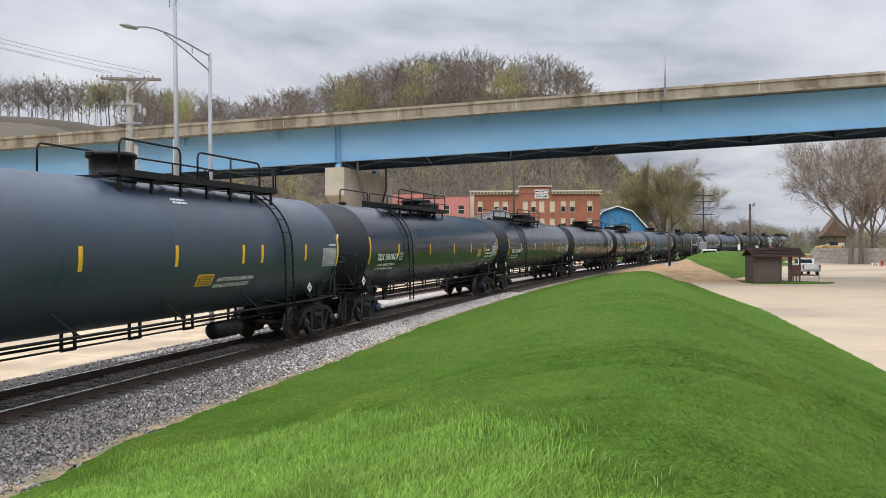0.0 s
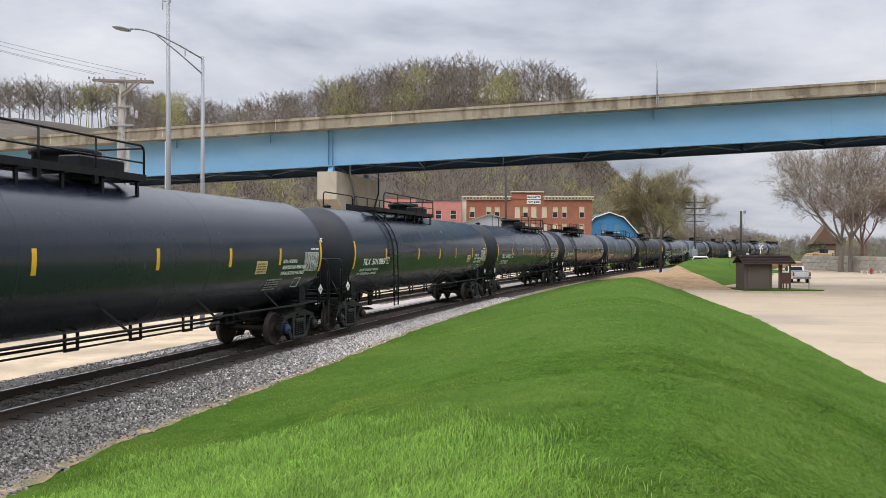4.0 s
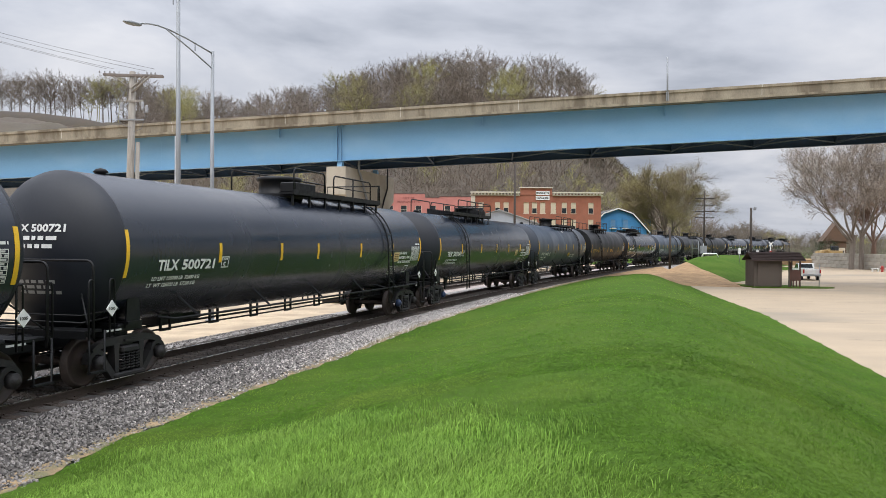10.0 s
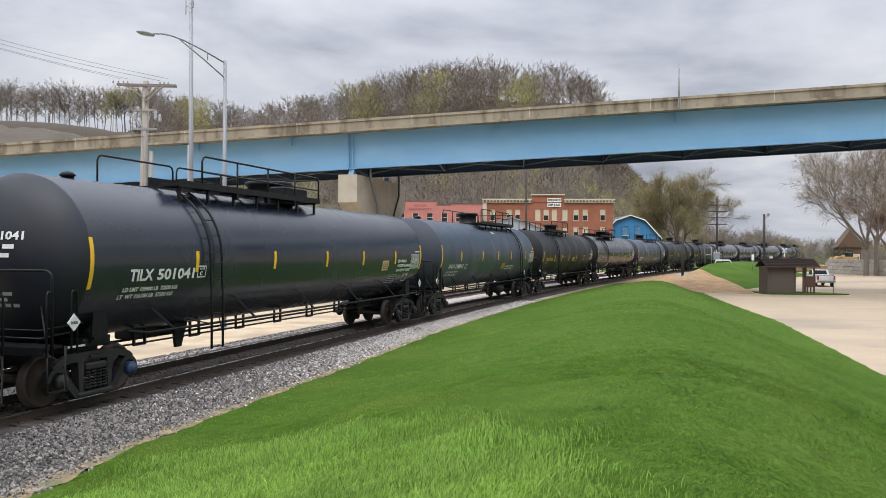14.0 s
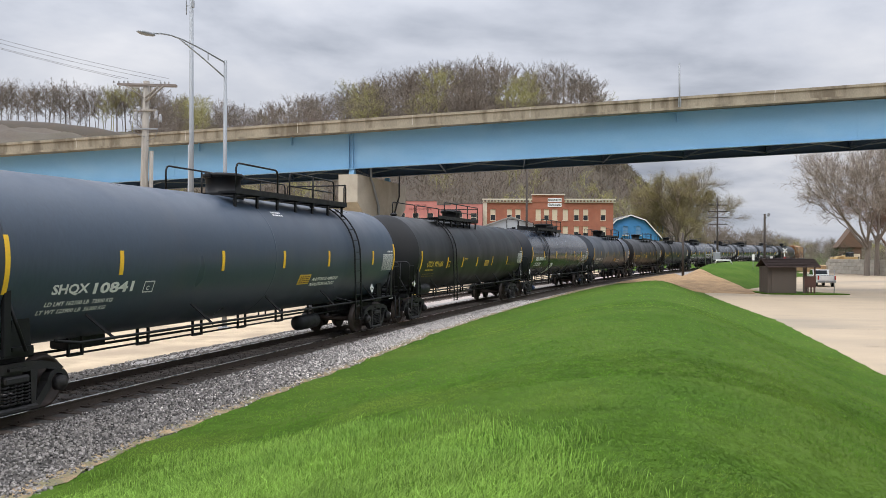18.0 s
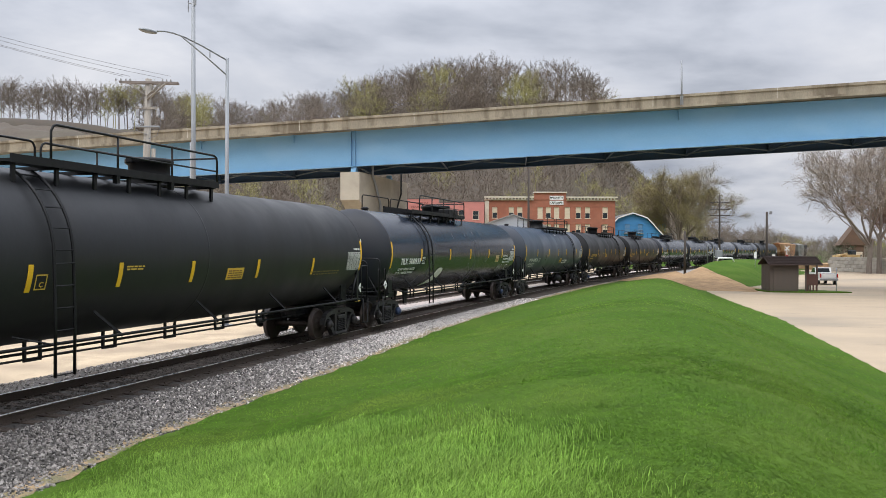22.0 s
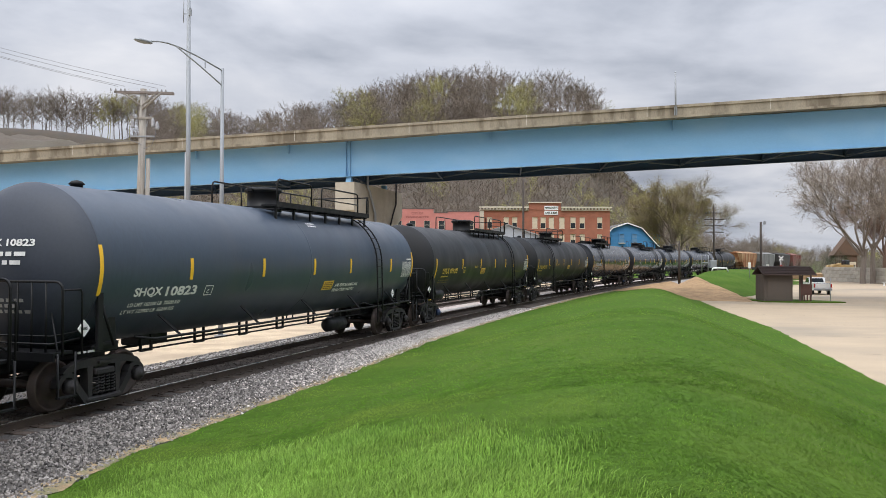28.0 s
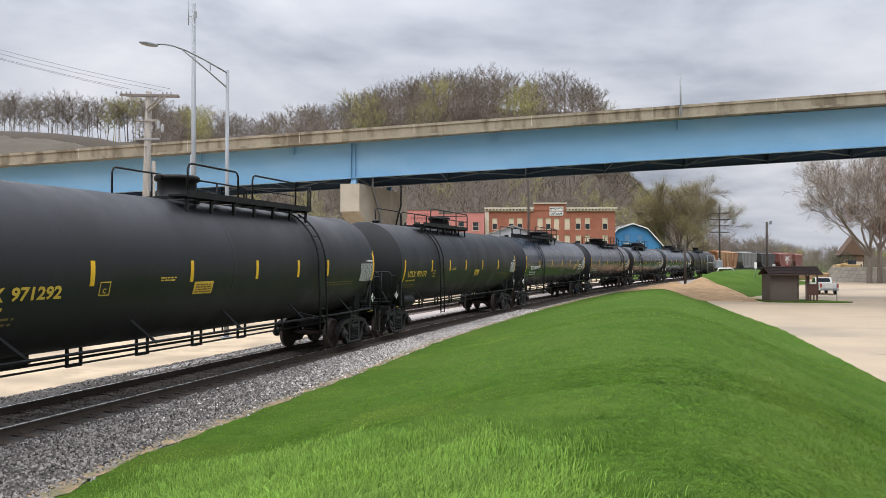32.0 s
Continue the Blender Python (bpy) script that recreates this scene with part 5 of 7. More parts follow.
CARS = []
OWN = {0: dict(stripes=(2.6, 5.5, 8.28, 10.92, 11.82, 14.24)),
       1: dict(stripes=(2.66, 6.22, 9.50, 12.28, 14.78), x0=0.68, x1=2.58, box=(2.80, 3.10, 2.12, 2.38), lead=0.15, weights=("160000 LB  72500 KG", "126000 LB  57200 KG")),
       2: dict(stripes=(2.80, 6.40, 9.22, 11.66, 14.60), x0=0.72, x1=2.72, box=(2.84, 3.14, 2.14, 2.39), ladder=3.47, note=13.75, weights=("159300 LB  71800 KG", "127700 LB  57900 KG")),
       3: dict(stripes=(3.16, 6.02, 8.18, 11.33, 14.23), note=14.42, x0=0.95, x1=2.95, box=(3.22, 3.52, 2.14, 2.39), weights=("159700 LB  72400 KG", "126300 LB  57200 KG")),
       4: dict(weights=("159900 LB  72500 KG", "126100 LB  57200 KG")),
       5: dict(stripes=(2.56, 5.86, 8.63, 11.24, 14.51), note=9.62, weights=("162100 LB  73500 KG", "123900 LB  56200 KG")),
       6: dict(stripes=(3.38, 5.46, 7.66, 10.28, 13.16), drop=0.26, note=8.97, x0=0.92, x1=2.78, box=(3.50, 3.74, 2.03, 2.28)),
       7: dict(stripes=(2.91, 6.33, 9.2, 12.2, 14.68), x0=0.88, x1=2.84, box=(3.02, 3.32, 2.14, 2.39), ladder=3.62, weights=("160200 LB  72600 KG", "125800 LB  57100 KG")),
       8: dict(stripes=(2.70, 5.65, 8.4, 10.84, 14.24), ladder=12.91, weights=("162100 LB  73500 KG", "123900 LB  56200 KG")),
       9: dict(stripes=(3.75, 6.62, 9.2, 11.28, 13.05), x0=1.10, x1=3.08, box=(3.95, 4.22, 2.08, 2.33))}


def build_train():
    names = [("S", "", 0, 0), ("T", "TILX 501013", 0, 1), ("T", "TILX 501085", 0, 0), ("T", "TILX 500721", 1, 0), ("T", "TILX 501041", 0, 1), ("S", "SHQX 10841", 0, 0), ("U", "UTLX 971163", 0, 0),
             ("T", "TILX 500933", 0, 1), ("S", "SHQX 10823", 0, 0), ("U", "UTLX 971292", 1, 1), ("U", "UTLX 971171", 0, 0), ("T", "TILX 501097", 0, 0), ("T", "", 1, 0), ("T", "", 0, 0), ("T", "", 1, 0), ("U", "", 0, 0)]
    s = 22.466 - LEN["S"]
    for i, (k, text, flip, blue) in enumerate(names):
        car, sets = tank_car(k, text, flip, blue, i, OWN.get(i))
        CARS.append((car, sets, s + LEN[k] / 2, LEN[k] / 2 - INSET))
        s += LEN[k] + GAP
    s += 2.6
    for i, (colour, paint) in enumerate(HOPPER_PAINT):
        car, sets = hopper_car(colour, paint or HOPPER_PAINT[3][1], i)
        CARS.append((car, sets, s + HOPPER / 2, HOPPER / 2 - 1.4))
        s += HOPPER + 1.5
    # paint splash on one flank, left by an overspill
    splash = Mk()
    car = CARS[7][0]
    x0 = -LEN["T"] / 2
    lev = [1.24 + 0.05 * k for k in range(15)]
    lft = np.interp(lev, [1.24, 1.34, 1.48, 1.57, 1.74, 1.90, 1.94], [4.28, 4.50, 4.76, 4.86, 4.94, 5.10, 5.30])
    rgt = np.interp(lev, [1.24, 1.28, 1.32, 1.42, 1.59, 1.76, 1.88, 1.94], [4.38, 4.66, 5.08, 5.38, 5.60, 5.72, 5.70, 5.56])
    vs = []
    for z, l, r in zip(lev, lft, rgt):
        vs += [(x0 + float(l), side_y(z, 0.012), z), (x0 + float(r), side_y(z, 0.012), z)]
    splash.add(vs, [(2 * k, 2 * k + 1, 2 * k + 3, 2 * k + 2) for k in range(len(lev) - 1)])
    part("paint_splash", splash, WHITE_INK, car, "white paint splash")


build_train()

# ---- bridge details ----
def bridge_u(x):
    return (x - B0.x) / BDIR.x


def bridge_details():
    girders = [o for o in BRIDGE.children if o.name.split(".")[0] == "girder"]
    near = girders[0]
    u_pier = bridge_u(-8.9)
    # bearing stiffeners over the pier, and thin ones between
    for du in (-0.22, 0.12):
        u = u_pier + du
        h = grade(u, *GIRDER_TOP) - grade(u, *GIRDER_FOOT)
        part("stiffener", Mk().box((0, 0, 0), (0.03, 0.26, h - 0.05), Matrix.Translation(on_bridge(u, 0.81, grade(u, *GIRDER_FOOT) + h / 2)) @ Matrix.Rotation(math.atan2(BDIR.y, BDIR.x), 4, "Z")), BLUE_STEEL, near)
    for x in (-27.0, -24.6, 5.6, 32.0):
        u = bridge_u(x)
        h = grade(u, *GIRDER_TOP) - grade(u, *GIRDER_FOOT)
        part("splice_plate", Mk().box((0, 0, 0), (0.75, 0.016, h - 0.14), Matrix.Translation(on_bridge(u, 0.932, grade(u, *GIRDER_FOOT) + h / 2)) @ Matrix.Rotation(math.atan2(BDIR.y, BDIR.x), 4, "Z")), BLUE_STEEL, near)
    for x in (-22.0, -14.0, 2.9, 17.6):
        u = bridge_u(x)
        part("deck_bracket", Mk().box((0, 0, 0), (0.07, 0.3, 0.75), Matrix.Translation(on_bridge(u, 0.74, grade(u, *GIRDER_TOP) - 0.4)) @ Matrix.Rotation(math.atan2(BDIR.y, BDIR.x), 4, "Z"), 0.01), BLUE_STEEL, near)
    # cross frames and wind bracing between the girders
    u = u_pier - 7.2 * 14
    k = 0
    while u < U1 - 7:
        zt, zb = grade(u, *GIRDER_TOP), grade(u, *GIRDER_FOOT)
        g = Mk()
        for a, b in (((1.0, zb + 0.15), (8.95, zb + 0.15)), ((1.0, zt - 0.2), (8.95, zt - 0.2)), ((1.0, zb + 0.2), (5.0, zt - 0.25)), ((8.95, zb + 0.2), (5.0, zt - 0.25))):
            g.tube([on_bridge(u, *a), on_bridge(u, *b)], 0.07, 4)
        g.box((0, 0, 0), (0.05, 0.22, zt - zb - 0.1), Matrix.Translation(on_bridge(u, 8.85, (zt + zb) / 2)))
        # frames and braces carry the underside's shade in their colour
        part("cross_frame", g, BLUE_SHADED, BRIDGE)
        zn = grade(u + 7.2, *GIRDER_FOOT)
        d = Mk().tube([on_bridge(u, 1.1, zb + 0.22), on_bridge(u + 7.2, 8.85, zn + 0.22)], 0.06, 4).tube([on_bridge(u, 8.85, zb + 0.32), on_bridge(u + 7.2, 1.1, zn + 0.32)], 0.06, 4)
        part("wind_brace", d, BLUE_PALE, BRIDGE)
        u += 7.2
        k += 1
    # joints in the parapet's face: light construction seams
    post = Mk().tube([on_bridge(bridge_u(17.65), -0.12, 13.95), on_bridge(bridge_u(17.62), -0.12, 17.7)], 0.07, 8)
    post.box(tuple(on_bridge(bridge_u(17.65), -0.10, 14.45)), (0.22, 0.14, 0.9), None, 0.01)
    tagged(new("bridge_post", post.mesh("bridge_post", GALV)), "plain galvanised post bolted to the bridge parapet", "post")


# bracing blue held darker than the outer face, for underside shade
BLUE_PALE = material("shaded_pale_blue_bracing", (0.10, 0.135, 0.165), 0.6, 0.2, 0.15, 2, 20, 0.05)
bridge_details()


def pier(x, y, seed):
    """A hammerhead pier that stands askew to the bridge, along the tracks."""
    ax = radians(15.5)
    m = Matrix.Translation((x, y, 0)) @ Matrix.Rotation(math.pi / 2 - ax, 4, "Z")
    u = bridge_u(x)
    top = grade(u, *GIRDER_FOOT) - 0.55
    p = thing("bridge_pier", "pale concrete hammerhead bridge pier", "pier", m, "piers of the bridge")
    cap = Mk().prism([(-0.4, top), (-0.4, top - 2.3), (2.6, top - 4.3), (8.4, top - 4.3), (11.6, top - 2.3), (11.6, top)][::-1], -0.85, 0.85)
    part("cap", cap, PIER, p)
    part("stem", Mk().box((5.5, 0, (top - 4.3 - 0.9) / 2), (5.8, 1.7, top - 4.3 + 0.9), None, 0.05), PIER, p)
    for q in (0.55, 8.9):
        part("bearing", Mk().prism([(q - 0.32, top), (q + 0.32, top), (q + 0.12, top + 0.52), (q - 0.12, top + 0.52)], -0.22, 0.22), BLUE_STEEL, p, "sky blue bearing shoe")
    pipe = Mk().tube([(2.2, -1.0, top + 1.3), (2.2, -1.0, top - 0.2), (2.6, -1.0, top - 0.5), (4.0, -1.0, top - 2.4), (4.6, -1.0, -0.4)], 0.11, 8)
    part("drain_pipe", pipe, GALV, p, "grey steel drain pipe")
    pipe2 = Mk().tube([(9.4, -1.0, top + 1.0), (9.4, -1.0, top - 1.2), (8.6, -1.0, top - 2.2), (7.4, -1.0, top - 4.0), (7.4, -1.0, -0.4)], 0.08, 8)
    part("drain_pipe", pipe2, BLACK, p, "dark drain pipe")
    return p


pier(-8.95, 66.5, 1)
pier(-58.9, 69.5, 2)
pier(45.5, 62.0, 3)

# ---- poles ----
def pole_mesh(x, y, z0, z1, r0, r1, lean=0.0):
    return Mk().tube([(x, y, z0), (x + lean * 0.5, y, (z0 + z1) / 2), (x + lean, y, z1)], r0, 12, True, r1)


def street_lamp():
    x, y = -9.33, 32.0
    lamp = thing("street_lamp", "galvanised street lamp with a long truss arm", "street lamp", pose(x, y, YARD_Z))
    zj, zl = 10.23 - YARD_Z, 9.62 - YARD_Z
    part("pole", Mk().tube([(0, 0, 0), (0, 0, zj + 0.1)], 0.10, 14, True, 0.065), GALV, lamp)
    part("base_plate", Mk().box((0, 0, 0.02), (0.4, 0.4, 0.05)), GALV, lamp)
    tip = Vector((-2.25, -3.0, 0))
    top = [Vector((0, 0, zj)), tip * 0.30 + Vector((0, 0, zj + 0.33)), tip * 0.52 + Vector((0, 0, zj + 0.52)), tip * 0.66 + Vector((0, 0, zj + 0.575)), tip * 0.76 + Vector((0, 0, zj + 0.56)), tip * 0.88 + Vector((0, 0, zj + 0.47))]
    part("arm", Mk().tube(top, 0.032, 8), GALV, lamp)
    part("lower_arm", Mk().tube([Vector((0, 0, zl)), tip * 0.28 + Vector((0, 0, zj - 0.02)), tip * 0.56 + Vector((0, 0, zj + 0.52))], 0.028, 8), GALV, lamp)
    part("strut", Mk().tube([tip * 0.22 + Vector((0, 0, zj + 0.28)), tip * 0.22 + Vector((0, 0, zj - 0.05))], 0.02, 6), GALV, lamp)
    d = tip.normalized()
    ang = math.atan2(d.y, d.x)
    head = Mk().lathe([(0.03, -0.36), (0.10, -0.30), (0.15, -0.05), (0.14, 0.2), (0.06, 0.36), (0.02, 0.38)], 14, Matrix.Translation(tip * 0.935 + Vector((0, 0, zj + 0.43))) @ Matrix.Rotation(ang, 4, "Z") @ Matrix.Rotation(math.pi / 2, 4, "Y") @ Matrix.Diagonal((0.55, 1, 1, 1)))
    part("lamp_head", head, GALV, lamp, "grey cobra-head luminaire")


street_lamp()


def tall_mast():
    m = thing("steel_mast", "tall galvanised steel mast with antennas", "mast", pose(-12.0, 36.0, YARD_Z))
    h = 14.35 - YARD_Z
    part("pole", Mk().tube([(0, 0, 0), (-0.05, 0, h)], 0.12, 14, True, 0.085), GALV, m)
    part("antenna", Mk().tube([(-0.28, 0, h - 1.0), (-0.28, 0, h + 0.3)], 0.02, 6).tube([(-0.28, 0, h - 0.6), (0, 0, h - 0.6)], 0.02, 6).tube([(-0.28, 0, h + 0.28), (-0.48, 0, h + 0.34)], 0.02, 6).box((0.06, -0.1, h - 0.55), (0.1, 0.08, 0.3)), GALV, m)
    part("base_plate", Mk().box((0, 0, 0.02), (0.5, 0.5, 0.05)), GALV, m)
    t = thing("steel_post", "short plain galvanised steel post", "post", pose(-12.45, 37.0, YARD_Z), geo=Mk().tube([(0, 0, 0), (0, 0, 7.6 - YARD_Z)], 0.07, 12), mat=GALV)


tall_mast()
WIRE = material("weathered_wire", (0.16, 0.16, 0.17), 0.6, 0.5, 0.1, 5, 40, 0.0)
PORCELAIN = material("grey_porcelain", (0.30, 0.30, 0.31), 0.3, 0, 0.05, 5, 40, 0.0)


def utility_pole():
    x, y = -15.45, 39.0
    p = thing("utility_pole", "weathered wooden utility pole with a crossarm and insulators", "utility pole", pose(x, y, YARD_Z))
    h = 10.97 - YARD_Z
    part("pole", Mk().tube([(-0.03, 0, 0), (0.2, 0, h)], 0.22, 14, True, 0.15), WOODPOLE, p)
    part("pole_stub", Mk().tube([(0.28, 0.1, 0), (0.42, 0.1, h - 3.4)], 0.13, 10, True, 0.10), WOODPOLE, p, "second pole strapped alongside")
    part("crossarm", Mk().box((0.04, -0.16, h - 0.20), (2.90, 0.09, 0.115), pose(0, 0, 0, 0, 1.2, 0), 0.01).box((0.12, 0.16, h - 0.18), (2.60, 0.09, 0.11), pose(0, 0, 0, 0, 1.2, 0), 0.01), ARMWOOD, p)
    part("brace", Mk().tube([(1.15, -0.16, h - 0.2), (0.22, -0.2, h - 1.05)], 0.05, 6).tube([(0.9, -0.16, h - 0.2), (0.22, -0.2, h - 0.85)], 0.04, 6).tube([(-0.75, -0.16, h - 0.2), (0.15, -0.2, h - 0.85)], 0.03, 6), WOODPOLE, p)
    ins = Mk().lathe([(0.045, 0), (0.06, 0.03), (0.035, 0.06), (0.06, 0.09), (0.03, 0.13), (0.02, 0.16)], 10).mesh("insulator", PORCELAIN)
    for dx in (-1.55, -1.3, -1.05, -0.85, 0.75, 0.95, 1.15):
        part("insulator", ins, None, p, "", pose(0.2 + dx, -0.16, h - 0.145 - 0.021 * dx, 0, 0, 0) @ Matrix.Scale(0.8, 4))
    part("crossarm", Mk().box((0.18, -0.14, h - 1.45), (1.15, 0.09, 0.10), None, 0.01), WOODPOLE, p)
    part("crossarm", Mk().box((0.2, -0.14, h - 2.35), (1.2, 0.07, 0.08), None, 0.01), GALV, p, "steel equipment arm")
    for dx, z, hh in ((-0.45, 1.75, 0.4), (0.55, 1.7, 0.42), (0.75, 1.85, 0.36), (-0.3, 1.4, 0.2)):
        part("arrester", Mk().lathe([(0.02, 0), (0.08, 0.02), (0.09, hh * 0.3), (0.07, hh * 0.35), (0.09, hh * 0.6), (0.06, hh), (0.02, hh + 0.05)], 10, pose(0.18 + dx, -0.14, h - z - hh * 0.5)), PORCELAIN, p, "grey porcelain arrester")
    part("jumper", Mk().tube([(-0.4, -0.15, h - 1.5), (-0.55, -0.2, h - 2.0), (-0.3, -0.2, h - 2.55), (0.2, -0.2, h - 2.75)], 0.014, 5).tube([(0.75, -0.15, h - 1.6), (0.9, -0.2, h - 2.2), (0.7, -0.2, h - 2.8), (0.3, -0.2, h - 2.95)], 0.014, 5), WIRE, p)
    # the lines that run off over the yard
    for k, (dx, z0) in enumerate(((-1.2, 0.1), (-0.85, 0.1), (1.15, 0.1), (0.75, 0.0))):
        a = Vector((x + 0.2 + dx, y - 0.16, YARD_Z + h + z0))
        b = Vector((-44.0 + k * 1.3, 30.0 - k * 0.9, 20.4 - 0.55 * k))
        pts = [a.lerp(b, q) - Vector((0, 0, 1.1 * 4 * q * (1 - q))) for q in [i / 14 for i in range(15)]]
        tagged(new("power_line", Mk().tube(pts, 0.009, 4).mesh("power_line", WIRE)), "thin dark overhead power line", "wire", "lines on the utility pole")
    far = thing("utility_pole", "weathered wooden utility pole carrying the lines on", "utility pole", pose(-43.0, 28.8, YARD_Z))
    part("pole", Mk().tube([(0, 0, 0), (0, 0, 21.2)], 0.22, 12, True, 0.14), WOODPOLE, far)
    part("crossarm", Mk().box((0, 0, 20.6), (2.95, 0.12, 0.15), pose(0, 0, 0, 0, 0, -35), 0.01), WOODPOLE, far)


utility_pole()


def telegraph_pole(x, y, z0, z1, arms, width, mat, label):
    p = thing("telegraph_pole", label, "utility pole", pose(x, y, z0))
    h = z1 - z0
    part("pole", Mk().tube([(0, 0, 0), (0, 0, h)], 0.17, 10, True, 0.12), mat, p)
    ins = once("tele_ins", lambda: Mk().lathe([(0.05, 0), (0.07, 0.06), (0.04, 0.14), (0.02, 0.18)], 8).mesh("insulator", PORCELAIN))
    for i in range(arms):
        z = h - 1.15 - i * 0.95
        part("crossarm", Mk().box((0, -0.14, z), (width, 0.10, 0.12)), mat, p)
        for k in range(6):
            part("insulator", ins, None, p, "", pose((k - 2.5) * width / 6.2, -0.14, z + 0.06))
    return p


telegraph_pole(38.7, 120.0, -0.5, 10.8, 4, 2.9, DARKPOLE, "dark wooden pole with four old telegraph crossarms")
telegraph_pole(28.0, 100.0, -0.6, 5.0, 0, 1, DARKPOLE, "short dark wooden post beside the track")
telegraph_pole(8.62, 100.0, YARD_Z, 12.6, 0, 1.6, DARKPOLE, "dark wooden pole under the bridge")


def flood_pole():
    p = thing("flood_light_pole", "dark pole with a floodlight beside the lot", "light pole", pose(32.35, 85.0, LOT_Z - 0.05))
    h = 6.75 - LOT_Z
    part("pole", Mk().tube([(0, 0, 0), (0, 0, h)], 0.13, 10, True, 0.11), DARKPOLE, p)
    part("floodlight", Mk().box((0, 0, 0), (0.26, 0.24, 0.36), pose(0.36, -0.1, h - 0.08, 0, 14, 0), 0.05).tube([(0, 0, h - 0.4), (0.3, -0.05, h - 0.3)], 0.03, 6), GALV, p, "grey floodlight head")
    part("meter_box", Mk().box((0.02, -0.17, 2.6), (0.26, 0.16, 0.5), None, 0.02), GALV, p)


flood_pole()

# ---- the town behind the tracks ----
BRICK = material("red_brick_wall", (0.34, 0.125, 0.078), 0.9, 0, 0.12, 1.2, 14, 0.2, (0.27, 0.085, 0.05), 0.4, 0.6)
PINK = material("pink_painted_brick", (0.52, 0.20, 0.175), 0.9, 0, 0.08, 1.0, 14, 0.2, (0.42, 0.15, 0.13), 0.4, 0.5)
TRIM = material("cream_trim_paint", (0.62, 0.55, 0.44), 0.7, 0, 0.08, 2, 20, 0.1)
BLIND = material("cream_window_blind", (0.60, 0.50, 0.37), 0.8, 0, 0.06, 2, 20, 0.05)
WHITE = material("white_paint", (0.78, 0.78, 0.76), 0.6, 0, 0.06, 2, 20, 0.05)
ROOF_DARK = material("dark_roofing", (0.10, 0.095, 0.09), 0.9, 0, 0.2, 2, 20, 0.2)
BLUE_WALL = material("bright_blue_siding", (0.055, 0.23, 0.46), 0.7, 0, 0.07, 0.8, 12, 0.1, stretch=(0.2, 0.2, 3))
METAL_WALL = material("pale_ribbed_metal", (0.46, 0.50, 0.55), 0.5, 0.3, 0.06, 0.6, 12, 0.05)
PALE_GLASS = material("pale_curtained_glass", (0.14, 0.27, 0.42), 0.15, 0, 0.1, 2, 10, 0.0)
GLASS = material("dark_window_glass", (0.025, 0.03, 0.035), 0.08, 0.0, 0.1, 2, 10, 0.0, spec=0.8)


def window(x, y, z0, w, h, parent, blind=0.55, frame=None, glass=None):
    """A sash window: frame, sill, pane, and a blind drawn part of the way down."""
    frame = frame or TRIM
    wi = part("window", Mk().box((0, 0.10, h / 2), (w + 0.06, 0.03, h + 0.06)), frame, parent, "", pose(x, y, z0))
    part("pane", once(("pane", w, h), lambda: Mk().box((0, 0.055, h / 2), (w, 0.03, h)).mesh("pane", glass or GLASS)), None, wi)
    g = Mk()
    for xx in (-w / 2 - 0.05, w / 2 + 0.05):
        g.box((xx, 0.02, h / 2), (0.12, 0.16, h + 0.2))
    g.box((0, 0.02, h + 0.06), (w + 0.24, 0.18, 0.16)).box((0, 0.03, h * 0.5), (w, 0.06, 0.07))
    part("frame", g, frame, wi)
    part("sill", once(("sill", w), lambda: Mk().box((0, -0.04, -0.09), (w + 0.3, 0.26, 0.12)).mesh("sill", TRIM)), None, wi)
    if blind:
        part("blind", Mk().box((0, 0.028, h - h * blind / 2), (w - 0.04, 0.015, h * blind)), BLIND, wi)
    return wi


def wall_with_holes(x0, x1, z0, z1, holes, y, thick, mat):
    """A wall facing -y, opened where the holes (x, z, w, h) are."""
    xs = sorted({x0, x1, *[h[0] - h[2] / 2 for h in holes], *[h[0] + h[2] / 2 for h in holes]})
    zs = sorted({z0, z1, *[h[1] for h in holes], *[h[1] + h[3] for h in holes]})
    g = Mk()
    for i in range(len(xs) - 1):
        run = None
        for k in range(len(zs) - 1):
            cx, cz = (xs[i] + xs[i + 1]) / 2, (zs[k] + zs[k + 1]) / 2
            hole = any(abs(cx - h[0]) < h[2] / 2 and h[1] < cz < h[1] + h[3] for h in holes)
            if hole:
                if run is not None:
                    g.box((cx, y + thick / 2, (run + zs[k]) / 2), (xs[i + 1] - xs[i], thick, zs[k] - run))
                run = None
            elif run is None:
                run = zs[k]
        if run is not None:
            g.box(((xs[i] + xs[i + 1]) / 2, y + thick / 2, (run + zs[-1]) / 2), (xs[i + 1] - xs[i], thick, zs[-1] - run))
    return g


def sign_text(text, x, y, z, w, h, mat, parent):
    flat, faces = lettering(text, w, h, mat)
    return part("lettering", Mk().add([(px + x, y, pz + z) for px, _, pz in flat], faces), mat, parent, "dark sign lettering")


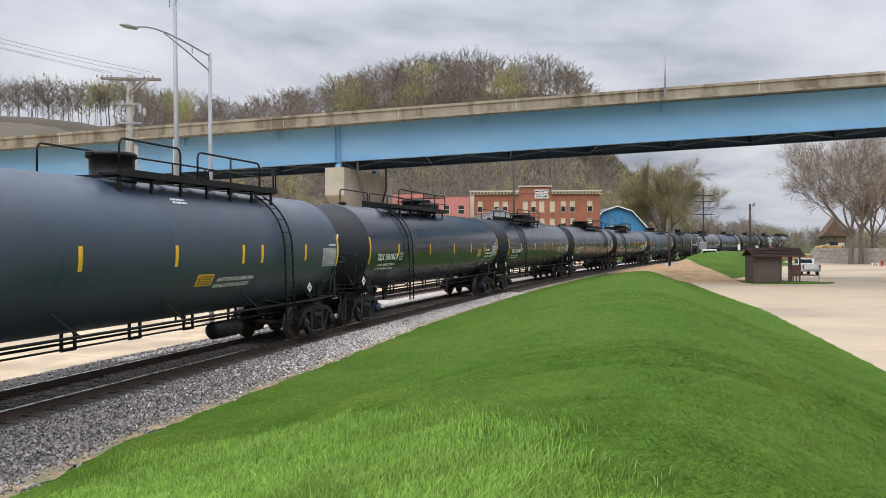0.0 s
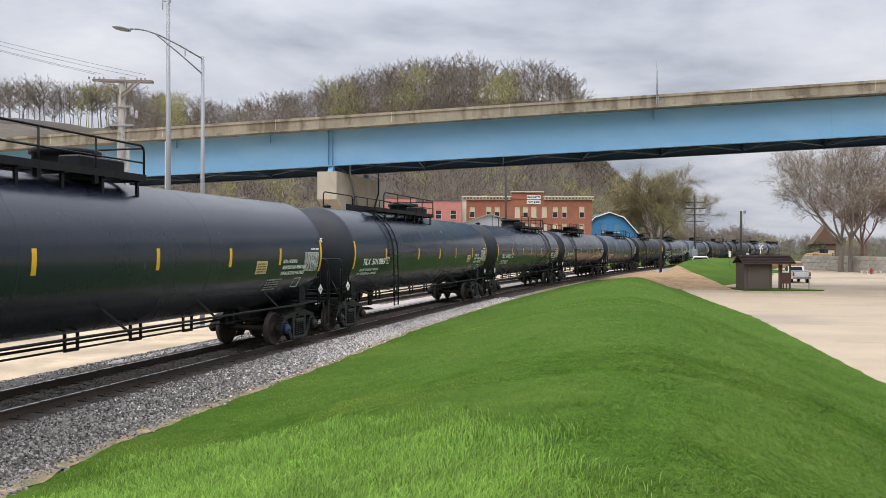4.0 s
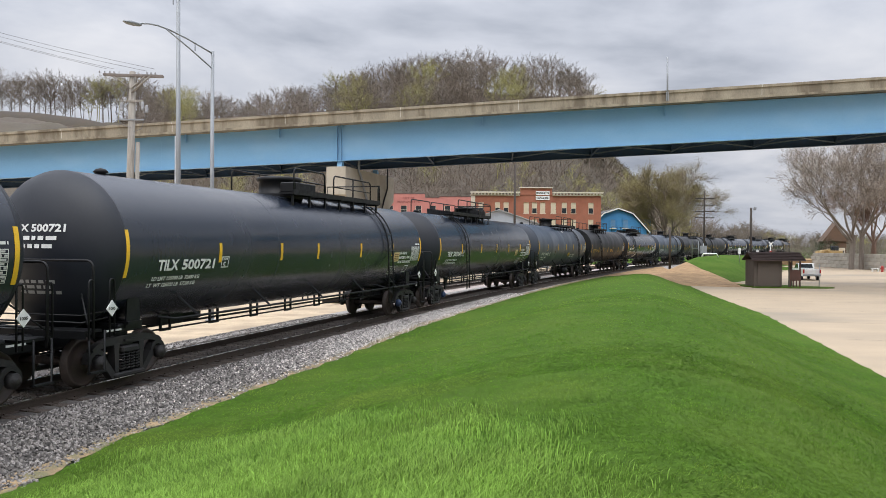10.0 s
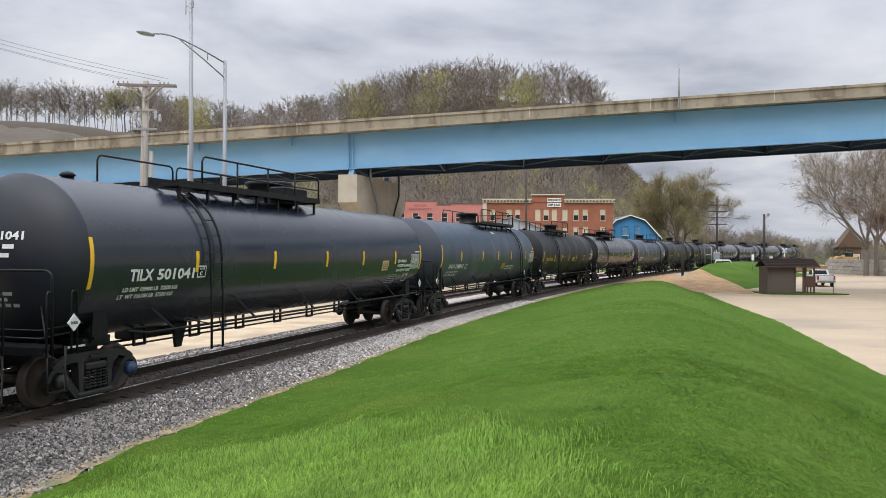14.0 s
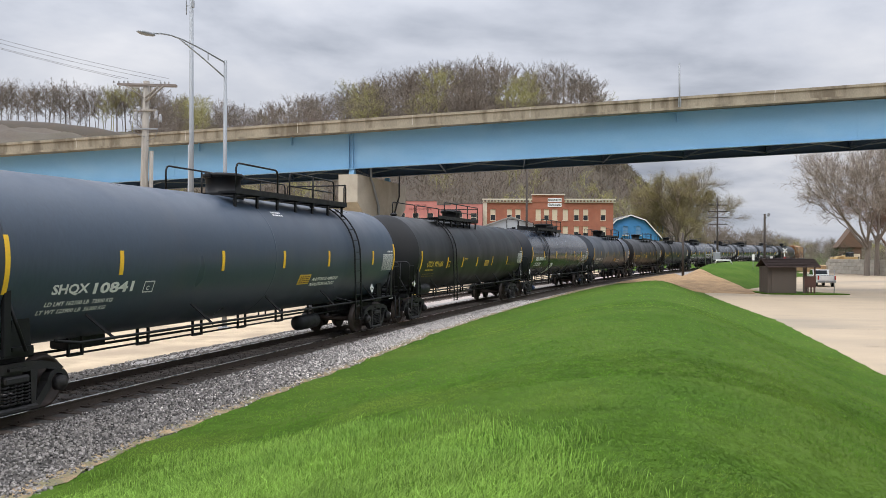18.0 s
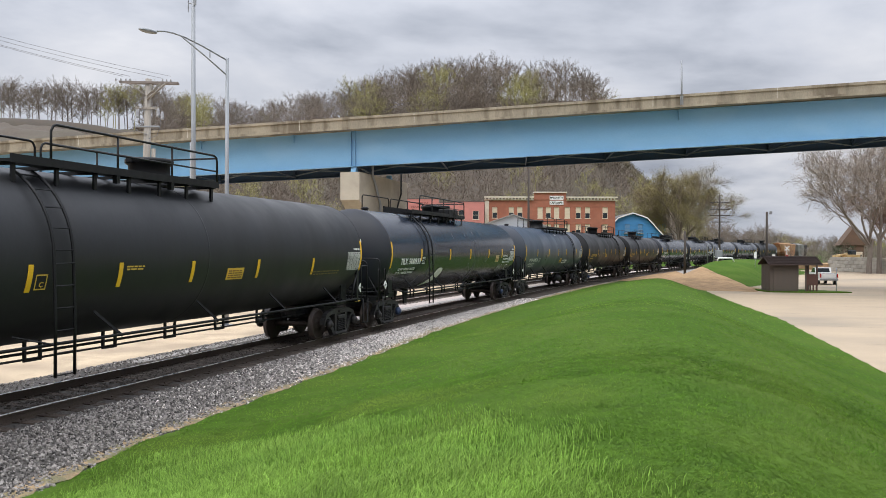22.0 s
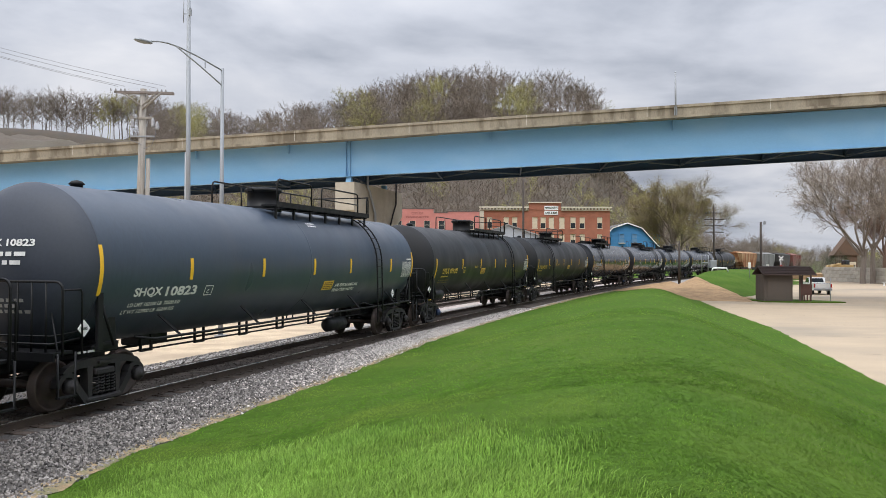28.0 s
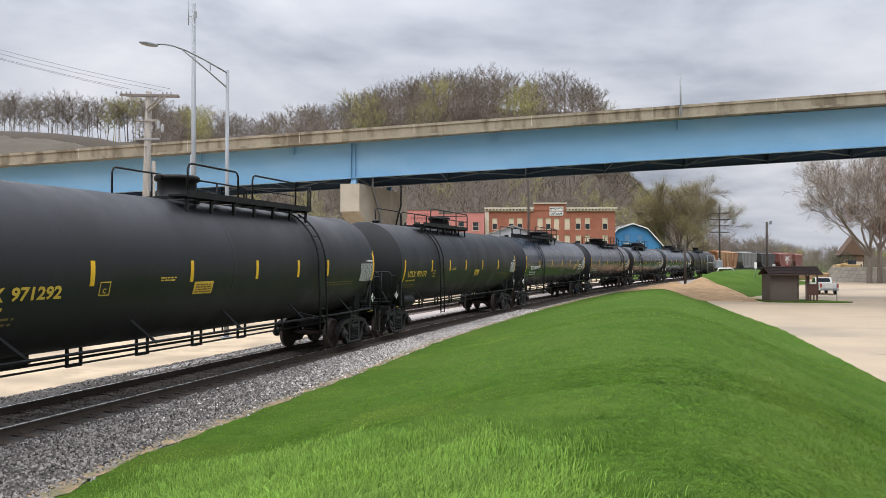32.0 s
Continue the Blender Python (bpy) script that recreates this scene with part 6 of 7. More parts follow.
def cafe():
    y = 175.0
    b = thing("brick_building", "three-storey red brick building with a cream bracketed cornice", "building")
    base = -0.5
    top_w = [7.75, 11.35, 13.2, 17.6, 19.4, 21.2, 23.5, 25.9, 27.9, 31.7]
    holes, ww, hh = [], 1.10, 2.35
    for z in (9.45, 5.75, 1.2):
        for x in top_w:
            holes.append((x, z, ww, hh))
    part("wall", wall_with_holes(5.6, 33.9, base, 13.6, holes, y, 0.4, BRICK), BRICK, b, "red brick street wall")
    part("side_wall", Mk().box((33.7, y + 9.2, 6.55), (0.4, 17.6, 14.1)).box((5.8, y + 9.2, 6.55), (0.4, 17.6, 14.1)).box((19.7, y + 17.8, 6.55), (27.6, 0.4, 14.1)), BRICK, b)
    part("gable", Mk().box((19.75, y + 0.12, 14.2), (6.9, 0.5, 1.5)), BRICK, b, "raised brick parapet")
    part("roof", Mk().box((19.75, y + 9.2, 13.2), (27.4, 17.4, 0.3)), ROOF_DARK, b)
    rnd = random.Random(2)
    for i, (x, z, w, h) in enumerate(holes):
        window(x, y + 0.1, z, w - 0.12, h, b, rnd.choice((0.5, 0.55, 1.0, 0.6, 0.5)))
    for a, e in ((5.4, 16.2), (23.3, 34.3)):
        part("cornice", Mk().box(((a + e) / 2, y - 0.25, 13.95), (e - a, 0.9, 0.28)).box(((a + e) / 2, y - 0.1, 13.35), (e - a, 0.5, 0.18)), TRIM, b, "cream cornice")
        x = a + 0.3
        while x < e:
            part("bracket", once("corbel", lambda: Mk().box((0, 0, 0), (0.28, 0.6, 0.36)).mesh("bracket", TRIM)), None, b, "", pose(x, y - 0.25, 13.6))
            x += 0.72
    part("coping", Mk().box((19.75, y, 15.02), (7.3, 0.9, 0.24)), TRIM, b)
    part("quoin", Mk().box((6.0, y - 0.08, 6.5), (0.9, 0.3, 13.4)), TRIM, b, "cream corner pilaster")
    part("sign_board", Mk().box((21.15, y - 0.10, 13.85), (3.0, 0.12, 0.85)), WHITE, b, "white sign board")
    part("sign_board", Mk().box((21.15, y - 0.10, 12.78), (3.0, 0.12, 0.85)), WHITE, b, "white sign board")
    sign_text("MARQUETTE", 19.78, y - 0.18, 13.60, 2.74, 0.48, FITTING, b)
    sign_text("CAFE & BAR", 19.82, y - 0.18, 12.54, 2.66, 0.48, FITTING, b)


cafe()


def pink_hall():
    y = 170.0
    b = thing("pink_building", "two-storey pink painted brick hall with a stepped parapet", "building")
    xs = [-11.75, -8.84, -5.76, -2.68, 0.39, 3.5]
    holes = [(x, z, 1.3, 1.75) for z in (8.95, 4.2) for x in xs]
    part("wall", wall_with_holes(-14.6, 5.3, -0.5, 12.45, holes, y, 0.4, PINK), PINK, b)
    part("side_wall", Mk().box((-14.4, y + 8.2, 6), (0.4, 15.6, 12.9)).box((5.1, y + 8.2, 6), (0.4, 15.6, 12.9)).box((-4.6, y + 15.8, 6), (19, 0.4, 12.9)), PINK, b)
    part("parapet", Mk().box((-7.7, y + 0.2, 12.85), (6.6, 0.42, 0.82)).box((2.0, y + 0.2, 12.55), (6.6, 0.42, 0.3)), PINK, b)
    part("coping", Mk().box((-7.7, y + 0.2, 13.3), (6.8, 0.6, 0.12)).box((-12.8, y + 0.2, 12.5), (3.6, 0.6, 0.12)).box((-2.85, y + 0.2, 12.5), (2.9, 0.6, 0.12)).box((2.0, y + 0.2, 12.75), (6.8, 0.6, 0.12)), ROOF_DARK, b)
    part("roof", Mk().box((-4.6, y + 8.1, 12.0), (19, 15.2, 0.3)), ROOF_DARK, b)
    for x, z, w, h in holes:
        window(x, y + 0.1, z, w - 0.12, h, b, 0)
    red = material("dull_red_lettering", (0.30, 0.10, 0.09), 0.9, 0, 0.1, 4, 20, 0.0)
    sign_text("CITY OF", -9.1, y - 0.05, 12.05, 2.5, 0.5, red, b)
    sign_text("MARQUETTE", -10.2, y - 0.05, 11.25, 4.8, 0.5, red, b)


pink_hall()


def blue_barn():
    y, cx = 140.0, 30.1
    b = thing("blue_house", "bright blue gambrel-roofed house with white trim", "house", Matrix.Translation((0, 0, -0.97)) @ Matrix.Diagonal((1.357, 1.357, 1.357, 1)))
    out = [(-5.0, -0.5), (5.0, -0.5), (5.0, 5.3), (2.45, 8.0), (0, 8.8), (-2.45, 8.0), (-5.0, 5.3)]
    part("wall", Mk().prism([(cx + a, z) for a, z in out], y, y + 12), BLUE_WALL, b)
    rf = Mk()
    edge = [(-5.5, 4.85), (-2.55, 8.12), (0, 8.98), (2.55, 8.12), (5.5, 4.85)]
    for (a, za), (c, zc) in zip(edge, edge[1:]):
        n = Vector((-(zc - za), 0, c - a)).normalized() * 0.12
        vs = []
        for yy in (y - 0.4, y + 12.4):
            vs += [Vector((cx + a, yy, za)), Vector((cx + c, yy, zc)), Vector((cx + c, yy, zc)) + n, Vector((cx + a, yy, za)) + n]
        rf.add(vs, [(0, 1, 2, 3), (7, 6, 5, 4), (0, 4, 5, 1), (1, 5, 6, 2), (2, 6, 7, 3), (3, 7, 4, 0)])
    part("roof", rf, ROOF_DARK, b)
    tr = Mk()
    for (a, za), (c, zc) in zip(edge, edge[1:]):
        tr.tube([(cx + a, y - 0.46, za + 0.02), (cx + c, y - 0.46, zc + 0.02)], 0.13, 4)
    part("trim", tr, WHITE, b, "white verge board")
    for x in (-0.9, 1.3):
        window(cx + x, y - 0.16, 5.6, 0.85, 1.5, b, 0.0, BLUE_WALL, PALE_GLASS)
    annex = Mk().box((cx + 4.6, y + 16, 3.6), (8.5, 7.5, 8.2))
    part("annex", annex, BLUE_WALL, b)
    part("annex_roof", Mk().prism([(cx + 0.0, 7.6), (cx + 9.2, 7.6), (cx + 9.0, 8.1), (cx + 4.6, 9.0), (cx + 0.2, 8.1)], y + 11.8, y + 20.2), ROOF_DARK, b)


blue_barn()


def metal_shed():
    y, cx = 105.0, 7.0
    b = thing("metal_shed", "pale grey ribbed metal shed with a low gable", "shed")
    part("wall", Mk().prism([(cx - 6.6, -0.5), (cx + 6.6, -0.5), (cx + 6.6, 4.85), (cx, 7.1), (cx - 6.6, 4.85)], y, y + 14), METAL_WALL, b)
    rib = Mk().box((0, 0, 0), (0.07, 0.05, 1)).mesh("rib", METAL_WALL)
    x = -6.4
    while x < 6.5:
        top = 7.1 - 2.25 * abs(x) / 6.6
        part("rib", rib, None, b, "", Matrix.Translation((cx + x, y - 0.025, (top - 0.5) / 2)) @ Matrix.Diagonal((1, 1, top + 0.4, 1)))
        x += 0.45
    rf = Mk()
    for sg in (-1, 1):
        rf.add([(cx, y - 0.3, 7.14), (cx + sg * 6.9, y - 0.3, 4.78), (cx + sg * 6.9, y + 14.3, 4.78), (cx, y + 14.3, 7.14), (cx, y - 0.3, 7.26), (cx + sg * 6.9, y - 0.3, 4.90), (cx + sg * 6.9, y + 14.3, 4.90), (cx, y + 14.3, 7.26)],
               [(0, 1, 2, 3), (7, 6, 5, 4), (0, 4, 5, 1), (1, 5, 6, 2), (2, 6, 7, 3)])
    part("roof", rf, METAL_WALL, b)
    part("verge", Mk().tube([(cx - 6.9, y - 0.34, 4.84), (cx, y - 0.34, 7.2), (cx + 6.9, y - 0.34, 4.84)], 0.08, 4), GREY_INK, b)


metal_shed()


# ---- the lot's far side ----
BROWN_WALL = material("brown_painted_boards", (0.090, 0.071, 0.057), 0.8, 0, 0.1, 1.5, 25, 0.2, stretch=(4, 4, 0.5))
SHINGLE = material("brown_shingles", (0.060, 0.041, 0.037), 0.9, 0, 0.2, 3, 20, 0.3, stretch=(1, 1, 4))
SIGN_BROWN = material("dark_red_brown_stain", (0.085, 0.04, 0.03), 0.8, 0, 0.2, 2, 25, 0.2)


def shelter():
    g0 = LOT_Z + 0.09
    b = thing("park_shelter", "small brown shelter with a shingled gable roof", "shelter", pose(29.0, 70.0, g0, 0, 0, -4))
    h = 1.45 - g0
    part("wall", Mk().box((-1.2, 0.1, h / 2), (2.35, 2.3, h), None, 0.02), BROWN_WALL, b, "brown board walls")
    for x in (-2.3, -0.05):
        part("corner_board", Mk().box((x, -1.07, h / 2), (0.1, 0.06, h)), BROWN_WALL, b)
    part("door", Mk().box((-1.1, -1.075, h * 0.46), (1.9, 0.04, h * 0.9)), BROWN_WALL, b)
    for x in (0.65, 1.55):
        part("post", Mk().box((x, -0.95, h / 2), (0.11, 0.11, h)), BROWN_WALL, b)
        part("post", Mk().box((x, 1.05, h / 2), (0.11, 0.11, h)), BROWN_WALL, b)
    rise, half = 0.62, 1.55
    rf = Mk()
    for sg in (-1, 1):
        rf.add([(-2.6, 0, h + rise), (1.85, 0, h + rise), (1.85, sg * half, h - 0.05), (-2.6, sg * half, h - 0.05), (-2.6, 0, h + rise + 0.08), (1.85, 0, h + rise + 0.08), (1.85, sg * half, h + 0.03), (-2.6, sg * half, h + 0.03)],
               [(0, 1, 2, 3), (7, 6, 5, 4), (0, 4, 5, 1), (1, 5, 6, 2), (2, 6, 7, 3), (3, 7, 4, 0)])
    part("roof", rf, SHINGLE, b)
    part("gable", Mk().prism([(0, 0)] * 0 + [(-2.4, h - 0.02), (1.7, h - 0.02), (1.7, h + 0.02), (-2.4, h + 0.02)], -1.3, 1.3), BROWN_WALL, b)
    for k in range(5):
        part("shingle_course", Mk().box((-0.375, -half * (k + 0.5) / 5.2, h + rise + 0.085 - (rise + 0.05) * (k + 0.5) / 5.2), (4.44, 0.30, 0.012), None), SHINGLE, b)
    board = thing("notice_board", "dark red-brown wooden notice board on short legs", "notice board", pose(30.0, 69.0, g0, 0, 0, -8))
    part("panel", Mk().box((0.1, 0, 0.98), (0.95, 0.12, 0.95), None, 0.01), SIGN_BROWN, board)
    for x in (-0.3, -0.05, 0.2, 0.45):
        part("leg", Mk().box((x, 0, 0.25), (0.09, 0.1, 0.52)), SIGN_BROWN, board)
    for x in (-0.32, 0.5):
        part("upright", Mk().box((x, 0, 1.75), (0.09, 0.1, 0.75)), SIGN_BROWN, board)
    sp = thing("sign_post", "thin metal post beside the shelter", "post", pose(32.3, 69.3, g0), geo=Mk().tube([(0, 0, 0), (0, 0, 2.0)], 0.035, 8), mat=GALV)


shelter()


def vehicle(name, label, paint, m, pickup=False, length=4.7, width=1.85, tall=1.5):
    """A road vehicle that looks along +x: body, cabin, glass, lamps and wheels."""
    v = thing(name, label, "truck" if pickup else "car", m)
    h = length / 2
    if pickup:
        body = [(-h, 0.45), (h, 0.45), (h, 0.95), (h - 0.15, 1.10), (h - 1.35, 1.18), (-h, 1.18)]
        cab = [(-0.55, 1.18), (h - 1.45, 1.18), (h - 2.15, tall), (-0.35, tall)]
    else:
        body = [(-h, 0.35), (h, 0.35), (h, 0.72), (h - 0.2, 0.86), (h - 1.2, 0.98), (-h + 0.1, 1.0), (-h, 0.85)]
        cab = [(-h + 0.25, 0.99), (h - 1.25, 0.98), (h - 2.0, tall), (-h + 0.85, tall)]
    part("body", Mk().prism(body, -width / 2, width / 2), paint, v)
    part("cabin", Mk().prism(cab, -width / 2 + 0.1, width / 2 - 0.1), paint, v)
    gl = [(a * 0.94 + (sum(p[0] for p in cab) / 4) * 0.06, z * 0.9 + 0.1 * (tall + cab[0][1]) / 2) for a, z in cab]
    part("side_glass", Mk().prism(gl, -width / 2 + 0.09, width / 2 - 0.09), GLASS, v)
    back = cab[0][0], cab[3][0]
    z0, z1 = cab[0][1], tall
    q = lambda t: (back[0] + (back[1] - back[0]) * t - 0.012, z0 + (z1 - z0) * t)
    rear = Mk()
    (xa, za), (xb, zb) = q(0.15), q(0.88)
    rear.add([(xa, width / 2 - 0.25, za), (xa, -width / 2 + 0.25, za), (xb, -width / 2 + 0.32, zb), (xb, width / 2 - 0.32, zb)], [(0, 1, 2, 3)])
    part("rear_window", rear, GLASS, v)
    if pickup:
        part("bed", Mk().box((-h + 1.0, 0, 1.185), (1.6, width - 0.25, 0.02)), BLACK, v, "dark truck bed")
        part("tailgate", Mk().box((-h - 0.02, 0, 0.92), (0.05, width - 0.34, 0.48), None, 0.01), paint, v)
    part("bumper", Mk().box((-h - 0.06, 0, 0.55), (0.16, width - 0.04, 0.2), None, 0.03), GALV if pickup else BLACK, v)
    part("plate", Mk().box((-h - 0.145, 0, 0.58), (0.012, 0.30, 0.13)), GREY_INK, v)
    red = once("lamp_red", lambda: material("red_lamp_lens", (0.35, 0.02, 0.015), 0.25, 0, 0.05, 4, 20, 0.0))
    for y in (-1, 1):
        part("tail_lamp", Mk().box((-h - 0.012, y * (width / 2 - 0.1), 0.95 if pickup else 0.8), (0.05, 0.16, 0.4 if pickup else 0.18)), red, v)
        part("head_lamp", Mk().box((h + 0.01, y * (width / 2 - 0.25), 0.75), (0.05, 0.35, 0.16)), WHITE, v)
        for x in (-h + 0.95, h - 0.9):
            w = part("wheel", Mk().lathe([(0.18, -0.11), (0.36, -0.10), (0.36, 0.10), (0.18, 0.11)], 20, pose(x, y * (width / 2 - 0.1), 0.36, 90, 0, 0)), BLACK, v)
            part("rim", Mk().lathe([(0.02, -0.118), (0.2, -0.118), (0.2, 0.118), (0.02, 0.118)], 14, pose(x, y * (width / 2 - 0.1), 0.36, 90, 0, 0)), GALV, w)
    return v


CAR_WHITE = material("white_car_paint", (0.72, 0.72, 0.71), 0.25, 0, 0.03, 2, 20, 0.0, coat=0.6)
CAR_SILVER = material("silver_car_paint", (0.52, 0.53, 0.54), 0.3, 0.5, 0.03, 2, 20, 0.0, coat=0.6)
vehicle("pickup_truck", "white pickup truck parked on the lot", CAR_WHITE, pose(38.7, 86.3, LOT_Z, 0, 0, 80), True, 5.3, 1.80, 1.74)
VANS = [vehicle("car", "pale car driving over the bridge", CAR_SILVER, pose(0, 0, 0), False, 4.7, 1.85, 1.52),
        vehicle("car", "white car driving over the bridge", CAR_WHITE, pose(0, 0, 0), False, 4.9, 1.9, 1.50),
        vehicle("car", "white car driving over the bridge", CAR_WHITE, pose(0, 0, 0), False, 4.7, 1.85, 1.54)]
BLOCK = material("concrete_block", (0.42, 0.385, 0.33), 0.9, 0, 0.12, 1.5, 20, 0.3, per_object=0.12)


def block_wall():
    a, b = Vector((64.5, 141.0, LOT_Z)), Vector((68.4, 102.0, LOT_Z))
    d = (b - a).normalized()
    rot = Matrix.Rotation(math.atan2(d.y, d.x), 4, "Z")
    w = tagged(new("retaining_wall", Mk().box((0, 0, 1.1), ((b - a).length, 0.45, 2.2), Matrix.Translation((a + b) / 2 + Vector((0.1, 0, 0))) @ rot).mesh("retaining_wall", CONCRETE)), "wall of big pale concrete blocks", "wall", "", "structure")
    blk = Mk().box((0, 0, 0), (1.48, 0.62, 0.58), None, 0.03).mesh("block", BLOCK)
    n = int((b - a).length / 1.52)
    for row in range(4):
        for i in range(n):
            p = a + d * (1.52 * (i + 0.5 + (0.5 if row % 2 else 0))) + Vector((0, 0, 0.3 + row * 0.61))
            part("block", blk, None, w, "", Matrix.Translation(p) @ rot)
    # behind it: a brown house, a yellow machine
    h = thing("brown_house", "brown shingled house behind the wall", "house", pose(83.0, 172.0, LOT_Z, 0, 0, -16))
    part("wall", Mk().box((0, 0, 2.4), (4.2, 6, 4.8)), BROWN_HOUSE, h)
    part("roof", Mk().prism([(-2.5, 4.6), (2.5, 4.6), (0.3, 8.6)], -3.3, 3.3), BROWN_HOUSE, h)
    for x in (-1.1, 1.1):
        window(x, -3.7, 1.6, 1.0, 1.5, h, 0.3)
    n = Vector((-d.y, d.x, 0))
    n = n if n.x > 0 else -n
    e0, e1 = a - d * 14 + n * 0.4, b + n * 0.4
    top = Vector((0, 0, 1.15))
    ring = [e0, e1, e1 + n * 26, e0 + n * 26]
    setting("terrace", Mk().add([q + top for q in ring] + [q.copy() for q in ring], [(0, 1, 2, 3), (0, 4, 5, 1), (1, 5, 6, 2), (2, 6, 7, 3), (3, 7, 4, 0)]), EARTH, "bare earth terrace behind the block wall", "ground")
    y = thing("yellow_loader", "yellow construction loader on the terrace behind the wall", "loader", pose(71.6, 148.0, LOT_Z + 1.15, 0, 0, 15) @ Matrix.Scale(0.72, 4))
    part("body", Mk().box((0, 0, 1.7), (4.2, 1.8, 1.1), None, 0.1), YELLOW_PAINT, y)
    part("cab", Mk().box((0.3, 0, 2.8), (1.4, 1.4, 1.2), None, 0.08), GLASS, y)
    part("boom", Mk().box((-2.6, 0, 2.6), (3.6, 0.5, 0.4), pose(0, 0, 0, 0, -8, 0), 0.05), YELLOW_PAINT, y)
    part("bucket", Mk().prism([(-4.9, 1.2), (-4.0, 1.2), (-3.9, 2.2), (-4.5, 2.1)], -1.1, 1.1), YELLOW_PAINT, y)
    for x in (-1.3, 1.3):
        for s in (-1, 1):
            part("wheel", Mk().lathe([(0.3, -0.25), (0.75, -0.22), (0.75, 0.22), (0.3, 0.25)], 20, pose(x, s * 1.0, 0.75, 90, 0, 0)), BLACK, y)
    hy = thing("fire_hydrant", "red fire hydrant beside the lot", "hydrant", pose(61.8, 113.5, LOT_Z))
    part("barrel", Mk().lathe([(0.2, 0), (0.16, 0.1), (0.16, 0.62), (0.2, 0.66), (0.2, 0.72), (0.12, 0.85), (0.03, 0.9)], 14), RED_PAINT, hy)
    part("nozzle", Mk().tube([(-0.28, 0, 0.5), (0.28, 0, 0.5)], 0.07, 10), RED_PAINT, hy)
    for dx in (-0.9, 0.9):
        bn = thing("white_bench", "white painted bench beside the lot", "bench", pose(61.8 + dx * 1.1, 113.5, LOT_Z))
        part("seat", Mk().box((0, 0, 0.45), (1.1, 0.35, 0.06)), WHITE, bn)
        for x in (-0.4, 0.4):
            part("leg", Mk().box((x, 0, 0.22), (0.08, 0.3, 0.44)), WHITE, bn)


BROWN_HOUSE = material("brown_shingle_siding", (0.115, 0.07, 0.045), 0.9, 0, 0.15, 2, 20, 0.2)
YELLOW_PAINT = material("machine_yellow", (0.40, 0.28, 0.12), 0.6, 0, 0.12, 2, 20, 0.05)
RED_PAINT = material("hydrant_red", (0.42, 0.05, 0.04), 0.5, 0, 0.1, 4, 20, 0.05)
block_wall()


def crossing_gear():
    z = float(height(np.array([31.2]), np.array([97.0]))[0])
    c = thing("signal_cabinet", "silver railway signal cabinet on a post", "cabinet", pose(31.2, 97.0, z))
    part("post", Mk().tube([(0, 0, -0.2), (0, 0, 1.6)], 0.06, 8), GALV, c)
    part("box", Mk().box((0, 0, 2.62 - z - 0.45), (0.75, 0.5, 0.95), None, 0.04), GALV, c)
    f = thing("pipe_barrier", "white pipe barrier beside the signal cabinet", "barrier", pose(30.2, 96.5, z))
    part("frame", Mk().tube([(-0.5, 0, -0.2), (-0.5, 0, 1.9), (0.25, 0, 1.9), (0.25, 0, -0.2)], 0.06, 8).tube([(-0.5, 0, 1.0), (0.25, 0, 1.0)], 0.05, 8), GALV, f)
    part("rail", Mk().tube([(0.5, -0.4, -0.1), (0.7, -0.4, 0.35), (2.3, -0.4, 0.35), (2.5, -0.4, -0.1)], 0.09, 8), WHITE, f)
    for x, y, zz in ((35.0, 95.5, 2.45), (32.75, 84.2, 2.3)):
        g = float(height(np.array([x]), np.array([y]))[0])
        s = thing("small_sign", "small white sign on a thin post", "sign", pose(x, y, g))
        part("post", Mk().tube([(0, 0, -0.1), (0, 0, zz - g)], 0.03, 6), GALV, s)
        part("panel", Mk().box((0, -0.04, zz - g - 0.4), (0.3, 0.02, 0.7)), WHITE, s)
    x = thing("crossbuck", "white railway crossbuck with red and white bands", "sign", pose(60.8, 150.0, LOT_Z))
    part("post", Mk().tube([(0, 0, 0), (0, 0, 3.9)], 0.06, 8), WHITE, x)
    for a in (45, -45):
        part("blade", Mk().box((0, 0, 0), (1.15, 0.03, 0.17), pose(0, -0.1, 3.9, 0, a, 0)), WHITE, x)
    part("band", Mk().box((0, -0.1, 2.5), (0.45, 0.05, 0.35)), RED_PAINT, x)


crossing_gear()

# ---- trees and the wooded bluff ----
BARK = material("grey_brown_bark", (0.19, 0.158, 0.132), 0.95, 0, 0.2, 3, 25, 0.4, stretch=(3, 3, 0.5))
TWIG = material("brown_twigs", (0.20, 0.155, 0.12), 0.95, 0, 0.15, 1, 10, 0.0)
BUD = island_tint(material("yellow_green_buds", (0.215, 0.180, 0.070), 0.9, 0, 0.15, 1, 10, 0.0), 0.35)
RED_TWIG = material("reddish_brown_twigs", (0.22, 0.15, 0.115), 0.95, 0, 0.15, 1, 10, 0.0)
PALE_TWIG = material("pale_twigs", (0.46, 0.39, 0.32), 0.95, 0, 0.15, 1, 10, 0.0)
DULL_WOOD = island_tint(material("bluff_wood_bare", (0.165, 0.130, 0.100), 0.95, 0, 0.2, 0.05, 2, 0.0), 0.25)
PALE_WOOD = island_tint(material("bluff_wood_pale", (0.205, 0.170, 0.140), 0.95, 0, 0.1, 0.05, 2, 0.0), 0.25)
BRUSH = island_tint(material("bluff_underwood", (0.140, 0.108, 0.080), 0.95, 0, 0.25, 0.05, 2, 0.0, (0.150, 0.140, 0.065), 0.04, 0.7), 0.35)
BUD_WOOD = island_tint(material("bluff_wood_budding", (0.29, 0.265, 0.105), 0.95, 0, 0.1, 0.05, 2, 0.0), 0.35)
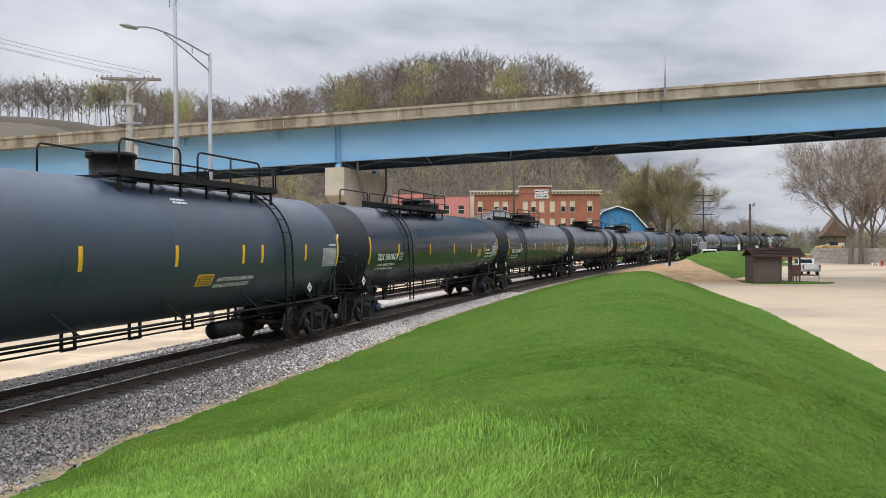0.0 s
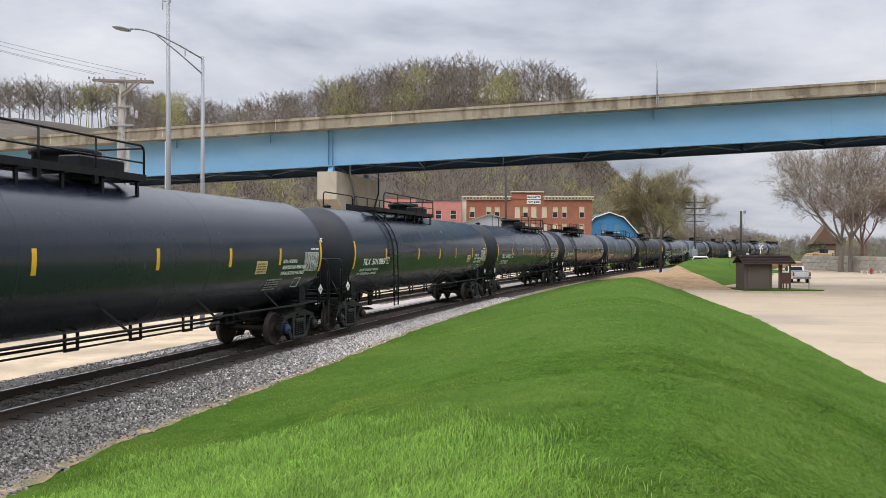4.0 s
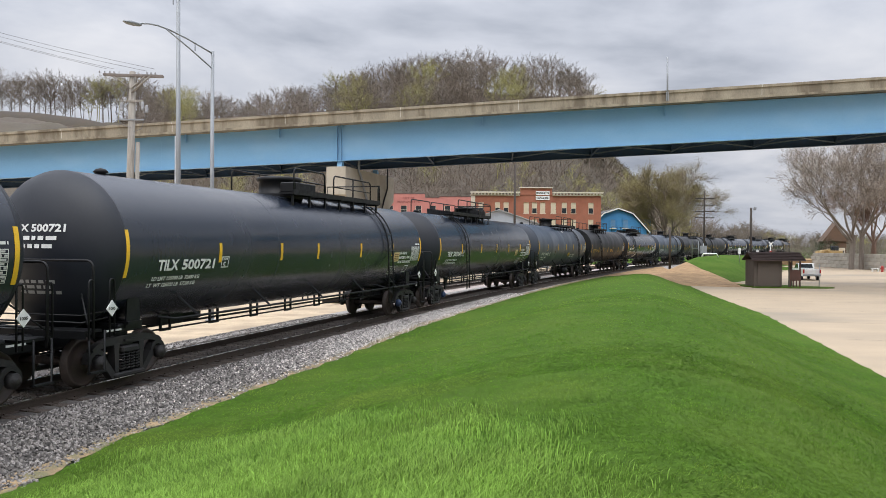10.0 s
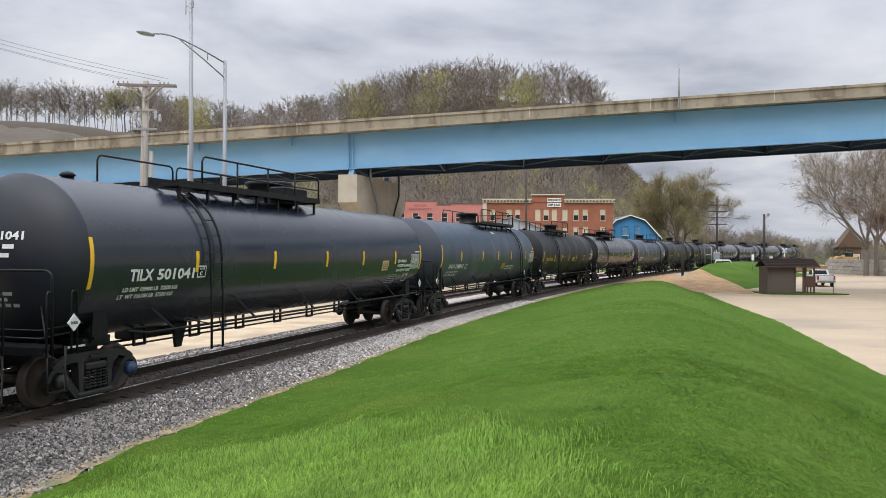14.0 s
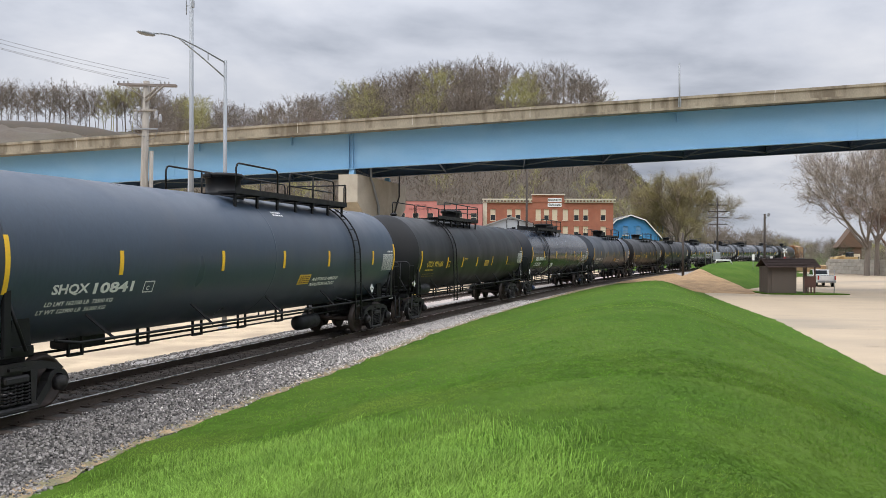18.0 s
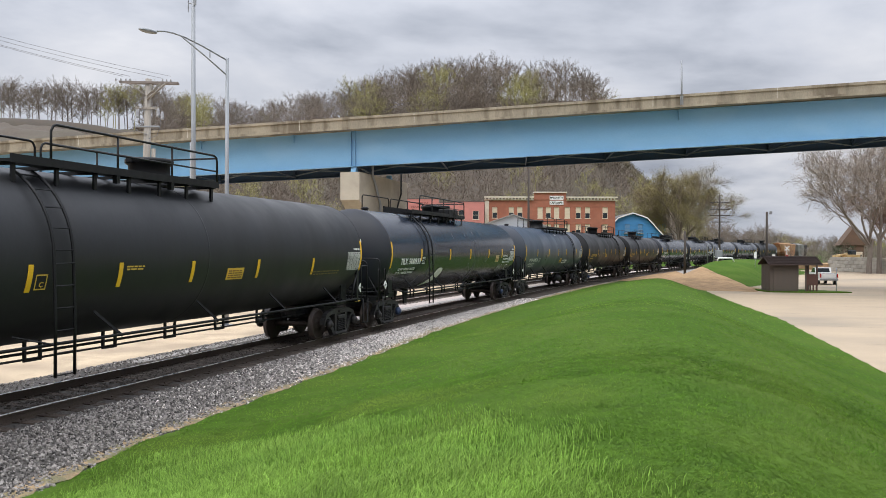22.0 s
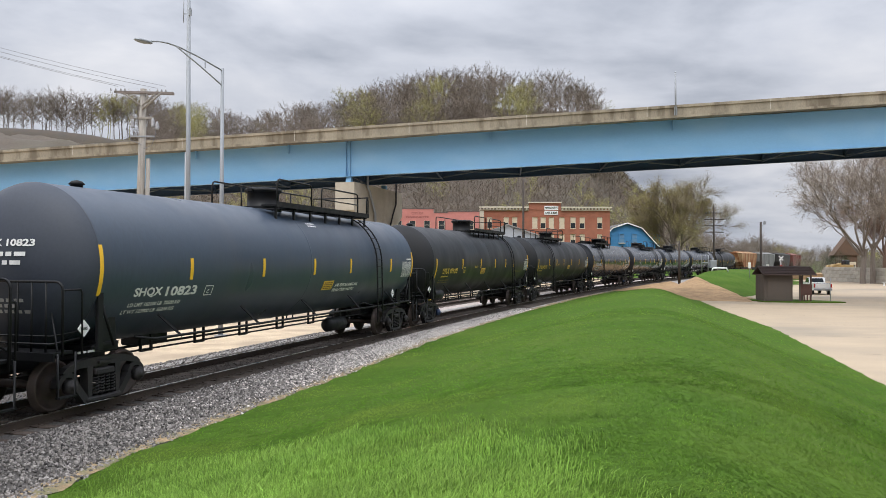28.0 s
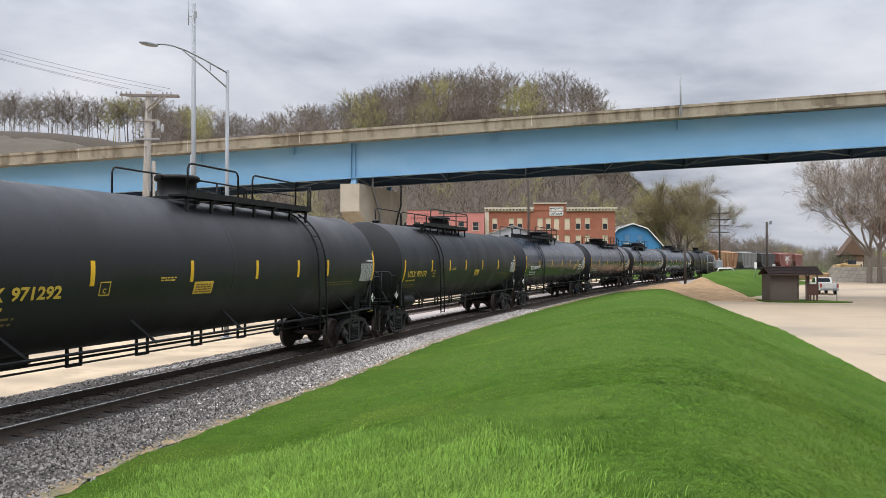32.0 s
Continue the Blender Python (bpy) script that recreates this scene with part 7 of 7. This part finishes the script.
BLUFF = material("leaf_litter_slope", (0.075, 0.058, 0.042), 0.95, 0, 0.2, 0.08, 1.5, 0.3, (0.085, 0.078, 0.045), 0.03, 0.6)
KNOLL = material("dry_grass_knoll", (0.055, 0.042, 0.029), 0.95, 0, 0.25, 0.2, 3, 0.3, (0.060, 0.050, 0.032), 0.06, 0.7)


class Boughs:
    """Grows a branching frame of three-sided limbs."""

    def __init__(self, seed, fine=True):
        self.r, self.v, self.f, self.tips, self.fine = random.Random(seed), [], [], [], fine

    def limb(self, p, d, length, r0, r1, segs, bend, rise):
        pts, rr = [p], [r0]
        for i in range(segs):
            d = (d + Vector((self.r.gauss(0, bend), self.r.gauss(0, bend), self.r.gauss(0, bend) + rise))).normalized()
            p = p + d * (length / segs)
            pts.append(p)
            rr.append(r0 + (r1 - r0) * (i + 1) / segs)
        n = 5 if r0 > 0.12 else 3
        k = len(self.v)
        side = d.orthogonal().normalized()
        for q, w in zip(pts, rr):
            up = d.cross(side)
            for j in range(n):
                a = 2 * math.pi * j / n
                self.v.append(q + side * (w * math.cos(a)) + up * (w * math.sin(a)))
        for i in range(segs):
            for j in range(n):
                self.f.append((k + i * n + j, k + i * n + (j + 1) % n, k + (i + 1) * n + (j + 1) % n, k + (i + 1) * n + j))
        return pts, d

    def grow(self, p, d, length, r, level, kids, spread, rise=0.05, ratio=0.62, bend=0.10, leaf_r=0.012):
        segs = (5 if level > 2 else (3 if level > 0 else 2)) if self.fine else (4 if level > 2 else (2 if level == 2 else 1))
        pts, d2 = self.limb(p, d, length, r, max(r * 0.45, leaf_r), segs, bend, rise)
        if level == 0:
            self.tips.append(pts[-1])
            return
        for i in range(kids):
            t = 0.35 + 0.65 * (i + self.r.random() * 0.8) / kids
            a = min(int(t * segs), segs - 1)
            q = pts[a].lerp(pts[a + 1], min(t * segs - a, 1))
            ang, tilt = self.r.uniform(0, 6.283), self.r.uniform(0.55, 1.0) * spread
            side = d2.orthogonal().normalized()
            nd = (d2 * math.cos(tilt) + (side * math.cos(ang) + d2.cross(side) * math.sin(ang)) * math.sin(tilt)).normalized()
            self.grow(q, nd, length * ratio * self.r.uniform(0.75, 1.2), max(r * 0.5, leaf_r), level - 1, kids, spread, rise, ratio, bend, leaf_r)

    def mesh(self, name, mat):
        me = bpy.data.meshes.new(name)
        me.from_pydata(self.v, [], self.f)
        me.materials.append(mat)
        return me


def leaf_bits(points, per, reach, size, seed, slim=0.7):
    """Small leaf-like slips round the tips."""
    rs = np.random.RandomState(seed)
    c = np.repeat(np.array([tuple(p) for p in points]), per, 0)
    c = c + rs.randn(*c.shape) * reach
    u, w = rs.randn(*c.shape), rs.randn(*c.shape)
    u = u / np.linalg.norm(u, axis=1)[:, None] * size
    w = w / np.linalg.norm(w, axis=1)[:, None] * size * slim
    v = np.stack([c - u, c + w, c + u, c - w], 1).reshape(-1, 3)
    f = np.arange(len(v)).reshape(-1, 4)
    return v, f


def cottonwood(name, label, x, y, z, bole, stems, mat, reach, buds=0, spread=0.75, bud_mat=None, levels=5, kids=4, twig=0.020, ratio=0.64, r0=0.34, slip=0.10, slim=0.7, haze=0.30, bend=0.10):
    """A bole, then boughs: each stem gives a seed, a height on the bole, a direction and a share of the reach."""
    t = thing(name, label, "tree", pose(x, y, z))
    trunk = Boughs(stems[0][0])
    trunk.limb(Vector((0, 0, -0.3)), Vector((0.02, 0, 1)), bole + 0.5, r0 * 1.5, r0 * 1.05, 5, 0.03, 0.0)
    part("trunk", trunk.mesh("trunk", mat), None, t)
    for sd, h, dirn, share in stems:
        b = Boughs(sd)
        b.grow(Vector((0.02 * h, 0, h)), Vector(dirn).normalized(), reach * share, r0 * 0.62 * share, levels, kids, spread, 0.035, ratio, bend, twig)
        part("bough", b.mesh("bough", mat), None, t)
        if buds:
            v, f = leaf_bits(b.tips, buds, haze, slip, sd, slim)
            part("leaves", mesh_from("leaves", v, f, [bud_mat]), None, t, "fine spring buds")
    return t


cottonwood("bare_cottonwood", "big bare cottonwood with spreading grey limbs", 63.2, 125.0, LOT_Z, 5.2, [(3, 5.0, (-0.30, 0, 1), 1.15), (8, 4.2, (-1.0, 0.1, 0.95), 1.18), (15, 5.2, (0.22, 0.3, 1), 1.1), (17, 4.4, (-0.62, -0.3, 1.1), 1.1), (19, 4.8, (0.0, -0.3, 1.2), 1.0)], BARK, 7.8, 3, 0.66, PALE_TWIG, twig=0.013, r0=0.32, slip=0.40, slim=0.025, ratio=0.66, haze=0.40, bend=0.17)
cottonwood("bare_cottonwood", "bare cottonwood beside the block wall", 64.9, 125.3, LOT_Z, 6.0, [(21, 5.8, (0.12, 0, 1), 1.15), (27, 5.0, (-0.32, 0.3, 1), 1.05), (33, 5.0, (0.8, 0, 0.95), 1.15), (37, 5.4, (0.4, -0.3, 1.1), 1.1)], BARK, 7.6, 3, 0.66, PALE_TWIG, twig=0.013, r0=0.30, slip=0.40, slim=0.025, ratio=0.66, haze=0.40, bend=0.17)
cottonwood("bare_tree", "bare reddish-brown tree behind the wall", 71.4, 134.0, LOT_Z + 1.1, 3.0, [(41, 3.4, (0.05, 0, 1), 1.0), (44, 3.0, (-0.6, 0, 1), 0.95), (47, 2.8, (0.6, 0, 0.9), 0.95), (49, 3.2, (-0.2, 0.3, 1.1), 1.0)], RED_TWIG, 6.0, 8, 0.74, RED_TWIG, twig=0.018, slip=0.34, slim=0.035)
cottonwood("budding_tree", "willow-like tree with yellow-green spring buds", 54.6, 200.0, -0.5, 4.5, [(51, 3.4, (0.0, 0, 1), 1.12), (55, 3.0, (-0.75, 0, 1), 1.05), (58, 3.1, (0.75, 0.1, 1), 1.05), (63, 3.0, (0.15, 0.5, 1), 1.0), (66, 2.8, (-0.35, -0.3, 1), 1.05), (69, 2.8, (0.4, -0.3, 1), 1.0), (72, 2.6, (-1.0, 0.1, 0.6), 0.75)], TWIG, 9.0, 36, 0.50, BUD, twig=0.028, slip=0.060, haze=0.60, r0=0.5)
cottonwood("evergreen_shrub", "dark evergreen shrub beside the brown house", 80.0, 168.0, LOT_Z, 0.5, [(71, 0.5, (0, 0, 1), 1.0), (73, 0.4, (0.25, 0, 1), 0.9)], TWIG, 2.4, 10, 0.7, material("dark_needles", (0.03, 0.05, 0.02), 0.9, 0, 0.2, 1, 10, 0.0), levels=3)


def wood_tree(seed, tall, low, wide, twigs, boughs=10):
    """A wood tree: a bole, ascending boughs that open into a rounded crown, and a haze of thin twigs."""
    b = Boughs(seed, False)
    rnd, rs = b.r, np.random.RandomState(seed)
    pts, d = b.limb(Vector((0, 0, -0.6)), Vector((rnd.gauss(0, 0.05), rnd.gauss(0, 0.05), 1)), tall * 0.86, 0.20, 0.05, 5, 0.05, 0.05)
    ends = []
    for i in range(boughs):
        t = low + (0.93 - low) * (i + rnd.random() * 0.7) / boughs
        k = min(int(t * 5), 4)
        q = pts[k].lerp(pts[k + 1], min(t * 5 - k, 1))
        ang = 2.4 * i + rnd.uniform(-0.5, 0.5)
        swell = math.sin(math.pi * (0.30 + 0.62 * (t - low) / (1 - low)))
        nd = Vector((math.cos(ang), math.sin(ang), 0.45 + 0.75 * t)).normalized()
        arm, d2 = b.limb(q, nd, wide * swell * rnd.uniform(0.75, 1.15), 0.085, 0.03, 2, 0.16, 0.06)
        for j in range(2):
            for _ in range(2):
                side = Vector((rnd.gauss(0, 0.75), rnd.gauss(0, 0.75), rnd.uniform(0.0, 0.7)))
                sub, _d = b.limb(arm[1 + j], (d2 + side).normalized(), wide * 0.5 * rnd.uniform(0.7, 1.2), 0.04, 0.02, 1, 0.1, 0.05)
                ends += [(arm[1 + j], sub[-1])]
        ends.append((arm[0].lerp(arm[1], 0.5), arm[-1]))
    v, q = np.array([tuple(p) for p in b.v]), np.array(b.f)
    pick = rs.randint(0, len(ends), twigs)
    e0, e1 = np.array([tuple(e[0]) for e in ends])[pick], np.array([tuple(e[1]) for e in ends])[pick]
    at = e0 + (e1 - e0) * (0.30 + 0.75 * rs.rand(twigs, 1)) + rs.randn(twigs, 3) * 0.18
    out = (e1 - e0) / np.linalg.norm(e1 - e0, axis=1)[:, None]
    go = out + rs.randn(twigs, 3) * 0.7 + (0, 0, 0.2)
    go = go / np.linalg.norm(go, axis=1)[:, None] * (0.5 + 1.0 * rs.rand(twigs, 1))
    w = np.cross(go, rs.randn(twigs, 3))
    w = w / np.linalg.norm(w, axis=1)[:, None] * 0.030
    slips = np.stack([at - w, at + w, at + go * 0.7 + w * 0.6, at + go], 1).reshape(-1, 3)
    q = np.concatenate([q, np.arange(len(slips)).reshape(-1, 4) + len(v)])
    tips = at + go * 0.8
    return np.concatenate([v, slips]), q, tips


SKYLINE = ((-900, 150), (-300, 135), (-35, 129), (84, 137), (171, 149), (253, 165), (327, 165), (376, 173), (438, 186), (458, 176), (521, 155), (619, 137), (672, 124), (721, 109), (836, 97), (871, 108), (998, 112), (1021, 139), (1043, 163), (1080, 215), (1140, 275), (1210, 340), (1300, 395), (1420, 410), (1700, 405))


def bluff_height(az, r):
    """Ground height of the bluff at an azimuth (tangent to the right of north) and a distance north."""
    u = 784 + 1418 * az
    top = float(np.interp(u, [a for a, _ in SKYLINE], [b for _, b in SKYLINE]))
    crest = float(np.interp(u, [-300, 100, 400, 600, 1000, 1200], [330, 330, 400, 420, 420, 400]))
    zc = 2.7 + (437 - top) * crest / 1418 - float(np.interp(u, [180, 280, 480, 600], [19.5, 14.0, 15.0, 20.5]))
    zc = max(zc, 0.0)
    foot = float(np.interp(u, [-300, 300, 700, 1100], [120, 150, 200, 215]))
    t = (r - foot) / (crest - foot)
    if t <= 0:
        return -0.6
    if t >= 1:
        return zc - 0.02 * (r - crest)
    return -0.6 + (zc + 0.6) * (0.35 * t + 0.65 * t * t * (3 - 2 * t))


def build_bluff():
    azs = np.linspace(-1.1, 0.42, 260)
    rs_ = list(range(110, 620, 6))
    g = Mk()
    for r in rs_:
        for a in azs:
            z = bluff_height(float(a), r)
            g.v.append((float(a) * r, r, z + (1.2 * noise.noise((a * r * 0.03, r * 0.03, 0)) + 1.6 * noise.noise((a * r * 0.16, r * 0.16, 4)) if z > 0 else 0)))
    w = len(azs)
    g.f = [(j * w + i, j * w + i + 1, (j + 1) * w + i + 1, (j + 1) * w + i) for j in range(len(rs_) - 1) for i in range(w - 1)]
    g.s = [True] * len(g.f)
    setting("bluff", g, BLUFF, "wooded river bluff with brown leaf litter", "hill")
    # bare grassy knoll in front of the wood
    kn = Mk()
    n, m = 40, 12
    for j in range(m):
        for i in range(n):
            a = -0.75 + 0.37 * i / (n - 1)
            r = 285 + 45 * j / (m - 1)
            e = math.sin(math.pi * j / (m - 1)) ** 0.7
            u = 784 + 1418 * a
            px = float(np.interp(u, [-300, -100, 0, 60, 140, 235, 260], [204, 207, 210, 213, 222, 242, 264]))
            z = 2.7 + (437 - px) * 310 / 1418
            kn.v.append((a * r, r, (z - 22) + 22 * e))
    kn.f = [(j * n + i, j * n + i + 1, (j + 1) * n + i + 1, (j + 1) * n + i) for j in range(m - 1) for i in range(n - 1)]
    kn.s = [True] * len(kn.f)
    setting("knoll", kn, KNOLL, "bare dry grass knoll below the wood", "hill")
    protos = [wood_tree(100 + k, 12.5, 0.14, 4.8, 260, 8) for k in range(6)]
    fine = [wood_tree(200 + k, 15.0, 0.22, 5.2, 620, 12) for k in range(6)]
    tall = [wood_tree(240 + k, 20.5, 0.40, 6.4, 1100, 16) for k in range(6)]
    rnd = random.Random(9)
    bins = {"bare": [[], [], 0], "pale": [[], [], 0], "bud": [[], [], 0]}
    leafy = [[], []]

    rs2 = np.random.RandomState(5)

    def put(which, proto, x, y, z, scale, turn):
        v, q, tips = proto
        c, s = math.cos(turn), math.sin(turn)
        m = np.array([[c, -s, 0], [s, c, 0], [0, 0, 1]]) * scale
        b = bins[which]
        b[0].append(v @ m.T + (x, y, z))
        b[1].append(q + b[2])
        b[2] += len(v)
        if which == "bud":
            leafy[0].append((tips @ m.T + (x, y, z))[rs2.rand(len(tips)) < 0.55])

    # underwood: a thicket of bare shoots all over the slope
    count = 60000
    un = rs2.uniform(215, 1180, count)
    an = (un - 784) / 1418
    fr = rs2.rand(count)
    ft, cr = np.interp(un, [-300, 300, 700, 1100], [120, 150, 200, 215]), np.interp(un, [-300, 100, 400, 600, 1000, 1200], [330, 330, 400, 420, 420, 400])
    rn = cr + 2 - np.where(rs2.rand(count) < 0.6, np.interp(un, [215, 400, 600], [40, 60, 100]), cr - ft - 8) * fr
    zn = np.array([bluff_height(float(p), float(q)) for p, q in zip(an, rn)]) - 0.8
    low = np.stack([an * rn, rn, zn], 1)[zn > -0.5]
    count = len(low)
    go = np.stack([rs2.randn(count) * 1.5, rs2.randn(count) * 1.5, 0.9 + 1.7 * rs2.rand(count)], 1)
    wd = np.stack([0.06 + 0.12 * rs2.rand(count), rs2.randn(count) * 0.05, np.zeros(count)], 1)
    shoots = np.stack([low - wd * 0.5, low + wd * 0.5, low + go * 0.6 + wd * 1.3, low + go], 1).reshape(-1, 3)
    tagged(new("underwood", mesh_from("underwood", shoots, np.arange(len(shoots)).reshape(-1, 4), [BRUSH])), "bare grey-brown underwood on the bluff", "brush", "", "stuff")
    # the open row of tall trees behind the knoll, then the closed wood along the crest
    for k in range(74):
        u = -170 + 5.8 * k + rnd.uniform(-5, 5)
        a, r = (u - 784) / 1418, rnd.uniform(332, 356)
        w = "bud" if rnd.random() < 0.05 + 0.10 * (u > 110) else ("pale" if rnd.random() < 0.5 else "bare")
        put(w, rnd.choice(tall), a * r, r, bluff_height(a, r) - 0.3, rnd.uniform(0.82, 1.05), rnd.uniform(0, 6.3))

    def clump(u, r):
        return noise.noise((u * 0.014, r * 0.014, 2.0)) > 0.14

    for k in range(450):
        u = rnd.uniform(225, 1052)
        a = (u - 784) / 1418
        crest = float(np.interp(u, [-300, 100, 400, 600, 1000, 1200], [330, 330, 400, 420, 420, 400]))
        r = crest - 102 + 106 * (k % 54) / 54.0 + rnd.uniform(-3, 3)
        w = "bud" if clump(u, r) and rnd.random() < 0.5 else ("pale" if rnd.random() < 0.25 else "bare")
        put(w, rnd.choice(fine), a * r, r, bluff_height(a, r) - 0.3, rnd.uniform(0.60, 1.06) * (1.0 if u < 480 else (1.15 if u < 580 else 1.46)), rnd.uniform(0, 6.3))
    for k in range(780):
        u = rnd.uniform(100, 1260)
        a = (u - 784) / 1418
        foot = float(np.interp(u, [-300, 300, 700, 1100], [120, 150, 200, 215]))
        r = rnd.uniform(foot + 12, 340)
        if u < 235 and r > 240:
            continue
        z = bluff_height(a, r)
        if z < 1 and rnd.random() < 0.5:
            continue
        w = "bud" if clump(u, r) and rnd.random() < 0.5 else ("pale" if rnd.random() < 0.25 else "bare")
        put(w, rnd.choice(protos), a * r, r, z - 0.3, rnd.uniform(0.65, 1.05), rnd.uniform(0, 6.3))
    # the low line of trees along the river
    for k in range(330):
        u = rnd.uniform(1215, 1900)
        a = (u - 784) / 1418
        r = rnd.uniform(225, 330)
        near = max(0.0, 1 - abs(u - 1300) / 110)
        put("bud" if rnd.random() < 0.05 else ("pale" if rnd.random() < 0.4 else "bare"), rnd.choice(fine), a * r, r, -0.8, rnd.uniform(0.34, 0.55) + 0.26 * near, rnd.uniform(0, 6.3))
    for k in range(170):
        u = rnd.uniform(1300, 1640)
        a = (u - 784) / 1418
        r = rnd.uniform(185, 240)
        put("pale" if rnd.random() < 0.5 else "bare", rnd.choice(protos), a * r, r, -1.6, rnd.uniform(0.28, 0.5), rnd.uniform(0, 6.3))
    for key, mat, lab in (("bare", DULL_WOOD, "bare grey-brown woods on the bluff"), ("pale", PALE_WOOD, "pale bare trees on the bluff"), ("bud", BUD_WOOD, "budding yellow-green trees on the bluff")):
        b = bins[key]
        tagged(new("woods", mesh_from("woods", np.concatenate(b[0]), np.concatenate(b[1]), [mat])), lab, "woods", "", "stuff")
    pts = np.concatenate(leafy[0])
    v, f = leaf_bits(pts, 2, 0.40, 0.17, 77)
    tagged(new("spring_leaves", mesh_from("spring_leaves", v, f, [BUD_WOOD])), "yellow-green spring leaves on the bluff", "leaves", "", "stuff")



def far_ridge():
    """The wooded valley side across the river, which closes the place behind."""
    g, n, m = Mk(), 90, 5
    for j in range(m):
        for i in range(n):
            a = radians(70 + 220 * i / (n - 1))
            r = 210 + 30 * j
            top = 34 + 10 * noise.noise((i * 0.17, 0.0, 3.0)) + 3 * noise.noise((i * 0.9, 0.0, 7.0))
            g.v.append((r * math.sin(a), r * math.cos(a), -1 + top * ease(j / (m - 1)) ** 0.8))
    g.f = [(j * n + i, (j + 1) * n + i, (j + 1) * n + i + 1, j * n + i + 1) for j in range(m - 1) for i in range(n - 1)]
    g.s = [True] * len(g.f)
    setting("backdrop", g, BLUFF, "dark wooded valley side across the river", "hill")


far_ridge()
build_bluff()


def motions():
    """All that moves: the cars along the line, and the wheels under them."""
    ticks = [i * 0.5 for i in range(65)]
    fine = [i * 0.1 for i in range(321)]
    for car, sets, mid, reach in CARS:
        walk(car, [(t, car_pose(mid - train_shift(t), reach)) for t in ticks])
        for w, ax in sets:
            walk(w, [(t, Matrix.Translation((ax, 0, WHEEL_R)) @ Matrix.Rotation(-train_shift(t) / WHEEL_R, 4, "Y")) for t in fine])
    # cars over the bridge, in the lane towards the river
    def lane(x, speed, t0, wait, stop):
        rows = []
        for t in ticks:
            u = bridge_u(x) + speed * (t - t0)
            u = min(max(u, wait), stop)
            z = grade(u, 11.91, 16.02) - 0.80
            tilt = math.atan2(16.02 - 11.91, BLEN)
            rows.append((t, Matrix.Translation(on_bridge(u, 6.8, z)) @ Matrix.Rotation(math.atan2(BDIR.y, BDIR.x), 4, "Z") @ Matrix.Rotation(-tilt, 4, "Y")))
        return rows

    walk(VANS[0], lane(-7.6, 18.0, 0.0, -90, 180))
    walk(VANS[1], lane(-25.2, 20.0, 13.0, -90, 168))
    walk(VANS[2], lane(-34.4, 18.8, 17.5, -101, 156))


motions()
